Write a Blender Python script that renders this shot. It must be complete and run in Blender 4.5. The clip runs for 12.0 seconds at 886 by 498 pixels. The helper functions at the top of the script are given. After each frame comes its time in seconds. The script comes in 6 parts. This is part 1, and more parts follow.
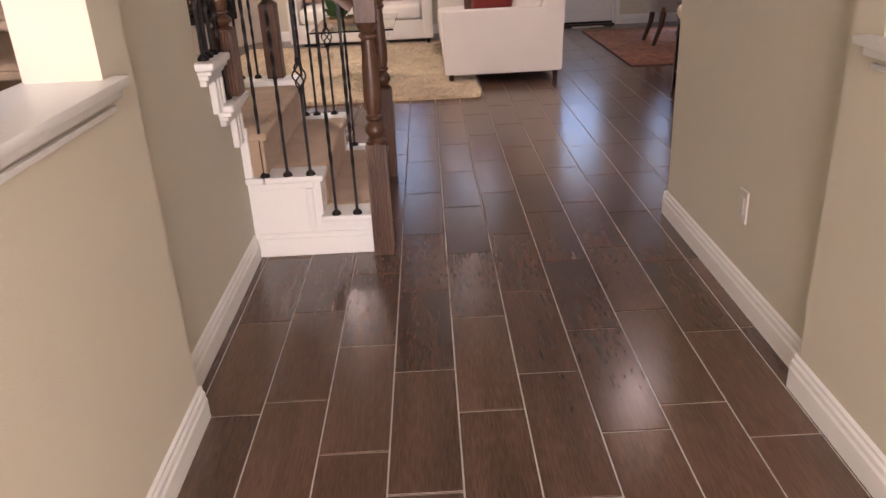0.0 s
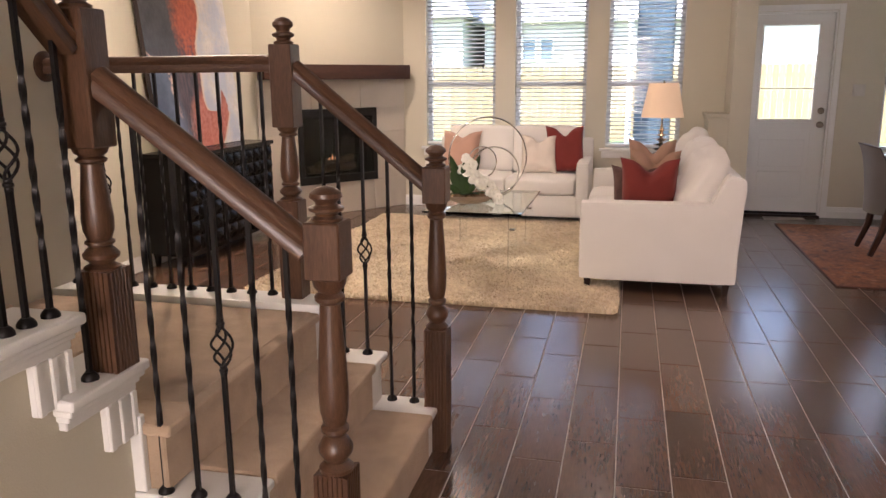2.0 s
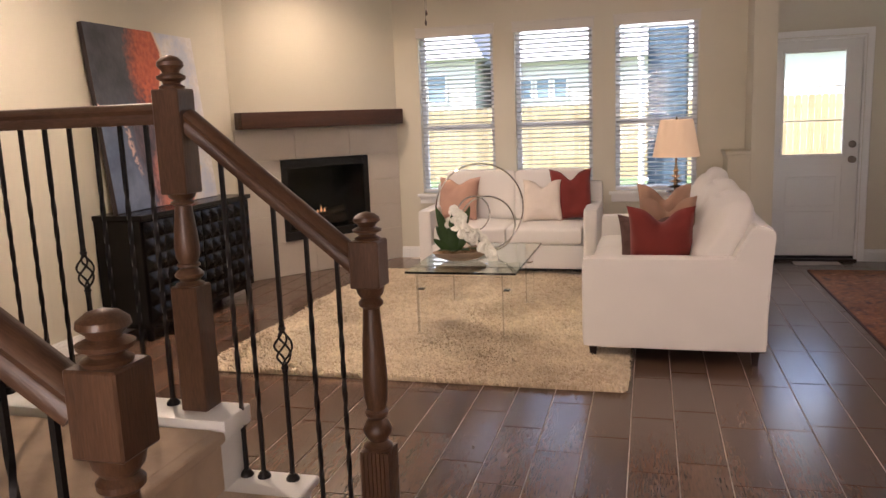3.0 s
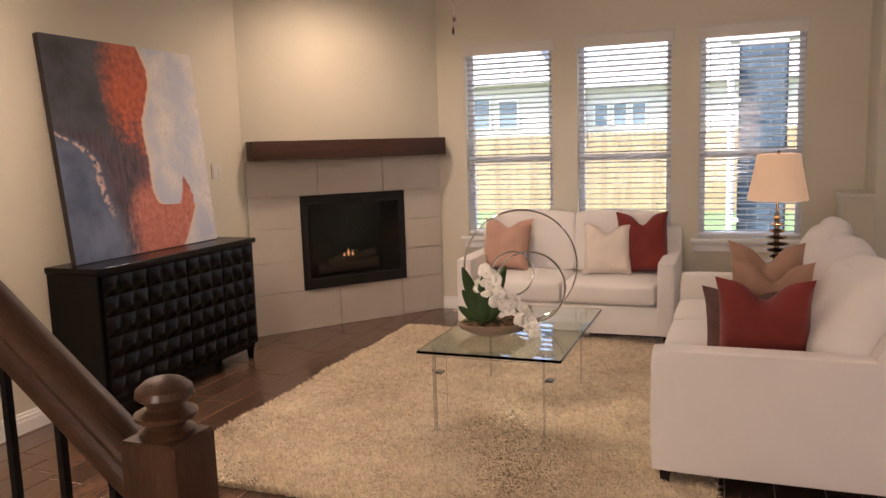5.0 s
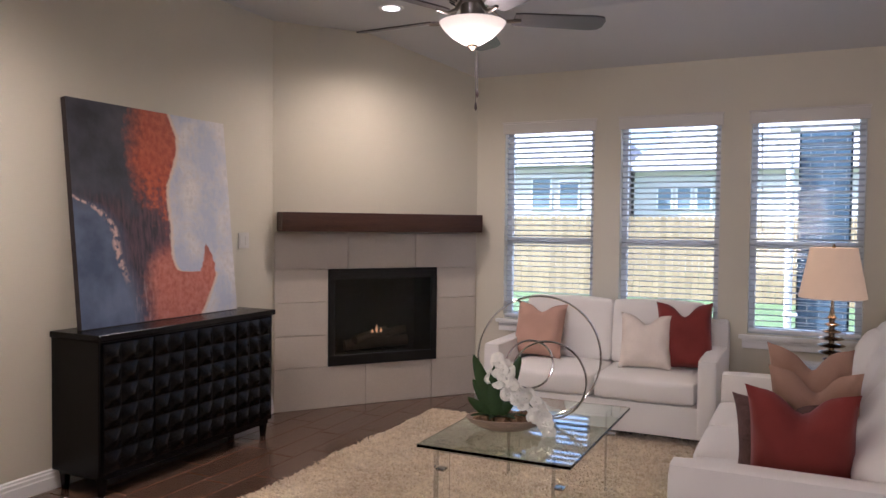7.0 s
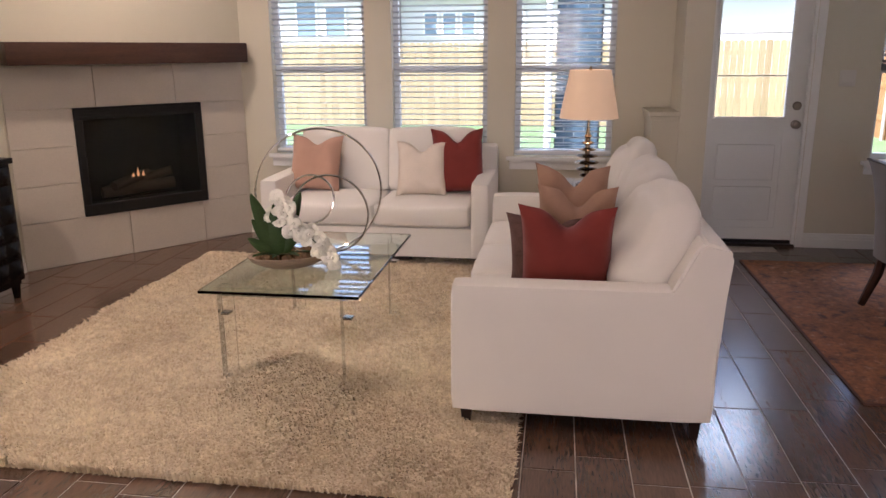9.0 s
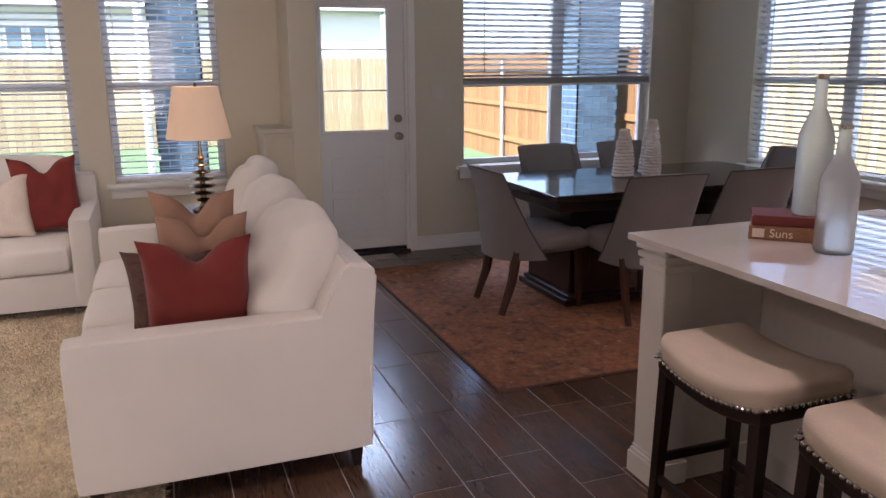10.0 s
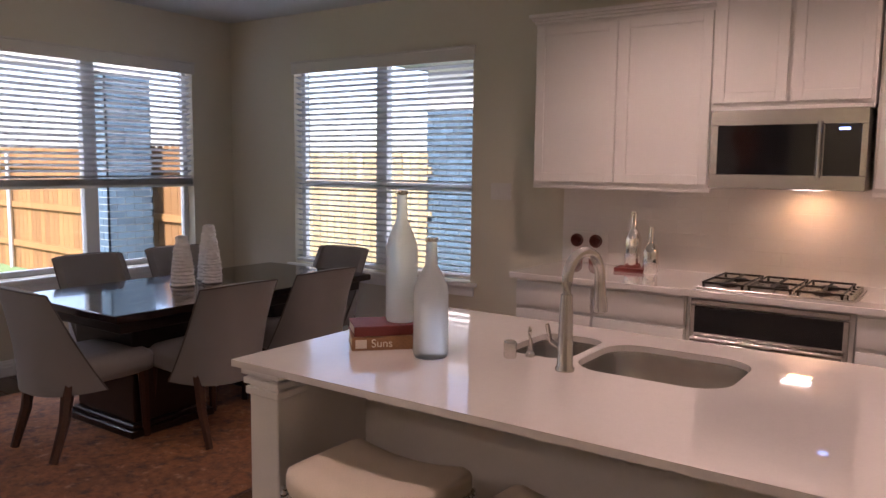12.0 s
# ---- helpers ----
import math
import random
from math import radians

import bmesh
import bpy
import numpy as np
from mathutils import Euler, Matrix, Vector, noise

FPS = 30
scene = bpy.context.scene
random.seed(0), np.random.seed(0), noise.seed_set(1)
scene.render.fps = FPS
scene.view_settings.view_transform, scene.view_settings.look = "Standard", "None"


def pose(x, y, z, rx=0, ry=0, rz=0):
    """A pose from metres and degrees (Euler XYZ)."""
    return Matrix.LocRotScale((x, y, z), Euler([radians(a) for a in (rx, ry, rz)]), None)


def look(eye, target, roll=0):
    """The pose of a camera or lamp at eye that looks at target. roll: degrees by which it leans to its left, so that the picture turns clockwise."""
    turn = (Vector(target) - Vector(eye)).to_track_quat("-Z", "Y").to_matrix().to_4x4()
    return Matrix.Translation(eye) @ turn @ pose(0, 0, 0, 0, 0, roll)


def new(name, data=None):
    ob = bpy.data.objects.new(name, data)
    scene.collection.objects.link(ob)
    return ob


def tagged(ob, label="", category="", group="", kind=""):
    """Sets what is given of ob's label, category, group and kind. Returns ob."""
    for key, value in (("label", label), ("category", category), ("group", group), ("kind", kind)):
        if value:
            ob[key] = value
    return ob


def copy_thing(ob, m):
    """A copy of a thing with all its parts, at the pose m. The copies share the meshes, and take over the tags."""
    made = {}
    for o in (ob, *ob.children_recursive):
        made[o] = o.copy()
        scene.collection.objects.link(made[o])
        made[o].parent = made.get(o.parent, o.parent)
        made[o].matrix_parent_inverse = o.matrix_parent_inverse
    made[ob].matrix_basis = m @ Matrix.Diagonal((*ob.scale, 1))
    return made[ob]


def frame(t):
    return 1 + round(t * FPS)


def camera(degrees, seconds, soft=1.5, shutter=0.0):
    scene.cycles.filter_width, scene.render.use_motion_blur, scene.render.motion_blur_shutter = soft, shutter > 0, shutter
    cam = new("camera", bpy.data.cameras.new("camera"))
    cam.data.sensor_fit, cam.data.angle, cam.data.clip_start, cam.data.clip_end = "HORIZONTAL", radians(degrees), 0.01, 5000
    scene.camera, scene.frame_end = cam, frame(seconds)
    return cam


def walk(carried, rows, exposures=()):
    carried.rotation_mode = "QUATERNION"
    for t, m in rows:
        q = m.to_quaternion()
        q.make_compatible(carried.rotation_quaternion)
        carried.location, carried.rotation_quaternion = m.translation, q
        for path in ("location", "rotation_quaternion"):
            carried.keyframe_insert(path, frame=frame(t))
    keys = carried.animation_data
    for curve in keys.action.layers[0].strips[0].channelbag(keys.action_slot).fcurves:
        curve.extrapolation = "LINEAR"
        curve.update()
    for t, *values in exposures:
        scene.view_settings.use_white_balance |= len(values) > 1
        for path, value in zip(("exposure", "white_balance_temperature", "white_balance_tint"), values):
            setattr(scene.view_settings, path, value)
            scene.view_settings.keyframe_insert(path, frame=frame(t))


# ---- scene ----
cam = camera(60.3, 12.0)
PATH = [
    (0, (0.216, -0.126, 1.359), (0.226, 1.708, 0.562), -2.9),
    (0.5, (0.36, 0.221, 1.389), (0.343, 2.088, 0.672), -1.4),
    (1, (0.453, 0.638, 1.401), (0.292, 2.532, 0.778), -2.1),
    (1.5, (0.576, 1.014, 1.416), (0.253, 2.915, 0.886), -1.0),
    (2, (0.639, 1.4, 1.441), (0.18, 3.297, 1.005), -0.4),
    (2.5, (0.691, 1.763, 1.453), (0.186, 3.663, 1.085), -1.5),
    (3, (0.725, 2.122, 1.449), (0.204, 4.024, 1.118), -2.2),
    (4.8, (0.657, 3.265, 1.483), (-0.029, 5.12, 1.189), -1.9),
    (5, (0.661, 3.342, 1.494), (-0.048, 5.194, 1.232), -1.8),
    (5.5, (0.703, 3.512, 1.53), (-0.106, 5.338, 1.432), -1.2),
    (6, (0.775, 3.608, 1.554), (-0.111, 5.399, 1.643), -0.5),
    (6.25, (0.783, 3.62, 1.561), (-0.107, 5.412, 1.679), -0.2),
    (6.5, (0.786, 3.629, 1.564), (-0.098, 5.421, 1.652), 0.1),
    (7, (0.801, 3.669, 1.506), (-0.062, 5.472, 1.442), 0.6),
    (7.2, (0.795, 3.663, 1.5), (-0.049, 5.472, 1.372), 0.7),
    (8.8, (0.764, 3.734, 1.498), (0.291, 5.619, 1.023), -0.6),
    (9, (0.747, 3.752, 1.499), (0.457, 5.668, 1.002), -0.4),
    (9.5, (0.688, 3.862, 1.496), (0.951, 5.783, 1.006), -1.3),
    (10, (0.702, 4.01, 1.482), (1.379, 5.835, 1.022), -0.4),
    (10.5, (0.735, 4.168, 1.498), (1.685, 5.883, 1.102), 0.3),
    (11, (0.716, 4.28, 1.508), (1.918, 5.846, 1.189), 0.2),
    (11.1, (0.704, 4.293, 1.509), (1.953, 5.824, 1.203), 0.1),
    (11.5, (0.665, 4.325, 1.526), (2.087, 5.708, 1.267), 0.2),
    (12, (0.644, 4.323, 1.544), (2.277, 5.457, 1.326), 0.7),
]
walk(cam, [(t, look(eye, target, roll)) for t, eye, target, roll in PATH], [(0, 2.62, 5930, 31), (1.5, 2.68, 5930, 28), (2.5, 2.6, 6080, 27), (3, 2.46, 6130, 28), (5, 2.26, 6390, 31), (5.5, 2.17, 5660, 28), (6, 2.18, 5420, 27), (7.2, 2.04, 5290, 28), (9, 2.32, 5790, 29), (9.5, 2.3, 5590, 28), (10.5, 2.2, 5640, 30.5), (11.5, 2.2, 5890, 32.5), (12, 2.17, 6120, 33)])

# ---- world, sun, large lights ----
world = bpy.data.worlds.new("sky")
scene.world = world
world.use_nodes = True
wn = world.node_tree
sky = wn.nodes.new("ShaderNodeTexSky")
sky.sky_type = "NISHITA"
sky.sun_disc = False
sky.sun_elevation, sky.sun_rotation = radians(42), radians(245.6)
sky.dust_density, sky.ozone_density = 2.0, 0.5
wn.links.new(sky.outputs[0], wn.nodes["Background"].inputs[0])
wn.nodes["Background"].inputs[1].default_value = 0.15


def lamp(name, kind, m, energy, color=(1, 1, 1), **kw):
    data = bpy.data.lights.new(name, kind)
    data.energy, data.color = energy, color
    for k, v in kw.items():
        setattr_safe(data, k, v)
    ob = new(name, data)
    ob.matrix_world = m
    return ob


def setattr_safe(data, k, v):
    if k == "size":
        data.shape, data.size, data.size_y = "RECTANGLE", v[0], v[1]
    elif k == "angle":
        data.angle = v
    elif k == "radius":
        data.shadow_soft_size = v
    elif k == "spot":
        data.spot_size, data.spot_blend = radians(v), 1.0


# the sun stands in the south-west
lamp("sun", "SUN", look((-9.5, -4.3, 9.5), (0, 0, 0)), 5.0, (1.0, 0.95, 0.86), angle=radians(0.5))
DAY = (0.85, 0.925, 1.0)
NORTH = (0.76, 0.88, 1.0)
WARM = (1.0, 0.80, 0.60)
# daylight from the open sky above the yard, north and east of the windows
lamp("yard_skylight", "AREA", look((-0.2, 13.2, 4.2), (-0.3, 9.0, 0.6)), 38, DAY, size=(4.0, 1.8))
lamp("yard_skylight", "AREA", look((4.0, 13.2, 4.2), (3.6, 9.0, 0.6)), 112, NORTH, size=(2.6, 1.8))
lamp("side_yard_skylight", "AREA", look((8.8, 8.3, 4.3), (4.6, 8.0, 0.6)), 116, NORTH, size=(2.6, 1.8))
# daylight from the entry and the front room; the upper floor lamp is added stair fill
lamp("entry_daylight", "AREA", pose(0.4, -2.9, 1.5, 90, 0, 0), 38, (1.0, 0.87, 0.72), size=(1.6, 2.0))
lamp("upper_landing_daylight", "AREA", look((-1.2, -2.9, 4.35), (-1.1, 3.4, 0.8)), 38, (1.0, 0.93, 0.84), size=(0.9, 0.9))
lamp("side_room_daylight", "AREA", pose(-2.3, 1.1, 1.9, 90, 0, -90), 5.6, (1.0, 0.96, 0.9), size=(1.2, 1.0))

# ---- materials ----


def mat(name, color, rough=0.5, metal=0.0, vary=0.08, scale=8.0, fine=120.0, bump=0.05, bscale=None, stretch=(1, 1, 1), per=0.0, coat=0.0, sheen=0.0, dark=None, trans=0.0, ior=1.45):
    m = bpy.data.materials.new(name)
    m.use_nodes = True
    nt = m.node_tree
    N, L = nt.nodes, nt.links
    b = N["Principled BSDF"]
    b.inputs["Roughness"].default_value = rough
    b.inputs["Metallic"].default_value = metal
    b.inputs["Coat Weight"].default_value = coat
    b.inputs["Sheen Weight"].default_value = sheen
    b.inputs["Transmission Weight"].default_value = trans
    b.inputs["IOR"].default_value = ior
    tc = N.new("ShaderNodeTexCoord")
    mp = N.new("ShaderNodeMapping")
    mp.inputs["Scale"].default_value = stretch
    L.new(tc.outputs["Object"], mp.inputs[0])
    if per:
        shift = N.new("ShaderNodeObjectInfo")
        far = N.new("ShaderNodeMath")
        far.operation = "MULTIPLY"
        far.inputs[1].default_value = 41.0
        L.new(shift.outputs["Random"], far.inputs[0])
        L.new(far.outputs[0], mp.inputs["Location"])
    big = N.new("ShaderNodeTexNoise")
    big.inputs["Scale"].default_value, big.inputs["Detail"].default_value = scale, 5
    sm = N.new("ShaderNodeTexNoise")
    sm.inputs["Scale"].default_value, sm.inputs["Detail"].default_value = fine, 3
    L.new(mp.outputs[0], big.inputs["Vector"])
    L.new(mp.outputs[0], sm.inputs["Vector"])
    mixv = N.new("ShaderNodeMath")
    mixv.operation = "ADD"
    half = N.new("ShaderNodeMath")
    half.operation = "MULTIPLY"
    half.inputs[1].default_value = 0.5
    L.new(big.outputs[0], mixv.inputs[0])
    L.new(sm.outputs[0], mixv.inputs[1])
    L.new(mixv.outputs[0], half.inputs[0])
    fac = half.outputs[0]
    if per:
        info = N.new("ShaderNodeObjectInfo")
        geo = N.new("ShaderNodeNewGeometry")
        s = N.new("ShaderNodeMath")
        s.operation = "ADD"
        L.new(info.outputs["Random"], s.inputs[0])
        L.new(geo.outputs["Random Per Island"], s.inputs[1])
        f = N.new("ShaderNodeMath")
        f.operation = "FRACT"
        L.new(s.outputs[0], f.inputs[0])
        mm = N.new("ShaderNodeMath")
        mm.operation = "MULTIPLY_ADD"
        mm.inputs[1].default_value, mm.inputs[2].default_value = per, -per / 2
        L.new(f.outputs[0], mm.inputs[0])
        a2 = N.new("ShaderNodeMath")
        a2.operation = "ADD"
        L.new(fac, a2.inputs[0])
        L.new(mm.outputs[0], a2.inputs[1])
        fac = a2.outputs[0]
    ramp = N.new("ShaderNodeValToRGB")
    lo = dark if dark else tuple(c * (1 - vary) for c in color)
    hi = color if dark else tuple(min(1, c * (1 + vary)) for c in color)
    ramp.color_ramp.elements[0].position, ramp.color_ramp.elements[0].color = 0.3, (*lo, 1)
    ramp.color_ramp.elements[1].position, ramp.color_ramp.elements[1].color = 0.7, (*hi, 1)
    L.new(fac, ramp.inputs[0])
    L.new(ramp.outputs[0], b.inputs["Base Color"])
    if bump:
        bn = N.new("ShaderNodeBump")
        bn.inputs["Strength"].default_value, bn.inputs["Distance"].default_value = min(1, bump * 4), 0.004
        bt = sm
        if bscale:
            bt = N.new("ShaderNodeTexNoise")
            bt.inputs["Scale"].default_value, bt.inputs["Detail"].default_value = bscale, 4
            L.new(mp.outputs[0], bt.inputs["Vector"])
        L.new(bt.outputs[0], bn.inputs["Height"])
        L.new(bn.outputs[0], b.inputs["Normal"])
    return m


def glow(name, color, strength):
    m = bpy.data.materials.new(name)
    m.use_nodes = True
    b = m.node_tree.nodes["Principled BSDF"]
    b.inputs["Base Color"].default_value = (*color, 1)
    b.inputs["Emission Color"].default_value = (*color, 1)
    b.inputs["Emission Strength"].default_value = strength
    return m


WALL = mat("greige_wall_paint", (0.60, 0.562, 0.448), 0.75, vary=0.03, scale=1.5, fine=260, bump=0.06)
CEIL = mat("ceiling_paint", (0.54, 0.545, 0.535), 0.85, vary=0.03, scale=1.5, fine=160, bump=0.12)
TRIM = mat("white_trim_paint", (0.77, 0.77, 0.74), 0.35, vary=0.03, scale=3, bump=0.015)
DOORW = mat("white_door_paint", (0.74, 0.74, 0.71), 0.4, vary=0.03, scale=3, bump=0.015)
PLANK = mat("wood_look_tile", (0.135, 0.076, 0.048), 0.215, vary=0.3, scale=3.0, fine=60, bump=0.018, bscale=34, stretch=(3.2, 0.28, 1), per=0.16, dark=(0.045, 0.026, 0.017), ior=1.7)
GROUT = mat("tile_grout", (0.46, 0.41, 0.36), 0.8, vary=0.15, scale=20)
STAIN = mat("dark_stained_wood", (0.118, 0.060, 0.032), 0.36, vary=0.25, scale=6, fine=70, bump=0.04, stretch=(4, 4, 0.5), coat=0.08, dark=(0.045, 0.021, 0.011))
RAILW = mat("dark_stained_rail_wood", (0.118, 0.060, 0.032), 0.36, vary=0.25, scale=6, fine=70, bump=0.04, stretch=(0.6, 4, 4), coat=0.08, dark=(0.045, 0.021, 0.011))
MANTEL = mat("mantel_wood", (0.085, 0.036, 0.020), 0.45, scale=5, fine=80, bump=0.06, stretch=(0.4, 6, 6), dark=(0.028, 0.012, 0.008))
IRON = mat("black_iron", (0.018, 0.016, 0.015), 0.45, metal=0.6, vary=0.3, bump=0.05)
CARPET = mat("tan_carpet", (0.60, 0.455, 0.31), 0.95, vary=0.2, scale=12, fine=420, bump=0.25, sheen=0.2, dark=(0.36, 0.26, 0.17))
SHAG = mat("cream_shag", (0.80, 0.69, 0.48), 0.95, scale=3.2, fine=24, bump=0, per=0.2, sheen=0.3, dark=(0.43, 0.325, 0.205))
LINEN = mat("white_upholstery", (0.74, 0.715, 0.665), 0.9, vary=0.03, scale=5, fine=700, bump=0.05, sheen=0.25)
# white slats darkened in colour to carry the shade of their backlit undersides
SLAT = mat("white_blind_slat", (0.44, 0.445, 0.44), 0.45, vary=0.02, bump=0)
VALANCE = mat("cream_blind_valance", (0.60, 0.575, 0.52), 0.5, vary=0.03, scale=3, bump=0.01)
VINYL = mat("white_vinyl_frame", (0.62, 0.63, 0.62), 0.4, vary=0.03, bump=0.01)
LEGW = mat("espresso_wood", (0.022, 0.011, 0.008), 0.3, scale=8, fine=90, bump=0.03, coat=0.2, dark=(0.014, 0.007, 0.005))
LAWN = mat("lawn_grass", (0.13, 0.19, 0.085), 0.9, vary=0.3, scale=3, fine=60, bump=0.3, dark=(0.05, 0.10, 0.025))
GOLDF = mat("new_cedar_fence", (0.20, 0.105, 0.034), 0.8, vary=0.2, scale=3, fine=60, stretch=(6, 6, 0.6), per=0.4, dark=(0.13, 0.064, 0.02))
FENCE = mat("cedar_fence", (0.33, 0.255, 0.135), 0.8, vary=0.2, scale=3, fine=60, stretch=(6, 6, 0.6), per=0.4, dark=(0.22, 0.165, 0.085))
CONC = mat("patio_concrete", (0.45, 0.43, 0.40), 0.85, vary=0.1)


def glass_mat(name, tint, rough=0.0, ior=1.45):
    m = bpy.data.materials.new(name)
    m.use_nodes = True
    b = m.node_tree.nodes["Principled BSDF"]
    b.inputs["Base Color"].default_value = (*tint, 1)
    b.inputs["Roughness"].default_value = rough
    b.inputs["Transmission Weight"].default_value = 1.0
    b.inputs["IOR"].default_value = ior
    return m


def pane_mat(name, ior=1.3, clear=(0.93, 0.96, 0.95)):
    """Thin window glass: mostly clear, with a faint mirror."""
    m = bpy.data.materials.new(name)
    m.use_nodes = True
    N, L = m.node_tree.nodes, m.node_tree.links
    N.remove(N["Principled BSDF"])
    t = N.new("ShaderNodeBsdfTransparent")
    t.inputs[0].default_value = (*clear, 1)
    g = N.new("ShaderNodeBsdfGlossy")
    g.inputs["Roughness"].default_value = 0.02
    f = N.new("ShaderNodeFresnel")
    f.inputs[0].default_value = ior
    mx = N.new("ShaderNodeMixShader")
    L.new(f.outputs[0], mx.inputs[0])
    L.new(t.outputs[0], mx.inputs[1])
    L.new(g.outputs[0], mx.inputs[2])
    L.new(mx.outputs[0], N["Material Output"].inputs[0])
    return m


PANE = pane_mat("window_glass")

# ---- mesh helpers ----


def box(bm, x0, x1, y0, y1, z0, z1, bev=0.0, seg=1):
    r = bmesh.ops.create_cube(bm, size=1.0)
    vs = r["verts"]
    for v in vs:
        v.co = Vector(((x0 + x1) / 2 + v.co.x * (x1 - x0), (y0 + y1) / 2 + v.co.y * (y1 - y0), (z0 + z1) / 2 + v.co.z * (z1 - z0)))
    if bev:
        es = list({e for v in vs for e in v.link_edges})
        bmesh.ops.bevel(bm, geom=es, offset=bev, segments=seg, profile=0.6, affect="EDGES")
    return bm


def nb():
    return bmesh.new()


def boxes(*items, bev=0.0, seg=1):
    """One mesh of several boxes, each bevelled alone."""
    bm = nb()
    for it in items:
        t = nb()
        box(t, *it, bev=bev, seg=seg)
        merge(bm, t)
    return bm


def merge(bm, t, m=None):
    if m is not None:
        bmesh.ops.transform(t, matrix=m, verts=t.verts)
    me = bpy.data.meshes.new("tmp")
    t.to_mesh(me)
    t.free()
    bm.from_mesh(me)
    bpy.data.meshes.remove(me)
    return bm


def lathe(profile, n=20, bm=None):
    """A turned body from (radius, z) pairs."""
    bm = bm or nb()
    rings = []
    for r, z in profile:
        rings.append([bm.verts.new((max(r, 0.0004) * math.cos(2 * math.pi * i / n), max(r, 0.0004) * math.sin(2 * math.pi * i / n), z)) for i in range(n)])
    for a, b in zip(rings, rings[1:]):
        for i in range(n):
            bm.faces.new((a[i], a[(i + 1) % n], b[(i + 1) % n], b[i]))
    bm.faces.new(rings[0][::-1])
    bm.faces.new(rings[-1])
    return bm


def tube(points, r, n=8, bm=None, closed=False, radii=None):
    bm = bm or nb()
    pts = [Vector(p) for p in points]
    rings = []
    k = len(pts)
    for i, p in enumerate(pts):
        if closed:
            d = pts[(i + 1) % k] - pts[i - 1]
        else:
            d = pts[min(i + 1, k - 1)] - pts[max(i - 1, 0)]
        d.normalize()
        q = d.to_track_quat("Z", "Y")
        rr = radii[i] if radii else r
        rings.append([bm.verts.new(p + q @ Vector((rr * math.cos(2 * math.pi * j / n), rr * math.sin(2 * math.pi * j / n), 0))) for j in range(n)])
    pairs = list(zip(rings, rings[1:])) + ([(rings[-1], rings[0])] if closed else [])
    for a, b in pairs:
        for j in range(n):
            bm.faces.new((a[j], a[(j + 1) % n], b[(j + 1) % n], b[j]))
    if not closed:
        bm.faces.new(rings[0][::-1])
        bm.faces.new(rings[-1])
    return bm


def extrude_profile(pts, axis_len, bm=None):
    """A closed (a, b) outline in y-z, drawn out along x from 0 to axis_len."""
    bm = bm or nb()
    A = [bm.verts.new((0, a, b)) for a, b in pts]
    B = [bm.verts.new((axis_len, a, b)) for a, b in pts]
    n = len(pts)
    for i in range(n):
        bm.faces.new((A[i], A[(i + 1) % n], B[(i + 1) % n], B[i]))
    bm.faces.new(A[::-1])
    bm.faces.new(B)
    bmesh.ops.recalc_face_normals(bm, faces=bm.faces)
    return bm


def soft_box(sx, sy, sz, r, puff=0.0, n=10, seed=0.0, wob=0.0):
    """A rounded, padded block centred on the origin."""
    bm = nb()
    bmesh.ops.create_cube(bm, size=2.0)
    bmesh.ops.subdivide_edges(bm, edges=bm.edges[:], cuts=n, use_grid_fill=True)
    hx, hy, hz = sx / 2, sy / 2, sz / 2
    for v in bm.verts:
        c = v.co.copy()
        p = Vector((c.x * hx, c.y * hy, c.z * hz))
        core = Vector((max(-hx + r, min(hx - r, p.x)), max(-hy + r, min(hy - r, p.y)), max(-hz + r, min(hz - r, p.z))))
        d = p - core
        if d.length > 1e-6:
            p = core + d.normalized() * r
        if puff:
            k = (1 - c.x * c.x) * (1 - c.y * c.y) if abs(c.z) > 0.99 else 0
            k2 = (1 - c.x * c.x) * (1 - c.z * c.z) if abs(c.y) > 0.99 else 0
            k3 = (1 - c.y * c.y) * (1 - c.z * c.z) if abs(c.x) > 0.99 else 0
            p += Vector((math.copysign(puff * 0.4 * k3, c.x), math.copysign(puff * 0.6 * k2, c.y), math.copysign(puff * k, c.z)))
        if wob:
            p += noise.noise_vector(p * 6 + Vector((seed, seed * 2, 0))) * wob
        v.co = p
    return bm


def link(name, bm, material, smooth=35):
    bmesh.ops.recalc_face_normals(bm, faces=bm.faces)
    me = bpy.data.meshes.new(name)
    bm.to_mesh(me)
    bm.free()
    if material:
        me.materials.append(material)
    if smooth:
        me.shade_smooth()
        me.set_sharp_from_angle(angle=radians(smooth))
    return new(name, me)


def part(name, bm, material, parent, label="", m=None, smooth=35):
    ob = link(name, bm, material, smooth)
    ob.parent = parent
    if m is not None:
        ob.matrix_basis = m
    if label:
        tagged(ob, label)
    return ob


def again(ob, m, parent=None):
    """One more part on the same mesh."""
    o = new(ob.name.split(".")[0], ob.data)
    o.parent = parent or ob.parent
    o.matrix_basis = m
    return o


def thing(name, m, label, category, group=""):
    e = new(name)
    e.empty_display_size = 0.05
    e.matrix_world = m
    return tagged(e, label, category, group)


def solid(name, bm, material, label, category="", kind="", m=None, smooth=35, group=""):
    ob = link(name, bm, material, smooth)
    if m is not None:
        ob.matrix_world = m
    return tagged(ob, label, category, group, kind)

# ---- structure ----


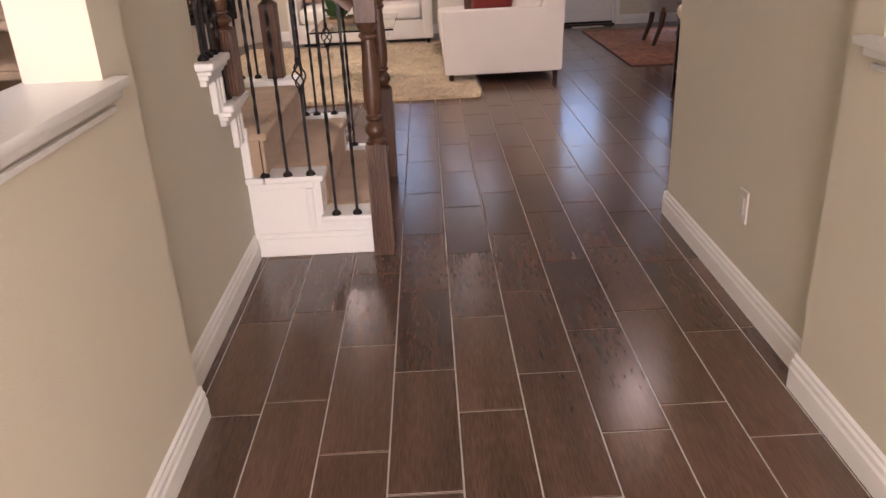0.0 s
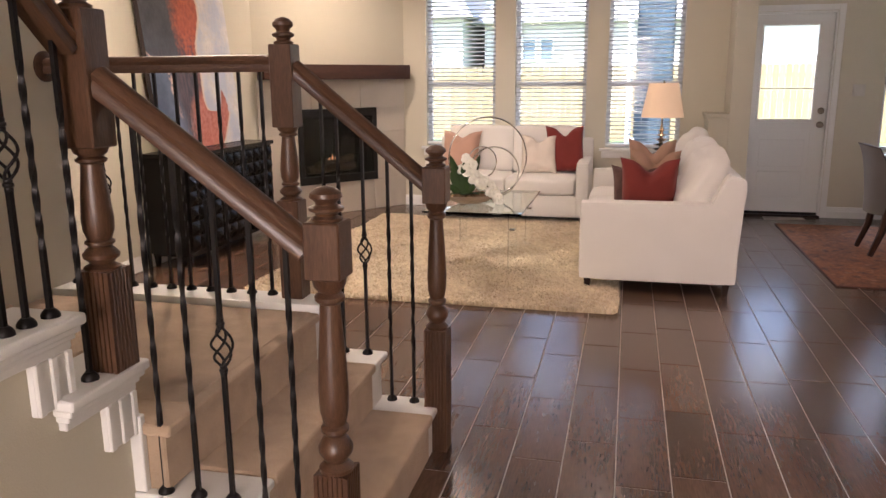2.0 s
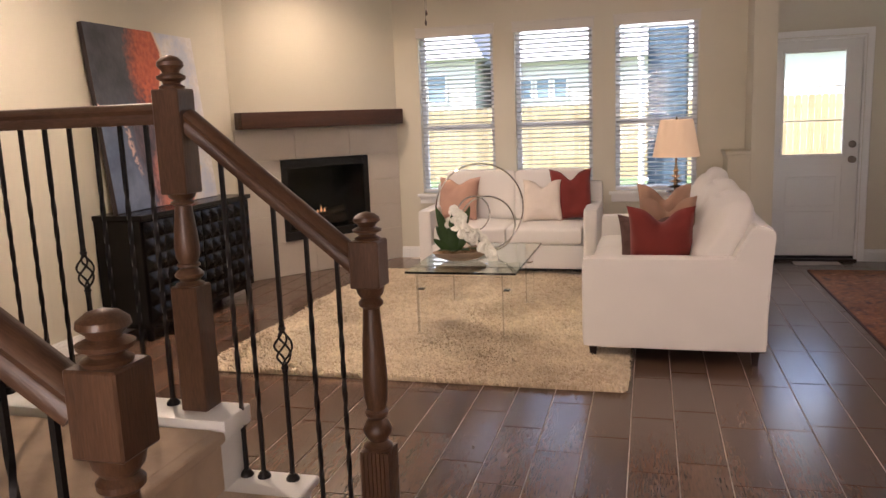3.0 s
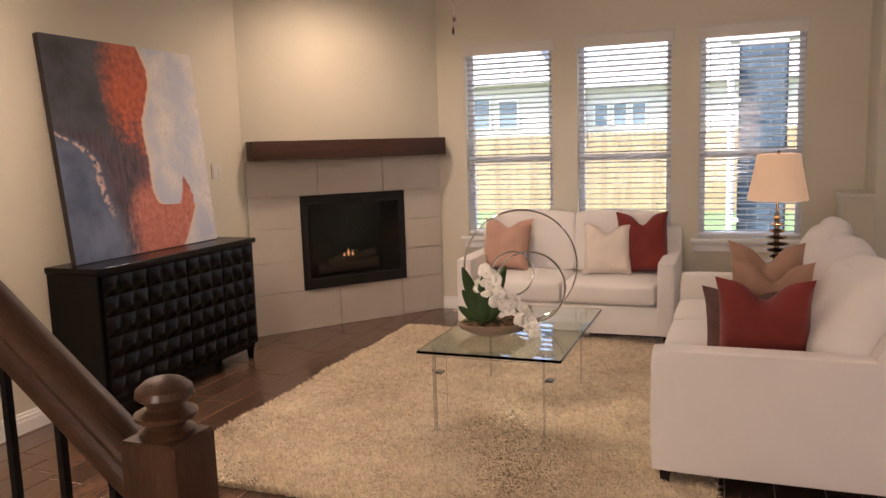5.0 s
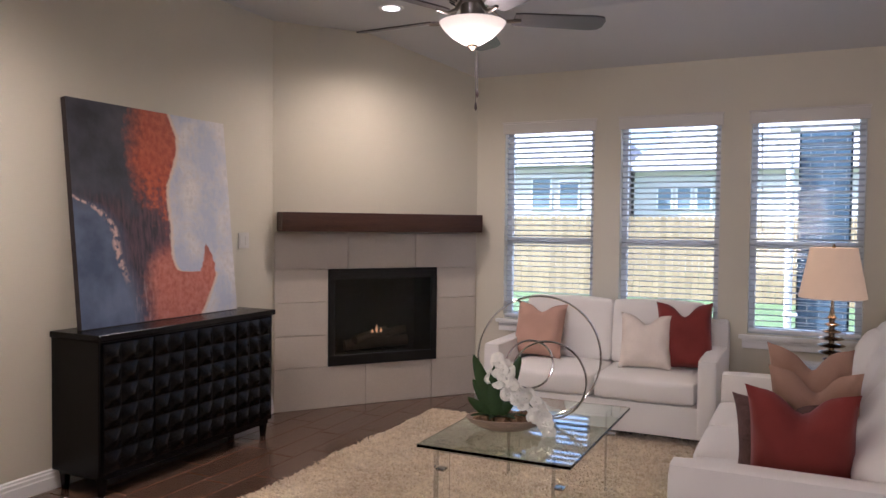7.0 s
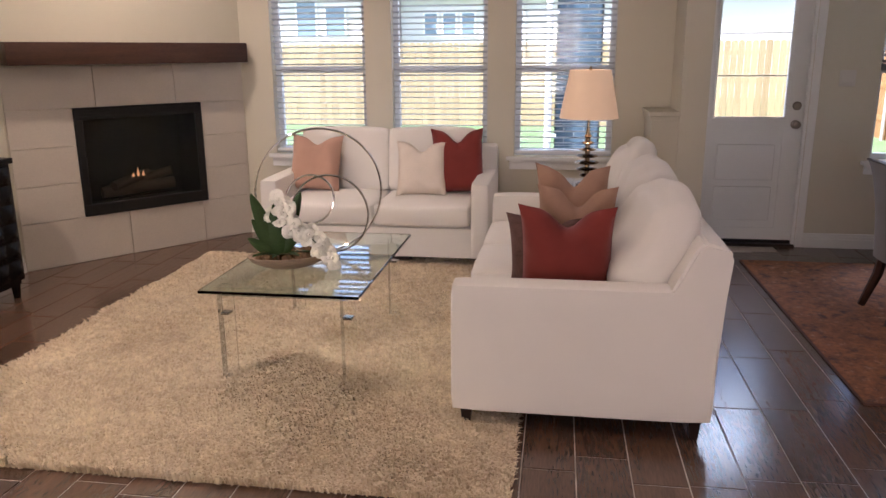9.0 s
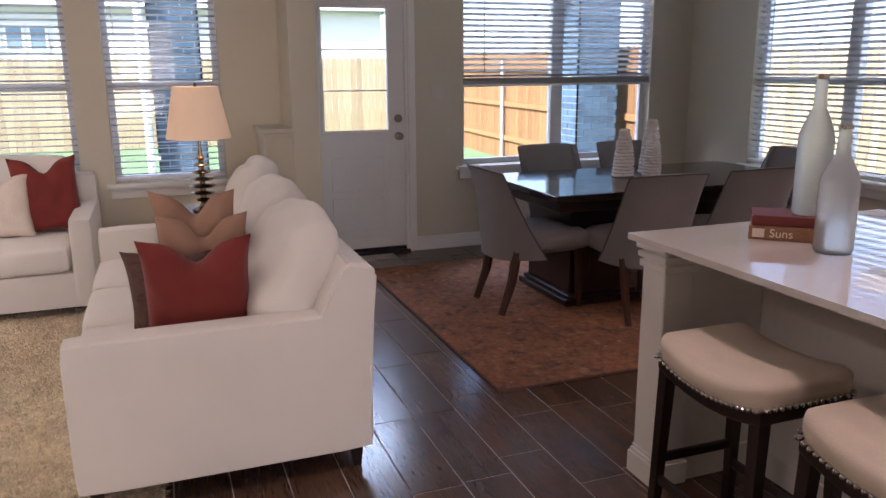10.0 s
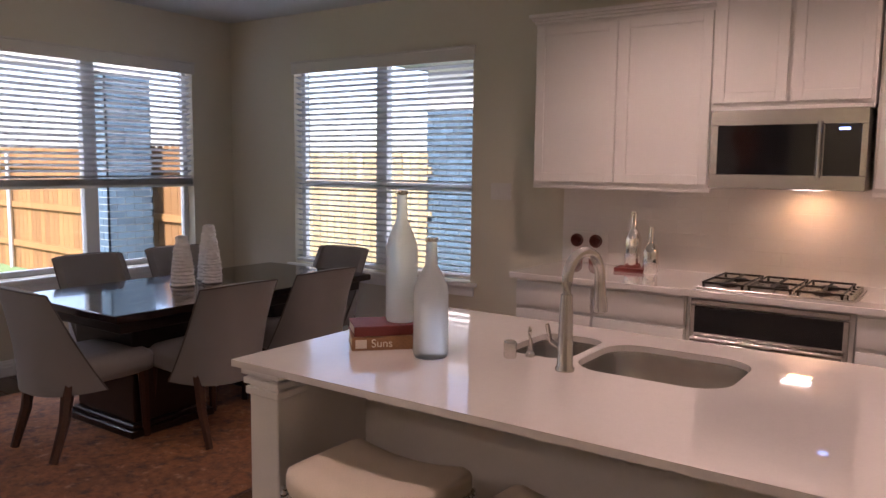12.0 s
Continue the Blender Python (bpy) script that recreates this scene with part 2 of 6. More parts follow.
def wall(name, axis, at, th, a0, a1, z0, z1, openings=(), material=None, label="greige painted plaster wall"):
    """A wall along x or y with openings (a0, a1, z0, z1) cut right through it."""
    cuts = sorted({a0, a1, *[o[0] for o in openings], *[o[1] for o in openings]})
    bm = nb()

    def put(p0, p1, q0, q1):
        if q1 - q0 < 1e-4:
            return
        if axis == "x":
            box(bm, p0, p1, at, at + th, q0, q1)
        else:
            box(bm, at, at + th, p0, p1, q0, q1)

    for p0, p1 in zip(cuts, cuts[1:]):
        o = [o for o in openings if o[0] <= p0 + 1e-6 and o[1] >= p1 - 1e-6]
        if o:
            put(p0, p1, z0, o[0][2])
            put(p0, p1, o[0][3], z1)
        else:
            put(p0, p1, z0, z1)
    bmesh.ops.remove_doubles(bm, verts=bm.verts, dist=1e-5)
    return solid(name, bm, material or WALL, label, kind="structure", smooth=0)


NY, EX, WX = 9.94, 5.33, -3.0
FLAT, LOW = 3.08, 2.79
WIN = [(-1.605, -0.815), (-0.597, 0.178), (0.395, 1.170)]
ZB, ZT, ZM = 0.69, 2.37, 1.375
DIN = (3.085, 4.90)
EAST = (7.33, 9.14)
DOOR = (1.79, 2.61)
wall("wall_north", "x", NY, 0.15, -3.3, 5.5, -0.02, 3.3,
     [(*w, ZB, ZT) for w in WIN] + [(DOOR[0], DOOR[1], -0.02, 2.075), (*DIN, ZB, ZT)])
wall("wall_east", "y", EX, 0.15, 3.0, NY, -0.02, 3.3, [(*EAST, ZB, ZT)])
wall("wall_west", "y", WX - 0.15, 0.15, 3.9, NY, -0.02, 3.3)
wall("wall_stairwell", "y", -1.80, 0.12, -1.5, 4.16, -0.02, 5.0)
wall("wall_living_south", "x", 4.02, 0.14, WX, -1.80, -0.02, 3.3)
wall("wall_kitchen_south", "x", 3.16, 0.13, 1.43, EX, -0.02, 3.3)
wall("wall_hall_east", "y", 1.318, 0.112, 1.80, 3.29, -0.02, 3.3)
wall("wall_entry_east", "y", 1.268, 0.162, -3.1, 1.80, -0.02, 3.3, [(0.9, 1.66, 1.035, 2.2)])
wall("wall_entry_west", "y", -0.70, 0.18, -3.1, 1.80, -0.02, 3.3, [(0.55, 1.62, 1.035, 2.2)])
wall("wall_entry_south", "x", -3.2, 0.1, -3.0, 4.0, -0.02, 3.3)
wall("wall_side_room", "y", -2.6, 0.1, -3.1, -1.5, -0.02, 3.3)
wall("wall_front_room_east", "y", 3.0, 0.1, -3.1, 3.16, -0.02, 3.3)
# the hall's west wall carries the upper flight: full height up to the stair opening, then stepped
hw = nb()
box(hw, -0.70, -0.594, 1.80, 2.60, -0.02, 5.0)
box(hw, -0.70, -0.594, 2.60, 2.80, -0.02, 0.88)
box(hw, -0.70, -0.594, 2.80, 3.018, -0.02, 0.70)
solid("wall_hall_west", hw, WALL, "greige painted hall wall stepped under the stairs", kind="structure", smooth=0)
wall("wall_stair_upper", "y", -0.70, 0.1, -3.2, 1.80, 3.3, 5.0)
wall("wall_stair_header", "x", 4.05, 0.1, -1.7, -0.5, 3.2, 5.1)
wall("wall_stair_header_east", "y", -0.69, 0.1, 2.6, 4.1, 3.2, 5.1)
wall("wall_stair_south", "x", -3.2, 0.1, -2.7, -0.6, 3.2, 5.1)
wall("wall_stair_west", "y", -1.80, 0.12, -3.2, -1.5, 3.2, 5.1)

# chimney wall set across the corner
U0, V0 = Vector((-3.0, 8.5, 0)), Vector((-1.87, 9.94, 0))
LEN = (V0 - U0).length
DIAG = Matrix.Translation(U0) @ Matrix.Rotation(math.atan2(V0.y - U0.y, V0.x - U0.x), 4, "Z")
cw = nb()
# local x along the face, local y into the corner; the firebox opening is left free
for x0, x1, z0, z1 in ((-0.15, 0.455, -0.02, 3.3), (1.43, LEN + 0.15, -0.02, 3.3), (0.455, 1.43, -0.02, 0.34), (0.455, 1.43, 1.135, 3.3)):
    box(cw, x0, x1, 0.0, 0.12, z0, z1)
solid("wall_chimney", cw, WALL, "greige painted chimney breast across the corner", kind="structure", m=DIAG, smooth=0)

# short pier beside the patio door, with a capped lower ledge
pier = nb()
box(pier, 1.60, 1.79, 9.45, NY, -0.02, 3.3)
box(pier, 1.41, 1.60, 9.47, NY, -0.02, 1.05)
solid("wall_pier", pier, WALL, "greige pier with a lower half wall beside the patio door", kind="structure", smooth=0)
solid("ledge_trim", boxes((1.385, 1.605, 9.44, NY - 0.003, 1.052, 1.082), (1.395, 1.60, 9.455, NY - 0.003, 1.02, 1.05), bev=0.004), WALL, "greige painted cap on the half wall", kind="structure")

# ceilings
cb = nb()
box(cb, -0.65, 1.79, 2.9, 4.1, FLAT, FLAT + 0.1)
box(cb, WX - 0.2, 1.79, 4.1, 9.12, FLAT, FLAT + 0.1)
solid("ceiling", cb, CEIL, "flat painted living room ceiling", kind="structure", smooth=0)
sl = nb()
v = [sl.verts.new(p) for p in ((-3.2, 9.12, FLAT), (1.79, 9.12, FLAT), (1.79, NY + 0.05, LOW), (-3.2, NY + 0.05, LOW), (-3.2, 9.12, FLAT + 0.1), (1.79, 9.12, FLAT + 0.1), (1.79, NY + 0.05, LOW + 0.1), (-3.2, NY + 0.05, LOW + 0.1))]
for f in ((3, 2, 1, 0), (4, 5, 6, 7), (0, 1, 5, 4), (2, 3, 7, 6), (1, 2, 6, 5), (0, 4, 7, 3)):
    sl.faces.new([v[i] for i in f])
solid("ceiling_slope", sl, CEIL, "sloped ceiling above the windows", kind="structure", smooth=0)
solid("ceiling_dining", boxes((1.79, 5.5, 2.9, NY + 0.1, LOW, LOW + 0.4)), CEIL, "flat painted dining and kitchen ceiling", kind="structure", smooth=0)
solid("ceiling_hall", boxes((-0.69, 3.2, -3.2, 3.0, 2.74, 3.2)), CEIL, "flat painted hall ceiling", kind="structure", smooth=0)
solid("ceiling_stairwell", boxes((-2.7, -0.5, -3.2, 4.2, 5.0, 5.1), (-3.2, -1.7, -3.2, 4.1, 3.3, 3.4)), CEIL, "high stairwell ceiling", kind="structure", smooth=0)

# outdoors
solid("ground", boxes((-400, 400, -400, 600, -0.32, -0.12)), LAWN, "mown green lawn behind the house", kind="structure", smooth=0)
solid("floor", boxes((-3.2, 5.5, -3.2, 10.1, -0.25, -0.004)), GROUT, "pale grout bed under dark wood-look tiles", kind="structure", smooth=0)


# ---- mouldings ----
BASE = [(0, 0), (0.016, 0), (0.016, 0.066), (0.012, 0.074), (0.012, 0.090), (0.007, 0.098), (0.007, 0.108), (0, 0.116)]


def baseboard(p, q):
    """From p to q along the floor, the wall on the left of the way."""
    p, q = Vector((*p, 0)), Vector((*q, 0))
    d = q - p
    bm = extrude_profile([(-a - 0.001, b) for a, b in BASE], d.length)
    solid("baseboard", bm, TRIM, "white painted ribbed baseboard", kind="structure", m=Matrix.Translation(p) @ Matrix.Rotation(math.atan2(d.y, d.x), 4, "Z"), smooth=20)


for p, q in (
    ((-0.594, 1.80), (-0.594, 3.0)), ((-0.52, -3.0), (-0.52, 1.816)), ((-0.536, 1.80), (-0.594, 1.80)),
    ((1.318, 3.306), (1.318, 1.80)), ((1.268, 1.816), (1.268, -3.0)), ((1.318, 1.8), (1.268, 1.8)), ((1.43, 3.29), (1.302, 3.29)),
    ((WX, 4.16), (WX, 8.5)), ((-1.87, NY), (1.41, NY)), ((1.41, NY), (1.41, 9.454)), ((1.41, 9.47), (1.6, 9.47)), ((1.6, 9.45), (1.79, 9.45)), ((2.67, NY), (EX, NY)), ((EX, NY), (EX, 6.7)),
):
    baseboard(p, q)

# ---- windows with blinds ----


def window(name, m, w, z0, z1, mull=0, blind_to=None, label="", blind_label="", tilt=13):
    """Local x runs along the wall as seen from the room, local y goes out of the house."""
    e = thing(name, m, label, "window")
    e["kind"] = "structure"
    h = z1 - z0
    f = 0.045
    part("window_frame", boxes((0, f, 0.085, 0.135, z0, z1), (w - f, w, 0.085, 0.135, z0, z1), (f, w - f, 0.085, 0.135, z0, z0 + f), (f, w - f, 0.085, 0.135, z1 - f, z1), bev=0.004), VINYL, e)
    if mull:
        part("mullion", boxes((w / 2 - 0.055, w / 2 + 0.055, 0.07, 0.14, z0 + f, z1 - f), bev=0.004), VINYL, e)
    part("meeting_rail", boxes((f, w - f, 0.075, 0.125, ZM - 0.028, ZM + 0.028), bev=0.004), VINYL, e)
    for k in range(2 if mull else 1):
        x0 = f if k == 0 else w / 2 + 0.055
        x1 = (w / 2 - 0.055) if mull and k == 0 else w - f
        for a, b in ((z0 + f, ZM - 0.028), (ZM + 0.028, z1 - f)):
            p = part("pane", boxes((x0, x1, 0.105, 0.109, a, b)), PANE, e)
            p.visible_shadow = False
    part("window_sill", boxes((-0.06, w + 0.06, -0.045, 0.085, z0 - 0.032, z0 - 0.002), bev=0.006, seg=2), TRIM, e)
    part("apron", boxes((-0.035, w + 0.035, -0.02, -0.001, z0 - 0.105, z0 - 0.033), (-0.035, w + 0.035, -0.028, -0.001, z0 - 0.06, z0 - 0.045), bev=0.003), TRIM, e)
    # blind
    bl = thing("window_blind", m, blind_label, "blind", "window blinds")
    bot = blind_to if blind_to else z0 + 0.02
    part("valance", boxes((-0.015, w + 0.015, -0.02, 0.0 - 0.002, z1 - 0.075, z1 + 0.012), (-0.022, w + 0.022, -0.028, -0.002, z1 + 0.012, z1 + 0.028), bev=0.003), VALANCE, bl)
    part("headrail", boxes((0.004, w - 0.004, 0.004, 0.05, z1 - 0.05, z1 - 0.002), bev=0.003), TRIM, bl)
    part("bottom_rail", boxes((0.006, w - 0.006, 0.008, 0.052, bot, bot + 0.022), bev=0.004), TRIM, bl)
    pitch = 0.0445
    n = int((z1 - 0.06 - bot - 0.03) / pitch)
    sm = nb()
    segs = 4
    rows = []
    for i in range(segs + 1):
        t = i / segs - 0.5
        rows.append((t * 0.048, -0.0028 * (4 * t * t)))
    top = [[sm.verts.new((x, y, z + 0.0013)) for y, z in rows] for x in (-(w / 2) + 0.008, w / 2 - 0.008)]
    bt = [[sm.verts.new((x, y, z - 0.0013)) for y, z in rows] for x in (-(w / 2) + 0.008, w / 2 - 0.008)]
    for i in range(segs):
        sm.faces.new((top[0][i], top[1][i], top[1][i + 1], top[0][i + 1]))
        sm.faces.new((bt[0][i + 1], bt[1][i + 1], bt[1][i], bt[0][i]))
    sm.faces.new((top[0][0], bt[0][0], bt[1][0], top[1][0]))
    sm.faces.new((top[0][-1], top[1][-1], bt[1][-1], bt[0][-1]))
    first = None
    for i in range(n):
        mm = pose(w / 2, 0.03, bot + 0.045 + i * pitch, -tilt + 3 * noise.noise((i * 0.7, w, 0)), 0, 0)
        if first is None:
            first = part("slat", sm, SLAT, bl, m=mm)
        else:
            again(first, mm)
    if blind_to:
        for i in range(9):
            again(first, pose(w / 2, 0.03, bot + 0.026 + i * 0.0055, 0, 0, 0))
    for fx in (0.14, 0.86) if w < 1 else (0.07, 0.36, 0.64, 0.93):
        part("ladder_cord", tube([(w * fx, 0.005, bot + 0.02), (w * fx, 0.005, z1 - 0.05)], 0.0011, 5), SLAT, bl)
    part("tilt_wand", tube([(w * 0.1, -0.006, z1 - 0.08), (w * 0.1 + 0.01, -0.008, z1 - 0.92)], 0.0035, 6), SLAT, bl)


for i, (a, b) in enumerate(WIN):
    window("window_%d" % (i + 1), pose(a, NY, 0), b - a, ZB, ZT, label="tall white single-hung window with a painted sill", blind_label="white slatted blind lowered with slats open", tilt=13)
window("window_4", pose(DIN[0], NY, 0), DIN[1] - DIN[0], ZB, ZT, 1, 1.335, label="wide white double window in the dining nook", blind_label="white slatted blind raised to half height", tilt=23)
window("window_5", pose(EX, EAST[1], 0, 0, 0, -90), EAST[1] - EAST[0], ZB, ZT, 1, label="wide white double window in the side wall", blind_label="wide white slatted blind fully lowered with slats open", tilt=20)

# ---- patio door ----
BLACKR = mat("black_rubber", (0.012, 0.012, 0.012), 0.7, vary=0.2)
d1 = thing("door_1", pose(DOOR[0], NY, 0), "white half-glass patio door, closed", "door")
d1["kind"] = "structure"
DW = DOOR[1] - DOOR[0]
part("casing", boxes((-0.06, -0.002, -0.016, -0.001, 0, 2.135), (DW + 0.002, DW + 0.06, -0.016, -0.001, 0, 2.135), (-0.002, DW + 0.002, -0.016, -0.001, 2.077, 2.135), bev=0.004), TRIM, d1)
part("jamb", boxes((0, 0.02, 0.0, 0.14, 0.0, 2.073), (DW - 0.02, DW, 0.0, 0.14, 0.0, 2.073), (0.02, DW - 0.02, 0.0, 0.14, 2.053, 2.073)), TRIM, d1)
gx0, gx1, gz0, gz1 = 0.14, DW - 0.155, 1.005, 1.945
leaf = boxes((0.022, gx0, 0.035, 0.08, 0.02, 2.05), (gx1, DW - 0.022, 0.035, 0.08, 0.02, 2.05), (gx0, gx1, 0.035, 0.08, gz1, 2.05), (gx0, gx1, 0.035, 0.08, 0.90, gz0), (gx0, gx1, 0.035, 0.08, 0.02, 0.14), (gx0, gx1, 0.042, 0.08, 0.14, 0.90))
lf = part("leaf", leaf, DOORW, d1)
part("panel", boxes((gx0 + 0.045, gx1 - 0.045, 0.034, 0.043, 0.52, 0.80), bev=0.006), DOORW, lf)
part("panel", boxes((gx0 + 0.045, gx1 - 0.045, 0.034, 0.043, 0.20, 0.47), bev=0.006), DOORW, lf)
part("glazing_bead", boxes((gx0 - 0.02, gx0 + 0.006, 0.026, 0.036, gz0 - 0.02, gz1 + 0.02), (gx1 - 0.006, gx1 + 0.02, 0.026, 0.036, gz0 - 0.02, gz1 + 0.02), (gx0 + 0.006, gx1 - 0.006, 0.026, 0.036, gz0 - 0.02, gz0 + 0.006), (gx0 + 0.006, gx1 - 0.006, 0.026, 0.036, gz1 - 0.006, gz1 + 0.02), bev=0.003), DOORW, lf)
for k in (1, 2):
    z = gz0 + (gz1 - gz0) * k / 3
    part("glazing_bar", boxes((gx0, gx1, 0.052, 0.056, z - 0.005, z + 0.005)), DOORW, lf)
pn = part("pane", boxes((gx0, gx1, 0.058, 0.062, gz0, gz1)), PANE, lf)
pn.visible_shadow = False
NICKEL = mat("satin_nickel", (0.27, 0.24, 0.205), 0.3, metal=1.0, vary=0.05, bump=0)
kn = pose(DW - 0.075, 0.035, 0.955, 90, 0, 0)
part("door_knob", lathe([(0.033, 0.0), (0.033, 0.006), (0.014, 0.012), (0.012, 0.035), (0.024, 0.042), (0.030, 0.055), (0.026, 0.068), (0.010, 0.074)]), NICKEL, lf, m=kn)
part("deadbolt", lathe([(0.033, 0.0), (0.033, 0.012), (0.024, 0.022), (0.012, 0.024)]), NICKEL, lf, m=pose(DW - 0.075, 0.035, 1.095, 90, 0, 0))
part("threshold", boxes((0.0, DW, -0.025, 0.15, -0.003, 0.019), bev=0.004), LEGW, d1)
part("door_sweep", boxes((0.022, DW - 0.022, 0.022, 0.034, 0.0195, 0.045), bev=0.003), BLACKR, lf, "black rubber sweep")

# ---- staircase ----
RISE, RUN = 0.187, 0.222
NOSE = [-0.040, -0.262, -0.484]
Y0, Y1 = 3.02, 4.14
stairs = thing("staircase", pose(0, 0, 0), "white and carpeted staircase turning at a low landing", "staircase")


def bullnose(x0, x1, y0, y1, z, th=0.028, r=0.011):
    return boxes((x0, x1, y0, y1, z - th, z), bev=r, seg=3)


def carpet_fold(x0, x1, y0, y1, z):
    return boxes((x0, x1, y0, y1, z - 0.035, z), bev=0.014, seg=3)


def risered(i, deep=RUN):
    x1 = NOSE[i]
    z = RISE * (i + 1)
    x0 = x1 - deep - 0.03
    # painted ends on which the balusters stand, carpet between them
    near = Y0 + 0.127 if i < 2 else Y0 - 0.015
    if i < 2:
        part("tread_end", bullnose(x0, x1, Y0 - 0.03, Y0 + 0.125, z), TRIM, stairs, "white painted tread end")
    part("tread_end", bullnose(x0, x1, Y1 - 0.125, Y1 + 0.03, z), TRIM, stairs, "white painted tread end")
    part("carpet_tread", carpet_fold(x0, x1 + 0.004, near, Y1 - 0.127, z + 0.006), CARPET, stairs, "tan carpet tread")
    part("carpet_riser", boxes((x1 - 0.032, x1 - 0.014, near, Y1 - 0.127, z - RISE + 0.004, z - 0.02), bev=0.006), CARPET, stairs, "tan carpet riser")
    for ya, yb in ((Y0 + 0.002, Y0 + 0.125), (Y1 - 0.125, Y1 - 0.002))[0 if i < 2 else 1:]:
        part("riser_end", boxes((x1 - 0.034, x1 - 0.020, ya, yb, z - RISE, z - 0.028)), TRIM, stairs)


for i in range(3):
    risered(i)
# the second tread end runs back to the hall wall
part("tread_end", bullnose(-0.597, -0.516, Y0 - 0.03, Y0 + 0.125, RISE * 2), TRIM, stairs, "white painted tread end")
# landing
part("landing", boxes((-1.69, NOSE[2] - 0.03, 3.14, Y1 - 0.127, RISE * 3 - 0.03, RISE * 3 + 0.008), bev=0.006), CARPET, stairs, "tan carpeted landing")
part("landing_curb", boxes((-1.68, NOSE[2] + 0.0, Y1 - 0.125, Y1 + 0.03, RISE * 3 - 0.02, RISE * 3 + 0.035), bev=0.008, seg=2), TRIM, stairs, "white painted landing curb")
part("landing_side", boxes((-1.68, NOSE[2] - 0.03, Y1 - 0.06, Y1, 0.0, RISE * 3 - 0.02)), WALL, stairs)
# skirts below the treads, stepped, with raised mouldings
for ys, sg in ((Y0, -1), (Y1, 1)):
    y0, y1 = (ys, ys + 0.02) if sg < 0 else (ys - 0.02, ys)
    left = -0.594 if sg < 0 else -0.51
    part("skirt", boxes(*[(left, NOSE[0] - 0.03, y0, y1, 0.0, RISE - 0.028), (left, NOSE[1] - 0.03, y0, y1, RISE - 0.028, 2 * RISE - 0.028), (-0.70, NOSE[2] - 0.03, y0, y1, 2 * RISE - 0.028, 3 * RISE - 0.028)][:2 if sg < 0 else 3]), TRIM, stairs, "white painted stair skirt")
    f0, f1 = (ys - 0.009, ys - 0.0005) if sg < 0 else (ys + 0.0005, ys + 0.009)
    part("skirt_moulding", boxes((left + 0.01, NOSE[0] - 0.03, f0, f1, 0.0, 0.085), (left + 0.02, NOSE[0] - 0.055, f0, f1, 0.105, 0.112), (NOSE[1] + 0.02, NOSE[0] - 0.045, f0, f1, RISE - 0.058, RISE - 0.030), (left + 0.02, NOSE[1] - 0.045, f0, f1, 2 * RISE - 0.058, 2 * RISE - 0.030), (NOSE[1] - 0.085, NOSE[1] - 0.055, f0, f1, 0.125, 2 * RISE - 0.060), bev=0.003), TRIM, stairs)
# upper flight, along the hall wall
UY = [3.022, 2.812, 2.602, 2.392, 2.182, 1.972, 1.762, 1.552, 1.342]
for k, yn in enumerate(UY):
    z = RISE * (4 + k)
    part("carpet_tread", carpet_fold(-1.68, -0.72, yn - 0.24, yn + 0.004, z + 0.006), CARPET, stairs, "tan carpet tread")
    part("carpet_riser", boxes((-1.68, -0.72, yn - 0.032, yn - 0.014, z - RISE + 0.004, z - 0.02), bev=0.006), CARPET, stairs, "tan carpet riser")
    if k < 2:
        part("tread_end", bullnose(-0.735, -0.528, yn - (0.255 if k else 0.29), yn, z), TRIM, stairs, "white painted tread end")
        part("riser_end", boxes((-0.72, -0.590, yn - 0.034, yn - 0.02, z - RISE, z - 0.028)), TRIM, stairs)
        xx = -0.5925
        ln = 0.245 if k else 0.28
        # shaped bracket below each tread end
        low = z - RISE - 0.02
        part("bracket", boxes((xx, xx + 0.050, yn - ln, yn - 0.006, z - 0.045, z - 0.029), (xx, xx + 0.036, yn - ln + 0.006, yn - 0.010, z - 0.062, z - 0.045), (xx, xx + 0.024, yn - ln + 0.012, yn - 0.012, z - 0.085, z - 0.062), bev=0.003), TRIM, stairs, "white moulded stair bracket")
        part("fluted_board", boxes((xx, xx + 0.020, yn - 0.130, yn - 0.012, low, z - 0.086), (xx, xx + 0.026, yn - 0.034, yn - 0.013, low, z - 0.086), (xx, xx + 0.026, yn - 0.082, yn - 0.060, low, z - 0.086), (xx, xx + 0.026, yn - 0.129, yn - 0.108, low, z - 0.086), bev=0.003), TRIM, stairs, "white fluted board below the tread")

part("carpet_riser", boxes((-0.70, NOSE[2] - 0.033, Y0 + 0.002, Y0 + 0.126, 2 * RISE - 0.01, 3 * RISE - 0.03), bev=0.004), CARPET, stairs, "tan carpet wrapped round the riser end")
part("corner_trim", boxes((-0.600, -0.560, 2.998, Y0 + 0.0005, 2 * RISE, 3 * RISE + 0.03), bev=0.003), TRIM, stairs)

# ---- railing ----
rail = thing("stair_railing", pose(0, 0, 0), "dark wood handrail with turned newel posts and black iron balusters", "stair railing")


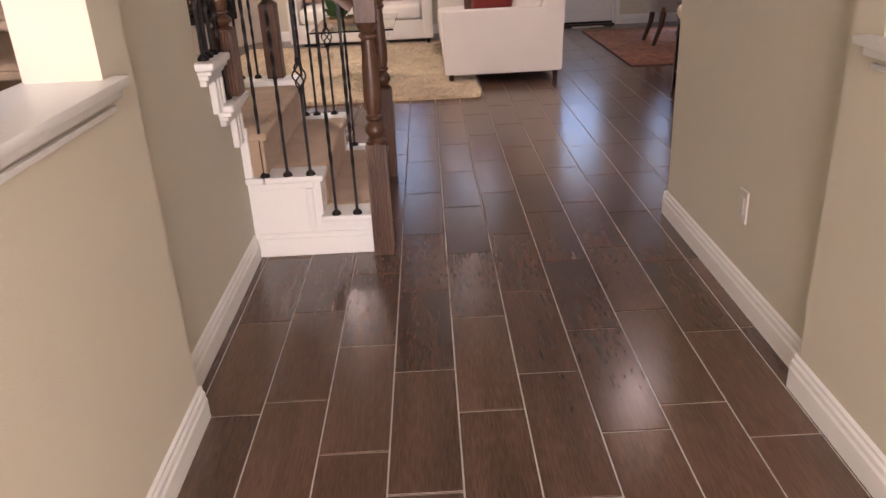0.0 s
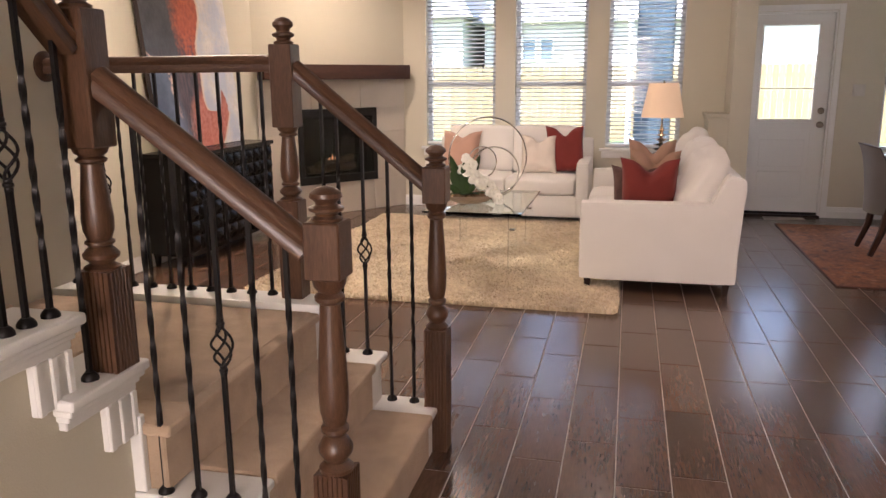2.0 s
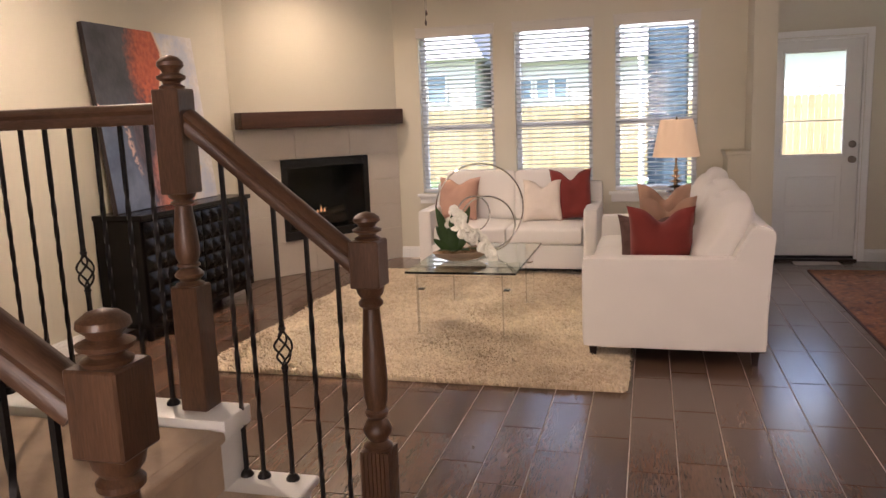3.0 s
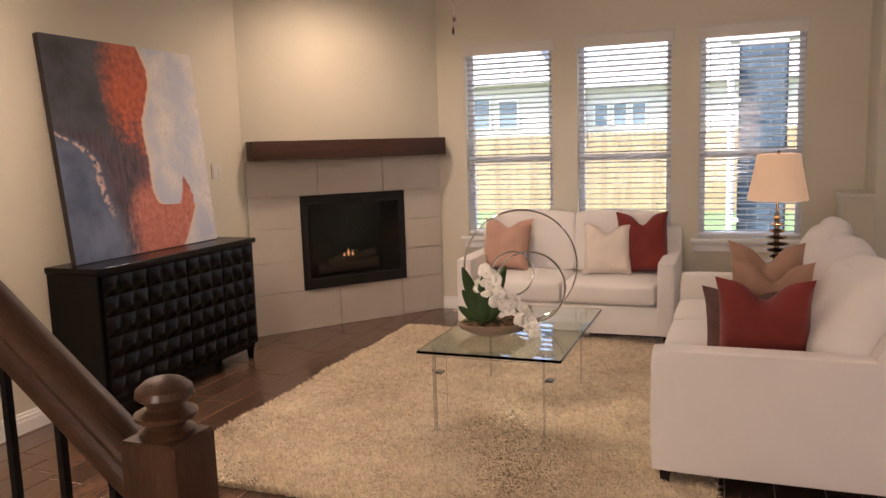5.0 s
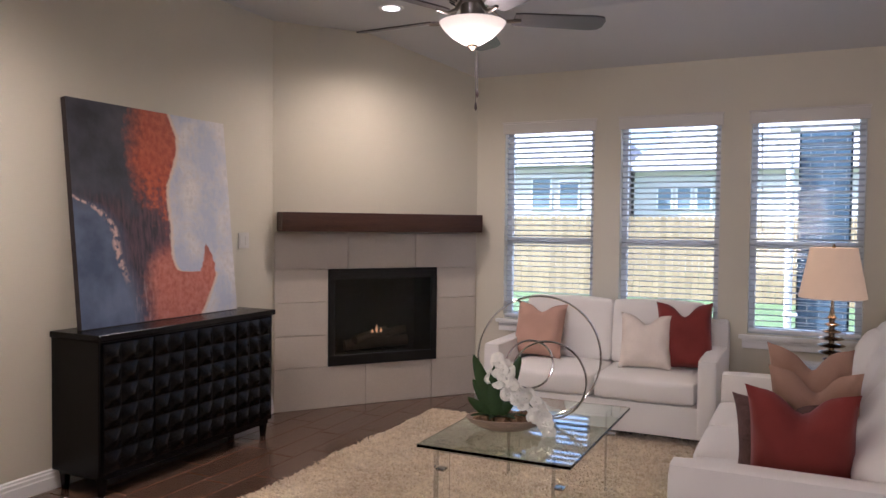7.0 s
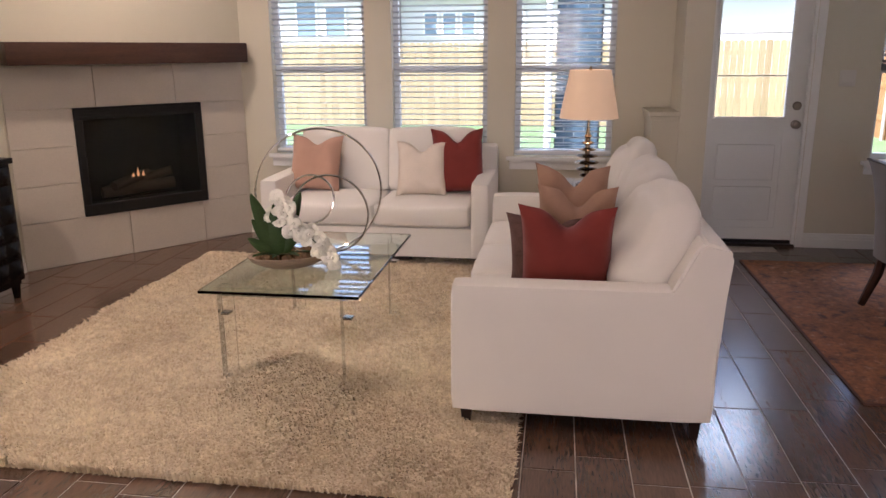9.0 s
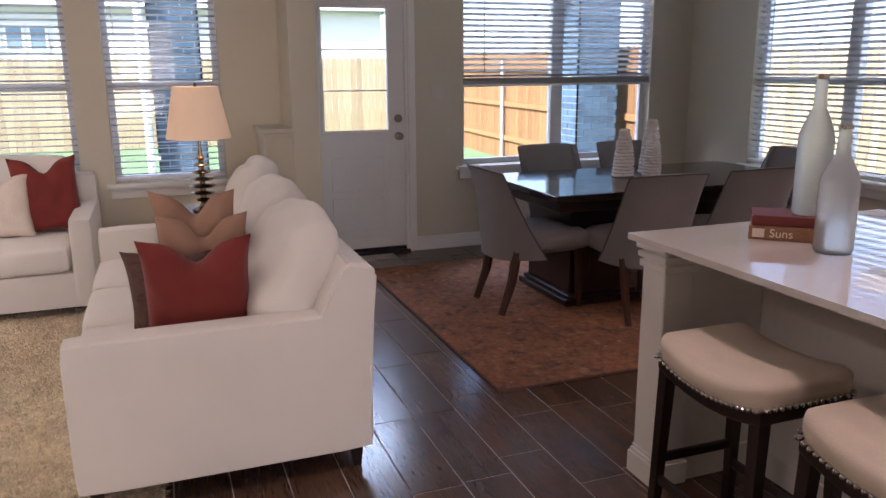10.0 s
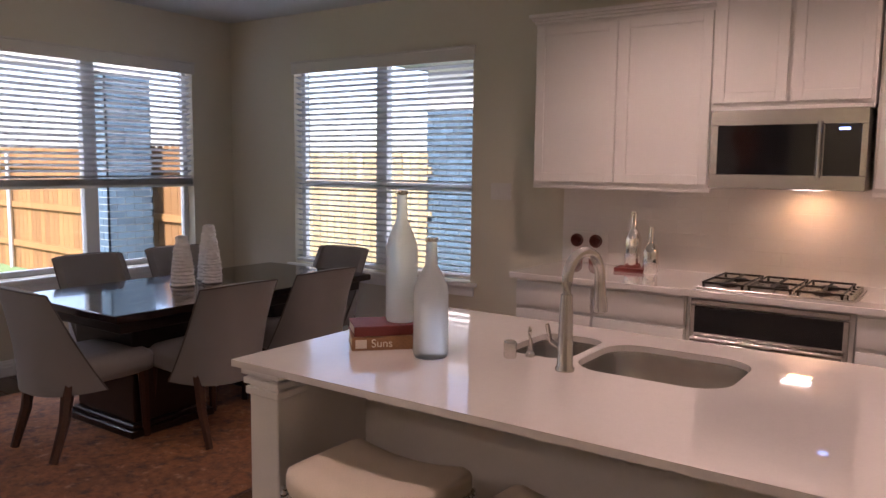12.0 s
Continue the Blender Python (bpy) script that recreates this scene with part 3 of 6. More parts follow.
def square_post(a, z0, z1, grooves=0, bev=0.004):
    if not grooves:
        return boxes((-a, a, -a, a, z0, z1), bev=bev)
    out = []
    for s in range(4):
        c, n = math.cos(s * math.pi / 2), math.sin(s * math.pi / 2)
        pts = [(-a, -a)]
        for g in range(grooves):
            x = -a + 2 * a * (g + 1) / (grooves + 1)
            w = 0.5 * a / (grooves + 1)
            pts += [(x - w, -a), (x - w * 0.5, -a + 0.004), (x + w * 0.5, -a + 0.004), (x + w, -a)]
        out += [(px * c - py * n, px * n + py * c) for px, py in pts]
    bm = nb()
    lo = [bm.verts.new((x, y, z0)) for x, y in out]
    hi = [bm.verts.new((x, y, z1)) for x, y in out]
    k = len(out)
    for i in range(k):
        bm.faces.new((lo[i], lo[(i + 1) % k], hi[(i + 1) % k], hi[i]))
    bm.faces.new(hi)
    bm.faces.new(lo[::-1])
    return bm


def newel(x, y, z0, z1, z2, z3, z4, grooves=0, a=0.044):
    post = part("newel_post", square_post(a, z0, z1, grooves), STAIN, rail, "turned dark-stained newel post", m=pose(x, y, 0))
    h = z2 - z1
    prof = [(a * 0.95, 0.0), (a * 0.98, 0.02), (a * 0.6, 0.05), (a * 0.72, 0.07), (a * 0.95, 0.10), (a * 0.98, 0.13), (a * 0.75, 0.17), (a * 0.55, 0.19), (a * 0.78, 0.215), (a * 0.78, 0.235), (a * 0.62, 0.25), (a * 0.80, 0.32), (a * 0.84, 0.42), (a * 0.74, 0.62), (a * 0.60, 0.80), (a * 0.56, 0.87), (a * 0.80, 0.89), (a * 0.82, 0.91), (a * 0.60, 0.93), (a * 0.85, 0.96), (a * 0.95, 1.0)]
    part("turning", lathe([(r, z1 + h * t) for r, t in prof], 20), STAIN, post)
    part("block", square_post(a, z2, z3), STAIN, post)
    f = z4 - z3
    fin = [(a * 0.8, 0), (a * 0.85, 0.08), (a * 0.55, 0.15), (a * 0.62, 0.22), (a * 0.92, 0.30), (a * 0.95, 0.38), (a * 0.55, 0.48), (a * 0.6, 0.55), (a * 0.88, 0.68), (a * 0.84, 0.80), (a * 0.55, 0.93), (a * 0.1, 1.0)]
    part("finial", lathe([(r, z3 + f * t) for r, t in fin], 20), STAIN, post)


XA, YA, YB = -0.038, 3.014, 4.13
newel(XA + 0.012, YA, 0.0, 0.50, 0.99, 1.125, 1.205, 6)
newel(XA - 0.008, YB, 0.0, 0.50, 0.99, 1.125, 1.205, 6)
XC, XD, YD = -0.625, -0.580, 2.945
newel(XC, YB - 0.01, RISE * 3 + 0.03, 0.985, 1.265, 1.57, 1.668)
newel(XD, YD, RISE * 4, 1.0, 1.29, 1.60, 1.70, 6)
SL = 0.825


def rail_z(x):
    return 1.066 + SL * (-0.082 - x)


RP = [(-0.03, -0.03), (0.03, -0.03), (0.033, -0.012), (0.026, 0.0), (0.031, 0.012), (0.022, 0.028), (0.0, 0.034), (-0.022, 0.028), (-0.031, 0.012), (-0.026, 0.0), (-0.033, -0.012)]


def handrail(p, q):
    p, q = Vector(p), Vector(q)
    d = q - p
    m = Matrix.Translation(p) @ Matrix.Rotation(math.atan2(d.y, d.x), 4, "Z") @ Matrix.Rotation(-math.atan2(d.z, math.hypot(d.x, d.y)), 4, "Y")
    part("handrail", extrude_profile(RP, d.length), RAILW, rail, "smooth dark-stained wooden handrail", m=m, smooth=50)


for y, xe in ((YA, XD + 0.035), (YB - 0.005, XC + 0.035)):
    xs = XA - 0.035
    handrail((xe, YD if y == YA else y, rail_z(xe)), (xs, y, rail_z(xs)))
handrail((-1.668, YB - 0.01, 1.50), (XC - 0.03, YB - 0.01, 1.50))
handrail((XD, 2.60, 1.50 + 0.32), (XD, YD - 0.04, 1.52))
part("rosette", lathe([(0.062, 0), (0.062, 0.008), (0.05, 0.016), (0.03, 0.016)], 24), STAIN, rail, "round wooden wall rosette", m=pose(-1.68, YB - 0.01, 1.50, 0, 90, 0))


def baluster(x, y, z0, z1, basket=False):
    h = z1 - z0
    a = 0.0056
    bm = nb()

    def stem(za, zb, tw0, tw1):
        n = max(2, int((zb - za) / 0.018))
        rings = []
        for i in range(n + 1):
            t = i / n
            w = tw0 + (tw1 - tw0) * t
            rings.append([bm.verts.new((a * 1.414 * math.cos(w + math.pi / 4 + j * math.pi / 2), a * 1.414 * math.sin(w + math.pi / 4 + j * math.pi / 2), za + (zb - za) * t)) for j in range(4)])
        for r, s in zip(rings, rings[1:]):
            for j in range(4):
                bm.faces.new((r[j], r[(j + 1) % 4], s[(j + 1) % 4], s[j]))

    if basket:
        zc = z0 + h * 0.485
        stem(z0, zc - 0.052, 0, 0)
        stem(zc + 0.052, z1, 0, 0)
        for s in (-1, 1):
            for z, r in ((0.052, 0.009), (0.061, 0.011), (0.070, 0.009)):
                merge(bm, lathe([(0.008, -0.005), (r, -0.003), (r, 0.003), (0.008, 0.005)], 10), pose(0, 0, zc + s * z))
        for j in range(4):
            pts = []
            for i in range(13):
                t = i / 12
                r = 0.024 * math.sin(math.pi * t) ** 0.8 + 0.003
                w = j * math.pi / 2 + 3.4 * t
                pts.append((r * math.cos(w), r * math.sin(w), zc - 0.052 + 0.104 * t))
            tube(pts, 0.0036, 6, bm)
    else:
        stem(z0, z0 + h * 0.22, 0, 0)
        stem(z0 + h * 0.22, z0 + h * 0.80, 0, 2 * math.pi * 1.75)
        stem(z0 + h * 0.80, z1, 0, 0)
    b = part("baluster", bm, IRON, rail, "black iron baluster with an open basket twist" if basket else "", m=pose(x, y, 0), smooth=75)
    part("shoe", lathe([(0.021, z0), (0.021, z0 + 0.006), (0.016, z0 + 0.014), (0.010, z0 + 0.020)], 12), IRON, b)


for y, k in ((YA, 0), (YB - 0.005, 1)):
    near = 0.015 if k == 0 else 0.0
    for x in (-0.142, -0.234):
        baluster(x + near * 0.6, y, RISE, rail_z(x) - 0.03)
    for x, bk in ((-0.332, True), (-0.430, False), (-0.527 if k == 0 else -0.49, False)):
        baluster(x + near, y, RISE * 2, rail_z(x) - 0.03, bk)
for i in range(11):
    x = -0.727 - 0.0912 * i
    baluster(x, YB - 0.01, RISE * 3 + 0.035, 1.47, i in (3, 8))
for k, (y, z) in enumerate(((2.86, RISE * 4), (2.76, RISE * 5), (2.69, RISE * 5), (2.63, RISE * 5))):
    baluster(XD, y, z, 1.49 + (2.945 - y) * 0.87 - 0.03, k == 2)

# ---- living room ----
TILE = mat("beige_surround_tile", (0.55, 0.50, 0.43), 0.45, vary=0.06, scale=4, fine=90, bump=0.03, per=0.1)
BLACK = mat("black_metal", (0.012, 0.012, 0.012), 0.4, metal=0.3, vary=0.2, bump=0.02)
DARKIN = mat("firebox_brick", (0.014, 0.012, 0.011), 0.9, vary=0.3, scale=14, bump=0.2)
LOG = mat("ceramic_log", (0.10, 0.07, 0.05), 0.9, vary=0.5, scale=20, bump=0.3)
CLEAR = glass_mat("clear_glass", (0.80, 0.93, 0.90))
ACRYL = pane_mat("clear_acrylic", 1.10, (0.985, 0.99, 0.99))
SILVER = mat("polished_silver", (0.72, 0.71, 0.69), 0.12, metal=1.0, vary=0.05, bump=0)
BRONZE = mat("antique_bronze", (0.36, 0.27, 0.17), 0.20, metal=1.0, vary=0.2, bump=0.02)
FANM = mat("brushed_pewter", (0.30, 0.27, 0.235), 0.28, metal=1.0, vary=0.08, bump=0)
BLADE = mat("grey_fan_blade", (0.058, 0.050, 0.045), 0.45, vary=0.2, scale=5, stretch=(1, 6, 6))
FROST = mat("alabaster_glass", (0.85, 0.78, 0.66), 0.4, vary=0.06, scale=6, bump=0)
FROST.node_tree.nodes["Principled BSDF"].inputs["Emission Color"].default_value = (1.0, 0.80, 0.55, 1)
FROST.node_tree.nodes["Principled BSDF"].inputs["Emission Strength"].default_value = 0.14
LEDW = glow("recessed_light_lens", (1.0, 0.90, 0.75), 2.7)
FLAME = glow("gas_flame", (1.0, 0.45, 0.18), 0.12)
LEATHER = mat("black_padded_leather", (0.005, 0.0045, 0.0045), 0.24, vary=0.3, scale=20, fine=200, bump=0.05, ior=1.28)
SHADE = mat("linen_lamp_shade", (0.53, 0.42, 0.29), 0.9, vary=0.05, fine=500, bump=0.05)
SHADE.node_tree.nodes["Principled BSDF"].inputs["Emission Color"].default_value = (1.0, 0.62, 0.33, 1)
SHADE.node_tree.nodes["Principled BSDF"].inputs["Emission Strength"].default_value = 0.07

# fireplace surround, insert and mantel
fp = thing("fireplace", DIAG, "black gas fireplace in a beige tiled surround, lit low", "fireplace")
tz = [0.0, 0.34, 0.60, 0.87, 1.135, 1.43]
xs = [0.012, 0.455, 0.94, 1.43, LEN - 0.012]


def tile_at(x0, x1, z0, z1):
    g = 0.002
    part("tile", boxes((x0 + g, x1 - g, -0.014, -0.001, z0 + g, z1 - g), bev=0.0015), TILE, fp, smooth=0)


for r, (za, zb) in enumerate(zip(tz, tz[1:])):
    if za < 0.33 or zb > 1.2:
        cuts = [0.012, 0.62, 1.23, LEN - 0.012] if zb > 1.2 else [0.012, 0.78, 1.39, LEN - 0.012]
        for a, b in zip(cuts, cuts[1:]):
            tile_at(a, b, za, zb)
    else:
        tile_at(xs[0], xs[1], za, zb)
        tile_at(xs[3], xs[4], za, zb)
X0, X1, Z0, Z1 = 0.455, 1.43, 0.34, 1.135
part("insert_frame", boxes((X0, X1, -0.030, 0.0, Z0, Z0 + 0.085), (X0, X1, -0.030, 0.0, Z1 - 0.085, Z1), (X0, X0 + 0.055, -0.030, 0.0, Z0 + 0.085, Z1 - 0.085), (X1 - 0.055, X1, -0.030, 0.0, Z0 + 0.085, Z1 - 0.085), bev=0.004), BLACK, fp, "black steel insert frame")
for k in range(3):
    part("louvre", boxes((X0 + 0.03, X1 - 0.03, -0.036, -0.029, Z1 - 0.07 + k * 0.02, Z1 - 0.06 + k * 0.02), bev=0.002), BLACK, fp)
part("firebox", boxes((X0, X1, 0.42, 0.44, Z0, Z1), (X0, X0 + 0.02, 0.0, 0.42, Z0, Z1), (X1 - 0.02, X1, 0.0, 0.42, Z0, Z1), (X0, X1, 0.0, 0.42, Z0, Z0 + 0.03), (X0, X1, 0.0, 0.42, Z1 - 0.03, Z1)), DARKIN, fp)
gl = part("glass_front", boxes((X0 + 0.055, X1 - 0.055, -0.012, -0.009, Z0 + 0.085, Z1 - 0.085)), PANE, fp)
for a, b, rr in (((0.66, 0.18, 0.47), (1.22, 0.14, 0.50), 0.045), ((0.72, 0.10, 0.52), (1.05, 0.22, 0.58), 0.036), ((0.86, 0.24, 0.50), (1.20, 0.12, 0.60), 0.032)):
    part("log", tube([Vector(a).lerp(Vector(b), t / 5) + noise.noise_vector(Vector((t, rr * 99, 0))) * 0.012 for t in range(6)], rr, 10), LOG, fp)
for fx, fh in ((0.93, 0.075), (0.97, 0.045), (0.89, 0.035)):
    part("flame", lathe([(0.004, 0.0), (0.012, fh * 0.25), (0.006, fh * 0.6), (0.0008, fh)], 8), FLAME, fp, m=pose(fx, 0.12, 0.575))
mantel = solid("mantel_shelf", boxes((0.035, 1.80, -0.165, -0.001, 1.44, 1.592), bev=0.006, seg=2), MANTEL, "thick dark-stained wooden mantel beam above the fireplace", "mantel", m=DIAG)

# ceiling fan
fan = thing("ceiling_fan", pose(-0.738, 7.2, FLAT - 0.022), "brushed nickel ceiling fan with grey blades and a lit glass bowl", "ceiling fan")
part("canopy", lathe([(0.02, -0.075), (0.05, -0.065), (0.068, -0.02), (0.072, 0.022)], 24), FANM, fan)
part("downrod", tube([(0, 0, -0.08), (0, 0, -0.372)], 0.012, 12), FANM, fan)
part("rod_collar", lathe([(0.014, -0.312), (0.026, -0.32), (0.030, -0.336), (0.040, -0.338)], 20), FANM, fan)
part("motor_housing", lathe([(0.03, -0.334), (0.115, -0.344), (0.136, -0.354), (0.138, -0.36), (0.132, -0.366), (0.132, -0.404), (0.138, -0.41), (0.136, -0.418)], 36), FANM, fan)
for k in range(24):
    part("housing_rib", boxes((0.131, 0.1345, -0.003, 0.003, -0.404, -0.366)), BRONZE, fan, m=Matrix.Rotation(2 * math.pi * k / 24, 4, "Z"))
vents = part("vent_ring", lathe([(0.136, -0.418), (0.120, -0.434), (0.085, -0.45), (0.062, -0.454), (0.060, -0.537)], 36), FANM, fan)
for k in range(20):
    part("vent_slot", boxes((-0.015, 0.015, -0.005, 0.005, -0.003, 0.003)), BLACK, vents, m=Matrix.Rotation(2 * math.pi * k / 20, 4, "Z") @ pose(0.1045, 0, -0.442, 0, -24, 0))
part("light_bowl", lathe([(0.012, -0.654), (0.05, -0.647), (0.105, -0.614), (0.150, -0.57), (0.168, -0.542), (0.150, -0.536), (0.05, -0.536)], 36), FROST, fan, "lit alabaster glass bowl")
part("bowl_finial", lathe([(0.004, -0.679), (0.012, -0.67), (0.022, -0.664), (0.024, -0.652)], 14), BRONZE, fan)
for k in range(5):
    az = radians(33 + 72 * k)
    m = Matrix.Rotation(az, 4, "Z")
    bl = nb()
    out = [(0.21, -0.055), (0.25, -0.062), (0.62, -0.072), (0.665, -0.060), (0.68, -0.03), (0.68, 0.03), (0.665, 0.060), (0.62, 0.072), (0.25, 0.062), (0.21, 0.055)]
    up = [bl.verts.new((x, y, 0.004)) for x, y in out]
    lo = [bl.verts.new((x, y, -0.004)) for x, y in out]
    bl.faces.new(up)
    bl.faces.new(lo[::-1])
    for i in range(len(out)):
        bl.faces.new((lo[i], lo[(i + 1) % len(out)], up[(i + 1) % len(out)], up[i]))
    part("blade", bl, BLADE, fan, m=Matrix.Translation((0, 0, -0.515)) @ m @ Matrix.Rotation(radians(-13), 4, "X"))
    part("blade_arm", tube([(0.08, 0, -0.452), (0.12, 0, -0.50), (0.17, 0, -0.528), (0.245, 0, -0.522)], 0.010, 8), FANM, fan, m=m)
for k, (dx, l) in enumerate(((0.004, 0.19), (-0.004, 0.255))):
    part("pull_chain", tube([(dx, 0.05, -0.55), (dx, 0.06, -0.675 - l)], 0.0013, 5), IRON, fan)
    part("pull_knob", lathe([(0.003, 0.0), (0.008, 0.012), (0.006, 0.03), (0.002, 0.045)], 10), LEGW, fan, m=pose(dx, 0.06, -0.715 - l))
lamp("fan_light", "POINT", pose(-0.738, 7.2, FLAT - 0.775), 2.772, WARM, radius=0.12)


def downlight(x, y, z, watts=20, color=(1.0, 0.76, 0.48)):
    e = thing("recessed_light", pose(x, y, z), "round white recessed ceiling light, seen or added, switched on", "ceiling light", "recessed lights")
    part("trim_ring", lathe([(0.062, -0.001), (0.064, -0.006), (0.088, -0.005), (0.092, 0.0)], 28), TRIM, e)
    part("lens", lathe([(0.001, -0.0035), (0.061, -0.003), (0.061, -0.001)], 28), LEDW, e)
    lamp("recessed_light_beam", "SPOT", pose(x, y, z - 0.02), watts, color, radius=0.075, spot=152)


downlight(0.52, 8.66, FLAT, 4.6, (1.0, 0.80, 0.58))
downlight(-1.98, 8.56, FLAT, 33, (1.0, 0.80, 0.54))
# added can, itself unseen, that brightens the west wall
downlight(-2.0, 5.6, FLAT, 68, (1.0, 0.81, 0.56))
vent = thing("ceiling_vent", pose(0.86, 8.57, FLAT, 0, 0, 4), "white slatted ceiling air vent", "vent")
part("frame", boxes((-0.17, 0.17, -0.10, -0.078, -0.012, -0.001), (-0.17, 0.17, 0.078, 0.10, -0.012, -0.001), (-0.17, -0.145, -0.078, 0.078, -0.012, -0.001), (0.145, 0.17, -0.078, 0.078, -0.012, -0.001), (-0.008, 0.008, -0.078, 0.078, -0.012, -0.001), bev=0.002), TRIM, vent)
part("backing", boxes((-0.145, 0.145, -0.078, 0.078, -0.0015, -0.0005)), BLADE, vent)
for i in range(9):
    part("slat", boxes((-0.145, 0.145, -0.009, 0.009, -0.001, 0.001)), TRIM, vent, m=pose(0, -0.068 + i * 0.017, -0.008, 38, 0, 0))

# low chest with embossed doors
con = thing("console_cabinet", pose(-2.985, 6.54, 0), "black low cabinet with embossed studded doors against the wall", "cabinet")
CW, CD, CH = 1.465, 0.385, 0.893
part("top", boxes((0, CD + 0.012, -0.012, CW + 0.012, CH - 0.035, CH), bev=0.004), LEATHER, con)
part("body", boxes((0.0, CD - 0.012, 0.0, CW, 0.115, CH - 0.035), bev=0.003), LEATHER, con)
part("plinth", boxes((0.02, CD - 0.02, 0.03, CW - 0.03, 0.09, 0.115)), LEATHER, con)
for fx in (0.045, CD - 0.05):
    for fy in (0.05, CW - 0.05):
        f = lathe([(0.018, 0.0), (0.022, 0.02), (0.030, 0.115)], 4)
        part("foot", f, LEATHER, con, m=pose(fx, fy, 0, 0, 0, 45))
def emboss(w, h, n=6):
    """One raised square with a round button on it."""
    bm = nb()
    grid = []
    for i in range(n + 1):
        row = []
        for j in range(n + 1):
            u, v2 = i / n * 2 - 1, j / n * 2 - 1
            d, q = max(abs(u), abs(v2)), math.hypot(u, v2)
            row.append(bm.verts.new((0.018 * (1 - d) ** 0.5 + (0.010 if q < 0.45 else 0.0), u * w, v2 * h)))
        grid.append(row)
    for i in range(n):
        for j in range(n):
            bm.faces.new((grid[i][j], grid[i + 1][j], grid[i + 1][j + 1], grid[i][j + 1]))
    return bm


studs = []
for k in range(4):
    y0 = 0.02 + k * (CW - 0.04) / 4
    y1 = y0 + (CW - 0.04) / 4 - 0.004
    dr = part("door", boxes((CD - 0.012, CD + 0.002, y0, y1, 0.135, CH - 0.05), bev=0.003), LEATHER, con, "black embossed cabinet door")
    for r in range(6):
        for c in range(3):
            mm = pose(CD + 0.0022, y0 + (y1 - y0) * (c + 0.5) / 3, 0.135 + (CH - 0.185) * (r + 0.5) / 6)
            if not studs:
                studs.append(part("stud", emboss((y1 - y0) / 6.3, (CH - 0.185) / 12.6), LEATHER, dr, m=mm, smooth=60))
            else:
                again(studs[0], mm, dr)


# abstract painting that leans on the wall
def painting_mat():
    m = bpy.data.materials.new("abstract_paint")
    m.use_nodes = True
    N, L = m.node_tree.nodes, m.node_tree.links
    b = N["Principled BSDF"]
    b.inputs["Roughness"].default_value = 0.42
    tc = N.new("ShaderNodeTexCoord")
    nz = N.new("ShaderNodeTexNoise")
    nz.inputs["Scale"].default_value, nz.inputs["Detail"].default_value = 4.2, 8
    L.new(tc.outputs["Object"], nz.inputs["Vector"])
    sp = N.new("ShaderNodeSeparateXYZ")
    L.new(tc.outputs["Object"], sp.inputs[0])

    def math2(op, a, c):
        n = N.new("ShaderNodeMath")
        n.operation = op
        for k, q in enumerate((a, c)):
            if isinstance(q, float):
                n.inputs[k].default_value = q
            else:
                L.new(q, n.inputs[k])
        return n.outputs[0]

    def mixc(f, a, c):
        n = N.new("ShaderNodeMix")
        n.data_type = "RGBA"
        L.new(f, n.inputs[0])
        for k, q in ((6, a), (7, c)):
            if isinstance(q, tuple):
                n.inputs[k].default_value = (*q, 1)
            else:
                L.new(q, n.inputs[k])
        return n.outputs[2]

    def step(v, lo, hi):
        n = N.new("ShaderNodeMapRange")
        n.inputs[1].default_value, n.inputs[2].default_value = lo, hi
        L.new(v, n.inputs[0])
        return n.outputs[0]

    def border(points):
        """Where a border stands across the canvas, as a curve over the height (0 to 1.4)."""
        n = N.new("ShaderNodeFloatCurve")
        L.new(math2("DIVIDE", z, 1.4), n.inputs["Value"])
        c = n.mapping.curves[0].points
        while len(c) < len(points):
            c.new(0.5, 0.5)
        for q, (h, a) in zip(c, points):
            q.location = (h / 1.4, a / 1.4)
        n.mapping.update()
        return math2("MULTIPLY", n.outputs[0], 1.4)

    # local y runs across, local z up; two noises fray the borders
    z = sp.outputs[2]
    fine = N.new("ShaderNodeTexNoise")
    fine.inputs["Scale"].default_value, fine.inputs["Detail"].default_value = 26.0, 6
    L.new(tc.outputs["Object"], fine.inputs["Vector"])
    streak = N.new("ShaderNodeTexNoise")
    mp = N.new("ShaderNodeMapping")
    mp.inputs["Scale"].default_value = (1, 26, 5)
    L.new(tc.outputs["Object"], mp.inputs[0])
    streak.inputs["Scale"].default_value, streak.inputs["Detail"].default_value = 1.6, 6
    L.new(mp.outputs[0], streak.inputs["Vector"])
    big = math2("SUBTRACT", nz.outputs[0], 0.5)
    small = math2("SUBTRACT", fine.outputs[0], 0.5)
    y = math2("ADD", sp.outputs[1], math2("ADD", math2("MULTIPLY", big, 0.06), math2("MULTIPLY", small, 0.035)))
    loose = math2("ADD", sp.outputs[1], math2("ADD", math2("MULTIPLY", big, 0.22), math2("MULTIPLY", small, 0.10)))
    left_e = border([(0, 0.50), (0.17, 0.50), (0.34, 0.54), (0.45, 0.62), (0.59, 0.63), (0.76, 0.49), (0.93, 0.445), (1.11, 0.45), (1.32, 0.495)])
    right_e = border([(0, 0.93), (0.13, 1.01), (0.24, 1.08), (0.275, 1.085), (0.29, 0.80), (0.31, 0.75), (0.41, 0.71), (0.60, 0.705), (0.83, 0.70), (0.95, 0.755), (1.11, 0.805), (1.18, 0.80), (1.32, 0.755)])
    vein_e = border([(0.0, 0.42), (0.26, 0.345), (0.35, 0.305), (0.45, 0.28), (0.57, 0.262), (0.64, 0.208), (0.70, 0.136), (0.745, 0.02), (1.0, -0.4)])
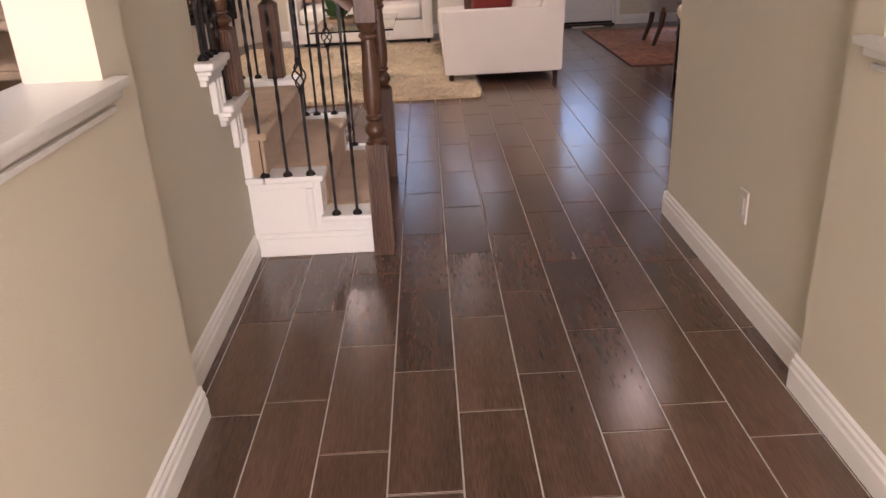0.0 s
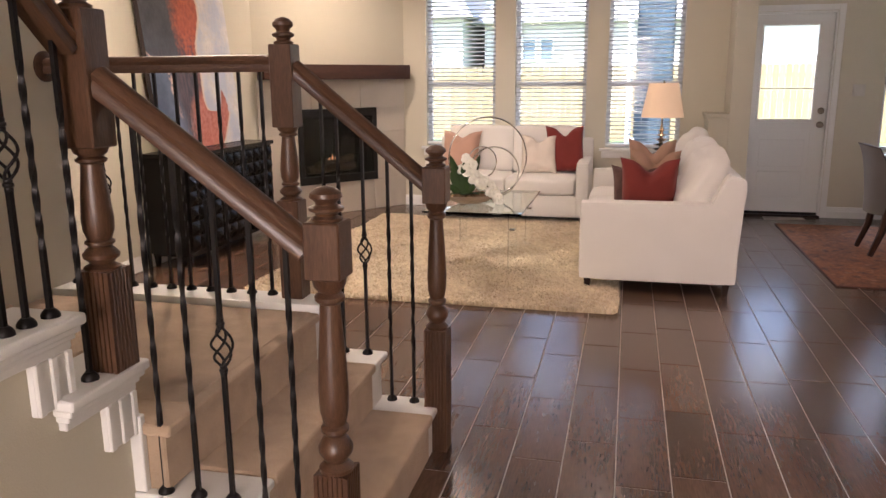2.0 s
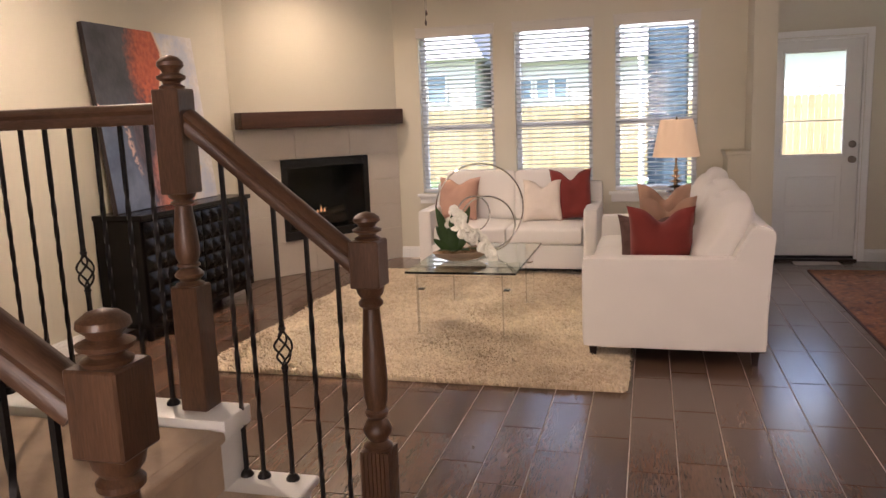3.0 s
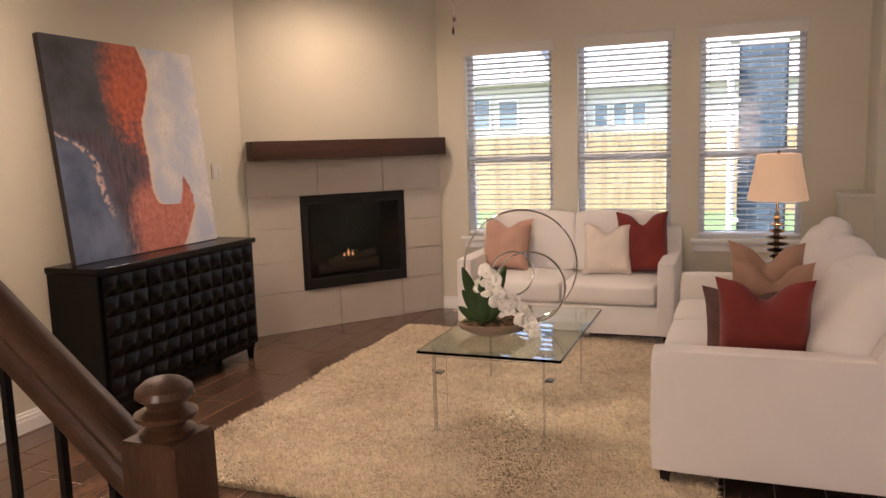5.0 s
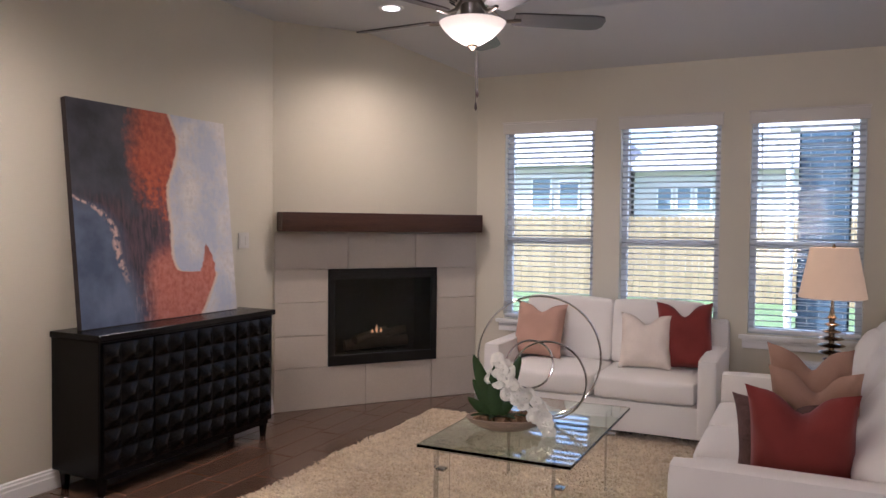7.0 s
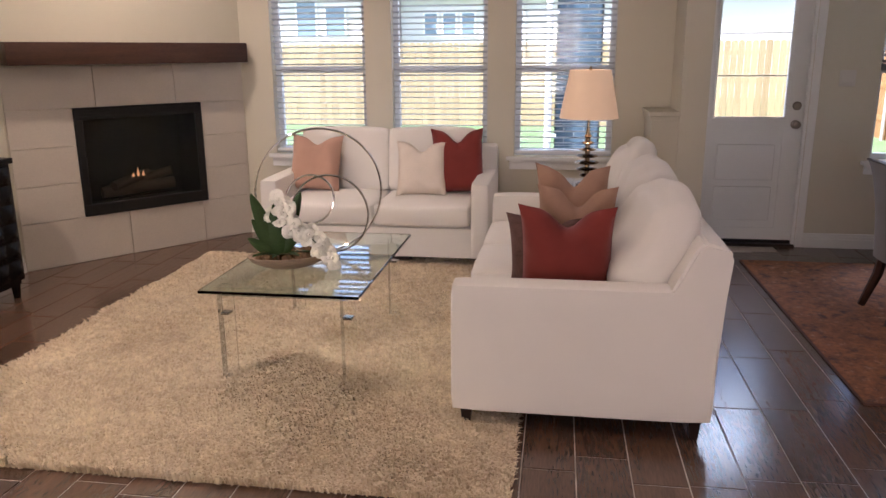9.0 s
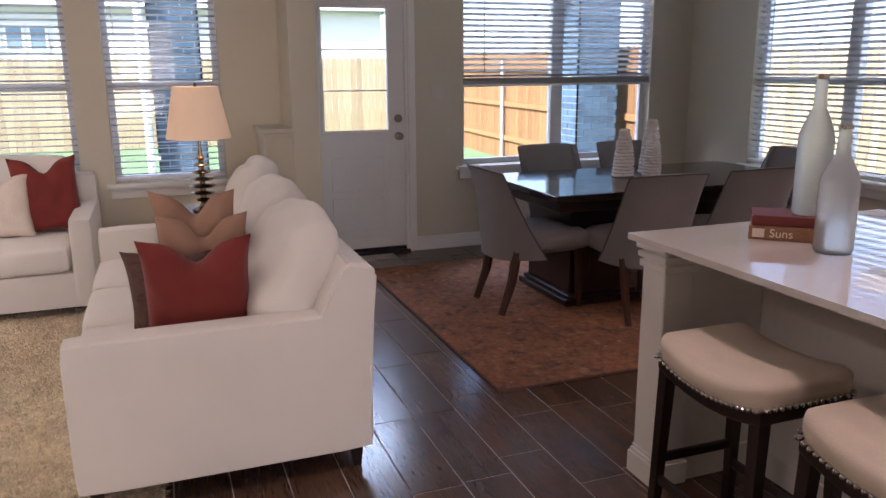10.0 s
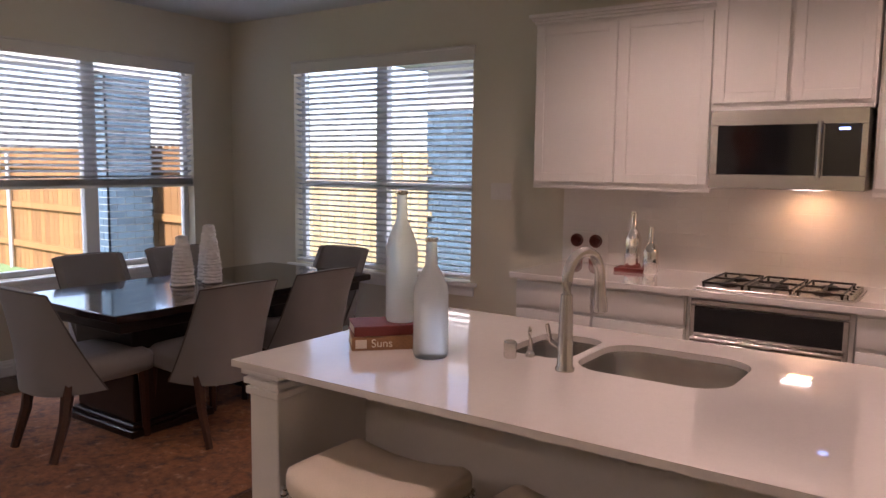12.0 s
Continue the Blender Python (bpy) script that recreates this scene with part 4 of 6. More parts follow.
    # near black above, slate below, plum between the vein and the red
    high = math2("ADD", z, math2("MULTIPLY", big, 0.7))
    plum = mixc(step(streak.outputs[0], 0.40, 0.62), (0.035, 0.026, 0.034), (0.11, 0.060, 0.066))
    plum = mixc(math2("MULTIPLY", step(z, 0.34, 0.05), step(streak.outputs[0], 0.52, 0.66)), plum, (0.40, 0.28, 0.26))
    black = mixc(step(nz.outputs[0], 0.35, 0.65), (0.020, 0.020, 0.025), (0.060, 0.062, 0.075))
    slate = mixc(step(nz.outputs[0], 0.36, 0.64), (0.060, 0.082, 0.135), (0.14, 0.17, 0.245))
    past_vein = step(math2("SUBTRACT", y, vein_e), -0.04, 0.10)
    ground = mixc(step(high, 0.66, 0.86), mixc(past_vein, slate, plum), black)
    # orange that dries out to brown half way down and turns salmon at the foot
    red = mixc(step(fine.outputs[0], 0.35, 0.65), (0.36, 0.060, 0.022), (0.52, 0.110, 0.040))
    red = mixc(math2("MULTIPLY", step(math2("ADD", z, math2("MULTIPLY", small, 0.9)), 0.85, 0.62), step(z, 0.36, 0.50)), red, (0.16, 0.060, 0.060))
    red = mixc(math2("MULTIPLY", step(z, 0.50, 0.36), step(fine.outputs[0], 0.15, 0.75)), red, (0.56, 0.215, 0.145))
    white = mixc(step(math2("ADD", nz.outputs[0], math2("MULTIPLY", small, 0.5)), 0.40, 0.64), mixc(step(fine.outputs[0], 0.35, 0.65), (0.58, 0.55, 0.53), (0.74, 0.70, 0.66)), (0.47, 0.50, 0.58))
    col = mixc(step(math2("SUBTRACT", loose, left_e), -0.06, 0.06), ground, red)
    past = math2("SUBTRACT", y, right_e)
    # the horn that curls up at the right of the pale bay
    horn = math2("ABSOLUTE", math2("SUBTRACT", y, border([(0.20, 1.0), (0.29, 1.02), (0.36, 1.03), (0.45, 1.02), (0.60, 1.0), (1.3, 1.0)])), 0.0)
    wide = border([(0.0, 0.02), (0.20, 0.06), (0.29, 0.065), (0.36, 0.046), (0.44, 0.020), (0.475, 0.0), (1.3, 0.0)])
    inhorn = math2("MULTIPLY", step(math2("SUBTRACT", wide, horn), -0.006, 0.006), math2("MULTIPLY", step(z, 0.24, 0.25), step(z, 0.475, 0.465)))
    col = mixc(step(past, -0.014, 0.004), col, (0.70, 0.55, 0.42))
    col = mixc(step(past, 0.006, 0.035), col, white)
    col = mixc(inhorn, col, red)
    # pale broken vein through the slate
    off = math2("ABSOLUTE", math2("SUBTRACT", y, vein_e), 0.0)
    veinf = math2("MULTIPLY", step(off, 0.034, 0.010), step(z, 0.22, 0.34))
    col = mixc(math2("MULTIPLY", veinf, step(fine.outputs[0], 0.42, 0.56)), col, (0.60, 0.40, 0.33))
    L.new(col, b.inputs["Base Color"])
    bp = N.new("ShaderNodeBump")
    bp.inputs["Strength"].default_value, bp.inputs["Distance"].default_value = 0.5, 0.006
    L.new(fine.outputs[0], bp.inputs["Height"])
    L.new(bp.outputs[0], b.inputs["Normal"])
    return m


pt = thing("painting", pose(-2.83, 6.615, CH, 0, -5.6, 0), "large abstract canvas in slate, orange and white, leaning on the wall", "painting")
part("canvas", boxes((0.0, 0.003, 0.0, 1.275, 0.004, 1.315)), painting_mat(), pt)
part("stretcher", boxes((-0.04, -0.0005, 0.0, 1.275, 0.0, 1.315), bev=0.003), mat("dark_canvas_edge", (0.03, 0.022, 0.02), 0.8), pt, "dark painted canvas edge")


# sofas
def sofa(m, L, D, seats, arm=0.13, arm_h=0.625, back_h=0.86, cush_h=0.97, label="", lean=0.07, soft=True):
    """Local x along the front from 0 to L, local y from the front 0 to the back D."""
    s = thing("sofa", m, label, "sofa", "living room sofas")
    part("base", boxes((0.02, L - 0.02, 0.015, D - 0.02, 0.085, 0.30), bev=0.012, seg=2), LINEN, s)
    for x0 in (0.0, L - arm):
        bm = soft_box(arm, D, arm_h - 0.085, 0.022, 0.004, 8)
        part("arm", bm, LINEN, s, m=pose(x0 + arm / 2, D / 2, (arm_h + 0.085) / 2))
        part("arm_seam", tube([(x0 + 0.012 if x0 == 0 else L - 0.012, 0.015, arm_h - 0.013), (x0 + 0.012 if x0 == 0 else L - 0.012, D - 0.02, arm_h - 0.013)], 0.004, 6), LINEN, s)
    rake = [(D - 0.22, 0.30), (D, 0.30), (D + 0.015, 0.60), (D + 0.03, 0.765), (D + 0.01, 0.795), (D - 0.075, 0.815), (D - 0.10, 0.80), (D - 0.20, 0.60)]
    bk = extrude_profile(rake if soft else [(D - 0.22, 0.30), (D, 0.30), (D + 0.015, 0.60), (D + 0.03, back_h - 0.09), (D + 0.01, back_h - 0.06), (D - 0.12, back_h + 0.015), (D - 0.16, back_h)], L - 0.008)
    bmesh.ops.bevel(bk, geom=bk.edges[:], offset=0.012, segments=2, affect="EDGES")
    part("backrest", bk, LINEN, s, m=pose(0.004, 0, 0))
    w = (L - 2 * arm - 0.01) / seats
    for k in range(seats):
        cx = arm + 0.005 + w * (k + 0.5)
        part("seat_cushion", soft_box(w - 0.006, D - 0.20, 0.165, 0.035, 0.022, 10, k * 3.1 + L, 0.003), LINEN, s, m=pose(cx, (D - 0.20) / 2 - 0.004, 0.385))
        if soft:
            part("back_cushion", soft_box(w + 0.03, 0.20, cush_h - 0.45 - 0.025 * k, 0.085, 0.045, 16, k * 7.7 + L, 0.026), LINEN, s, m=pose(cx, D - 0.245, (cush_h + 0.45 - 0.025 * k) / 2 + 0.005, -20 - 3 * k, 0, 2 * k))
        else:
            part("back_cushion", soft_box(w - 0.002, 0.17, cush_h - 0.46, 0.03, 0.016, 12, k * 7.7 + L, 0.004), LINEN, s, m=pose(cx, D - 0.24, (cush_h + 0.46) / 2, -9, 0, 0))
    for fx in (0.06, L - 0.06):
        for fy in (0.06, D - 0.06):
            part("leg", lathe([(0.022, 0.0), (0.034, 0.088)], 4), LEGW, s, "tapered dark wooden leg", m=pose(fx, fy, 0, 0, 0, 45))
    return s


sofa(pose(0.345, 8.66, 0, 0, 0, -90), 2.08, 1.03, 3, lean=0.0, cush_h=0.985, label="white upholstered sofa with loose back cushions, seen from its end")
sofa(pose(-1.375, 8.93, 0), 1.66, 0.90, 2, soft=False, back_h=0.81, cush_h=0.94, lean=0.0, label="white upholstered loveseat below the windows")

PINK = mat("blush_pillow", (0.47, 0.285, 0.21), 0.9, vary=0.1, scale=5, fine=500, bump=0.1, sheen=0.1)
RED = mat("rust_red_velvet", (0.19, 0.026, 0.019), 0.85, vary=0.2, scale=5, fine=400, bump=0.06, sheen=0.08)
CREAM = mat("cream_textured_pillow", (0.72, 0.64, 0.55), 0.9, vary=0.06, fine=120, bump=0.3)
TAN = mat("tan_woven_pillow", (0.37, 0.225, 0.155), 0.9, vary=0.12, fine=300, bump=0.15)
BROWN = mat("brown_striped_pillow", (0.15, 0.085, 0.07), 0.9, vary=0.4, scale=60, fine=300, bump=0.1, stretch=(0.2, 3, 0.2), dark=(0.06, 0.03, 0.025))


def pillow(m, w, h, t, material, label, chop=0.07, seed=1.0, trim=None):
    """Stands on its lower edge: local x across, y through, z up. The top is dented by hand."""
    n = 16
    bm = nb()
    sides = []
    for sg in (-1, 1):
        g = []
        for i in range(n + 1):
            row = []
            for j in range(n + 1):
                u, v2 = i / n * 2 - 1, j / n * 2 - 1
                k = max(0.0, (1 - u ** 4) * (1 - v2 ** 4)) ** 0.6
                pin = 1 - 0.09 * (1 - abs(v2) ** 3) * abs(u) ** 2
                piny = 1 - 0.09 * (1 - abs(u) ** 3) * abs(v2) ** 2
                x, z = u * w / 2 * pin, (v2 * piny * 0.5 + 0.5) * h
                dent = chop * math.exp(-(u / 0.33) ** 2) * max(0, v2) ** 1.5
                z -= dent
                y = sg * t / 2 * k * (1 - 0.45 * math.exp(-(u / 0.3) ** 2) * max(0, v2)) + 0.016 * noise.noise((u * 3 + seed, v2 * 3, sg))
                row.append((x, y, z))
            g.append(row)
        sides.append(g)
    idx = {}
    for s, g in enumerate(sides):
        for i in range(n + 1):
            for j in range(n + 1):
                rim = i in (0, n) or j in (0, n)
                if rim and s == 1:
                    idx[s, i, j] = idx[0, i, j]
                else:
                    x, y, z = g[i][j]
                    idx[s, i, j] = bm.verts.new((x, 0 if rim else y, z))
    for s in (0, 1):
        for i in range(n):
            for j in range(n):
                bm.faces.new((idx[s, i, j], idx[s, i + 1, j], idx[s, i + 1, j + 1], idx[s, i, j + 1]))
    ob = link("throw_pillow", bm, material, 60)
    ob.matrix_world = m
    tagged(ob, label, "pillow", "throw pillows")
    if trim:
        pts = [Vector((-w / 2 + w * k / 40, -t * 0.47 * math.sin(math.pi * k / 40) ** 0.5 - 0.004, h * 0.62 + 0.01 * math.sin(k * 1.9))) for k in range(2, 39)]
        part("woven_trim", tube(pts, 0.006, 5), trim, ob, "pale braided trim")
    return ob


SEAT = 0.478
pillow(pose(-1.10, 9.33, SEAT, -16, 0, -10), 0.44, 0.44, 0.16, PINK, "blush pink velvet throw pillow on the loveseat", 0.06, 1)
pillow(pose(-0.24, 9.22, SEAT, -20, 0, 5), 0.38, 0.42, 0.14, CREAM, "cream textured throw pillow on the loveseat", 0.07, 2)
pillow(pose(0.03, 9.33, SEAT, -17, 0, 14), 0.40, 0.50, 0.15, RED, "rust red velvet throw pillow on the loveseat", 0.09, 3)
pillow(pose(0.80, 6.93, SEAT, -15, 0, 176), 0.40, 0.44, 0.16, RED, "rust red velvet throw pillow against the sofa arm", 0.10, 4)
pillow(pose(0.725, 7.07, SEAT, -14, 0, 168), 0.36, 0.36, 0.13, BROWN, "brown striped throw pillow on the sofa", 0.09, 5)
pillow(pose(0.85, 7.27, SEAT, -13, 0, 174), 0.36, 0.46, 0.17, TAN, "tan woven throw pillow with braided trim on the sofa", 0.10, 6, CREAM)
pillow(pose(0.84, 7.52, SEAT, -12, 0, 168), 0.36, 0.52, 0.16, TAN, "tan woven throw pillow at the back of the row", 0.10, 7)

# glass coffee table
ct = thing("coffee_table", pose(-0.455, 7.40, 0.03), "glass coffee table on clear acrylic legs, standing on the shag rug", "coffee table")
part("glass_top", boxes((-0.37, 0.37, -0.60, 0.60, 0.437, 0.452), bev=0.003), CLEAR, ct, "clear glass top with a green edge").visible_shadow = False
part("cross_bar", boxes((-0.30, 0.30, -0.52, -0.505, 0.405, 0.43), bev=0.003), ACRYL, ct)
part("cross_bar", boxes((-0.30, 0.30, 0.505, 0.52, 0.405, 0.43), bev=0.003), ACRYL, ct)
for sx in (-1, 1):
    for sy in (-1, 1):
        part("leg", boxes((sx * 0.29 - 0.03, sx * 0.29 + 0.03, sy * 0.49 - 0.03, sy * 0.49 + 0.03, 0.0, 0.436), bev=0.004), ACRYL, ct, "clear acrylic leg")
        # silver plate added inside each leg to give the acrylic its glint
        part("leg_bolt", boxes((sx * 0.29 - 0.022, sx * 0.29 + 0.022, sy * 0.49 - 0.022, sy * 0.49 + 0.022, 0.31, 0.322), bev=0.003), SILVER, ct, "small silver plate added for the glint in the leg")
TT = 0.483
ring = thing("ring_sculpture", pose(-0.45, 7.46, TT, 0, 0, 22), "thin silver sculpture of nested open rings on the coffee table", "sculpture")
part("base_plate", boxes((-0.09, 0.09, -0.05, 0.05, 0.0, 0.012), bev=0.003), SILVER, ring)
for r, cx, cz, tl in ((0.318, 0.0, 0.338, 0), (0.125, -0.05, 0.30, 12), (0.20, 0.05, 0.222, -20)):
    part("ring", tube([(cx + r * math.cos(2 * math.pi * i / 64), 0, cz + r * math.sin(2 * math.pi * i / 64)) for i in range(64)], 0.0055, 8, closed=True), SILVER, ring, m=pose(0, 0, 0, 0, 0, tl))

# orchid
LEAF = mat("orchid_leaf", (0.028, 0.062, 0.013), 0.5, vary=0.3, scale=8, bump=0.02)
PETAL = mat("white_petal", (0.82, 0.80, 0.70), 0.6, vary=0.06, scale=20, bump=0.02)
BOWLW = mat("weathered_wood_bowl", (0.30, 0.215, 0.14), 0.55, vary=0.3, scale=14, fine=90, bump=0.06, stretch=(0.6, 4, 4))
MOSS = mat("dried_moss", (0.20, 0.12, 0.06), 0.95, vary=0.5, scale=30, bump=0.4)
orc = thing("orchid_arrangement", pose(-0.545, 7.23, TT, 0, 0, 22), "white orchids with dark leaves in a long brown bowl", "plant")
bw = lathe([(0.10, 0.0), (0.15, 0.015), (0.21, 0.045), (0.235, 0.075), (0.228, 0.078), (0.20, 0.055), (0.12, 0.03), (0.001, 0.025)], 32)
bmesh.ops.scale(bw, vec=(0.86, 0.50, 0.85), verts=bw.verts)
part("bowl", bw, BOWLW, orc)
ms = nb()
rg = random.Random(8)
for i in range(60):
    a, q = rg.random() * 6.28, rg.random() ** 0.5
    merge(ms, soft_box(0.045, 0.04, 0.03, 0.014, 0, 2, i, 0.006), pose(0.15 * q * math.cos(a), 0.08 * q * math.sin(a), 0.048 + 0.02 * rg.random(), rg.random() * 60, rg.random() * 60, rg.random() * 360))
part("moss", ms, MOSS, orc)


def strap_leaf(l, w, lean, droop):
    bm = nb()
    n = 10
    A = []
    for i in range(n + 1):
        t = i / n
        x = l * math.sin(lean) * t + droop * t * t * 0.12
        z = l * math.cos(lean) * t - droop * t * t * 0.10
        ww = w * math.sin(math.pi * min(1, 0.12 + 0.88 * t)) ** 0.7 + 0.002
        A.append([bm.verts.new((x - 0.006 * abs(s), s * ww, z + 0.008 * abs(s))) for s in (-1, -0.5, 0, 0.5, 1)])
    for p, q in zip(A, A[1:]):
        for j in range(4):
            bm.faces.new((p[j], p[j + 1], q[j + 1], q[j]))
    return bm


# broad leaves that stand up and fan out along the bowl, and short ones round their foot
for tilt, l, w, y in ((-19, 0.36, 0.034, 0.0), (20, 0.36, 0.032, 0.01), (-2, 0.29, 0.036, -0.02), (-50, 0.19, 0.024, -0.01), (34, 0.22, 0.026, -0.015), (-30, 0.24, 0.028, 0.03), (8, 0.30, 0.030, 0.03)):
    part("leaf", strap_leaf(l, w, 0.05, 0.12), LEAF, orc, m=pose(-0.05, y, 0.045, 0, tilt, 0) @ Matrix.Rotation(radians(-90), 4, "Z"), smooth=60)
for az in (215, 255, 300, 330, 70, 130):
    part("leaf", strap_leaf(0.14, 0.020, 1.0, 0.4), LEAF, orc, m=pose(-0.04, 0, 0.05, 0, 0, az), smooth=60)


def blossom():
    bm = nb()
    for k, (az, l, w) in enumerate(((90, 0.030, 0.020), (18, 0.034, 0.026), (162, 0.034, 0.026), (234, 0.028, 0.017), (306, 0.028, 0.017))):
        t = nb()
        rows = []
        for i in range(6):
            q = i / 5
            rows.append([t.verts.new((l * q, s * w * math.sin(math.pi * (0.1 + 0.85 * q)) ** 0.8, 0.006 * math.sin(3 * q) - 0.004 * s * s)) for s in (-1, 0, 1)])
        for p, q in zip(rows, rows[1:]):
            for j in range(2):
                t.faces.new((p[j], p[j + 1], q[j + 1], q[j]))
        merge(bm, t, pose(0, 0, 0, 0, 0, az))
    merge(bm, soft_box(0.012, 0.014, 0.014, 0.005, 0, 2), pose(0, 0, 0.006))
    return bm


stems = []
for pts in (((-0.04, 0, 0.05), (-0.07, -0.01, 0.24), (-0.03, -0.03, 0.34), (0.03, -0.06, 0.20)), ((0.0, 0, 0.05), (0.03, -0.03, 0.20), (0.11, -0.06, 0.15), (0.22, -0.10, 0.02))):
    part("stem", tube([Vector(p) for p in pts], 0.003, 6), LEAF, orc)
    stems.append(pts)
pb = None
for s, pts in enumerate(stems):
    P = [Vector(p) for p in pts]
    for i in range(38):
        t = 0.9 + 2.1 * i / 37
        k = min(2, int(t))
        c = P[k].lerp(P[k + 1], t - k) + Vector((rg.uniform(-0.028, 0.028), rg.uniform(-0.04, 0.02), rg.uniform(-0.03, 0.03)))
        mm = pose(*c, rg.uniform(50, 120), rg.uniform(-30, 30), rg.uniform(-50, 50))
        if pb is None:
            pb = part("blossom", blossom(), PETAL, orc, m=mm, smooth=60)
        else:
            again(pb, mm)

# end table and lamp
et = thing("end_table", pose(0.95, 9.17, 0), "small mirrored end table between the sofa and the window", "side table")
part("top", boxes((-0.27, 0.27, -0.27, 0.27, 0.585, 0.60), bev=0.003), SILVER, et)
part("frame", boxes((-0.25, -0.23, -0.25, 0.25, 0.0, 0.585), (0.23, 0.25, -0.25, 0.25, 0.0, 0.585), (-0.23, 0.23, -0.25, -0.23, 0.10, 0.12), (-0.23, 0.23, 0.23, 0.25, 0.10, 0.12)), SILVER, et)
tl = thing("table_lamp", pose(0.95, 9.12, 0.60), "table lamp with a stacked bronze disc base and a linen shade", "lamp")
prof = [(0.075, 0.0), (0.075, 0.012), (0.03, 0.03), (0.02, 0.05)]
for k, r in enumerate((0.05, 0.075, 0.085, 0.075, 0.06, 0.045, 0.03)):
    z = 0.07 + k * 0.045
    prof += [(0.018, z - 0.012), (r * 0.8, z - 0.008), (r, z), (r * 0.8, z + 0.008), (0.018, z + 0.014)]
prof += [(0.010, 0.40), (0.010, 0.50)]
part("base", lathe(prof, 28), BRONZE, tl)
sh = nb()
n = 36
ra, rb, za, zb = 0.200, 0.138, 0.465, 0.785
for off, flip in ((0.0, False), (-0.003, True)):
    A = [sh.verts.new(((ra + off) * math.cos(2 * math.pi * i / n), (ra + off) * math.sin(2 * math.pi * i / n), za)) for i in range(n)]
    B = [sh.verts.new(((rb + off) * math.cos(2 * math.pi * i / n), (rb + off) * math.sin(2 * math.pi * i / n), zb)) for i in range(n)]
    for i in range(n):
        sh.faces.new((A[i], A[(i + 1) % n], B[(i + 1) % n], B[i]))
part("shade", sh, SHADE, tl, "tapered linen shade, lit")
part("shade_spider", tube([(-0.135, 0, 0.775), (0.135, 0, 0.775)], 0.003, 6), BRONZE, tl)
part("finial", lathe([(0.004, 0.775), (0.012, 0.79), (0.004, 0.81)], 12), BRONZE, tl)
lamp("table_lamp_bulb", "POINT", pose(0.95, 9.12, 1.22), 0.561, WARM, radius=0.04)


# wall plates
def plate(m, w, h, rockers, label):
    e = thing("switch_plate" if rockers else "outlet_plate", m, label, "switch" if rockers else "outlet")
    part("cover", boxes((-w / 2, w / 2, -0.008, -0.0005, -h / 2, h / 2), bev=0.003, seg=2), VALANCE, e)
    for k in range(max(1, rockers)):
        cx = 0 if rockers < 2 else (-w / 4 + k * w / 2)
        part("rocker" if rockers else "socket", boxes((cx - 0.016, cx + 0.016, -0.011, -0.0075, -0.033, 0.033), bev=0.002), VALANCE, e)


plate(pose(WX, 8.155, 1.372, 0, 0, 90), 0.115, 0.118, 2, "white double light switch on the wall by the fireplace")
plate(pose(1.318, 2.42, 0.36, 0, 0, -90), 0.075, 0.118, 0, "white wall outlet above the baseboard")
plate(pose(1.318, 3.16, 1.16, 0, 0, -90), 0.075, 0.118, 1, "white light switch at the end of the hall wall")
th = thing("thermostat", pose(1.318, 3.16, 1.36, 0, 0, -90), "small beige wall thermostat above the light switch", "thermostat")
part("case", boxes((-0.055, 0.055, -0.022, -0.0005, -0.075, 0.075), bev=0.004), CREAM, th)
part("display", boxes((-0.038, 0.038, -0.0245, -0.0215, -0.02, 0.055), bev=0.001), TAN, th)
plate(pose(EX, 7.08, 1.365, 0, 0, -90), 0.165, 0.118, 2, "white double light switch beside the side window")
plate(pose(2.86, NY, 1.30, 0, 0, 0), 0.115, 0.118, 2, "white double light switch beside the patio door")

# sills of the entry openings
for x0, x1, y0, y1, lab in ((-0.72, -0.478, 0.50, 1.68, "white moulded sill of the entry opening"), (1.226, 1.45, 0.85, 1.72, "white moulded sill of the opposite opening")):
    s = -1 if x0 < 0 else 1
    e = thing("opening_sill", pose(0, 0, 0), lab, "sill")
    e["kind"] = "structure"
    part("cap", boxes((x0, x1, y0, y1, 1.036, 1.058), bev=0.006, seg=2), TRIM, e)
    fx = (-0.519, -0.497) if s < 0 else (1.246, 1.267)
    gx = (-0.519, -0.505) if s < 0 else (1.254, 1.267)
    part("moulding", boxes((*fx, y0 + 0.02, y1 - 0.02, 1.012, 1.035), (*gx, y0 + 0.03, y1 - 0.05, 0.985, 0.999), bev=0.004, seg=2), TRIM, e)
# unseen hall light, added as fill for the entry
downlight(0.36, -1.1, 2.74, 4.62)

# ---- dining nook ----
GREY = mat("grey_linen_upholstery", (0.215, 0.202, 0.194), 0.9, vary=0.06, scale=6, fine=600, bump=0.08, sheen=0.25)
PIPING = mat("dark_grey_piping", (0.085, 0.075, 0.07), 0.6, vary=0.2, scale=60, bump=0.1)
DTABLE = mat("espresso_table_top", (0.028, 0.014, 0.010), 0.14, scale=5, fine=60, bump=0.01, coat=0.4, stretch=(0.5, 5, 5), dark=(0.012, 0.006, 0.005))
WALNUT = mat("dark_walnut_leg", (0.075, 0.03, 0.016), 0.35, scale=6, fine=80, bump=0.02, dark=(0.03, 0.012, 0.008))
CERAM = mat("white_ceramic", (0.78, 0.74, 0.70), 0.45, vary=0.05, scale=30, bump=0.15)


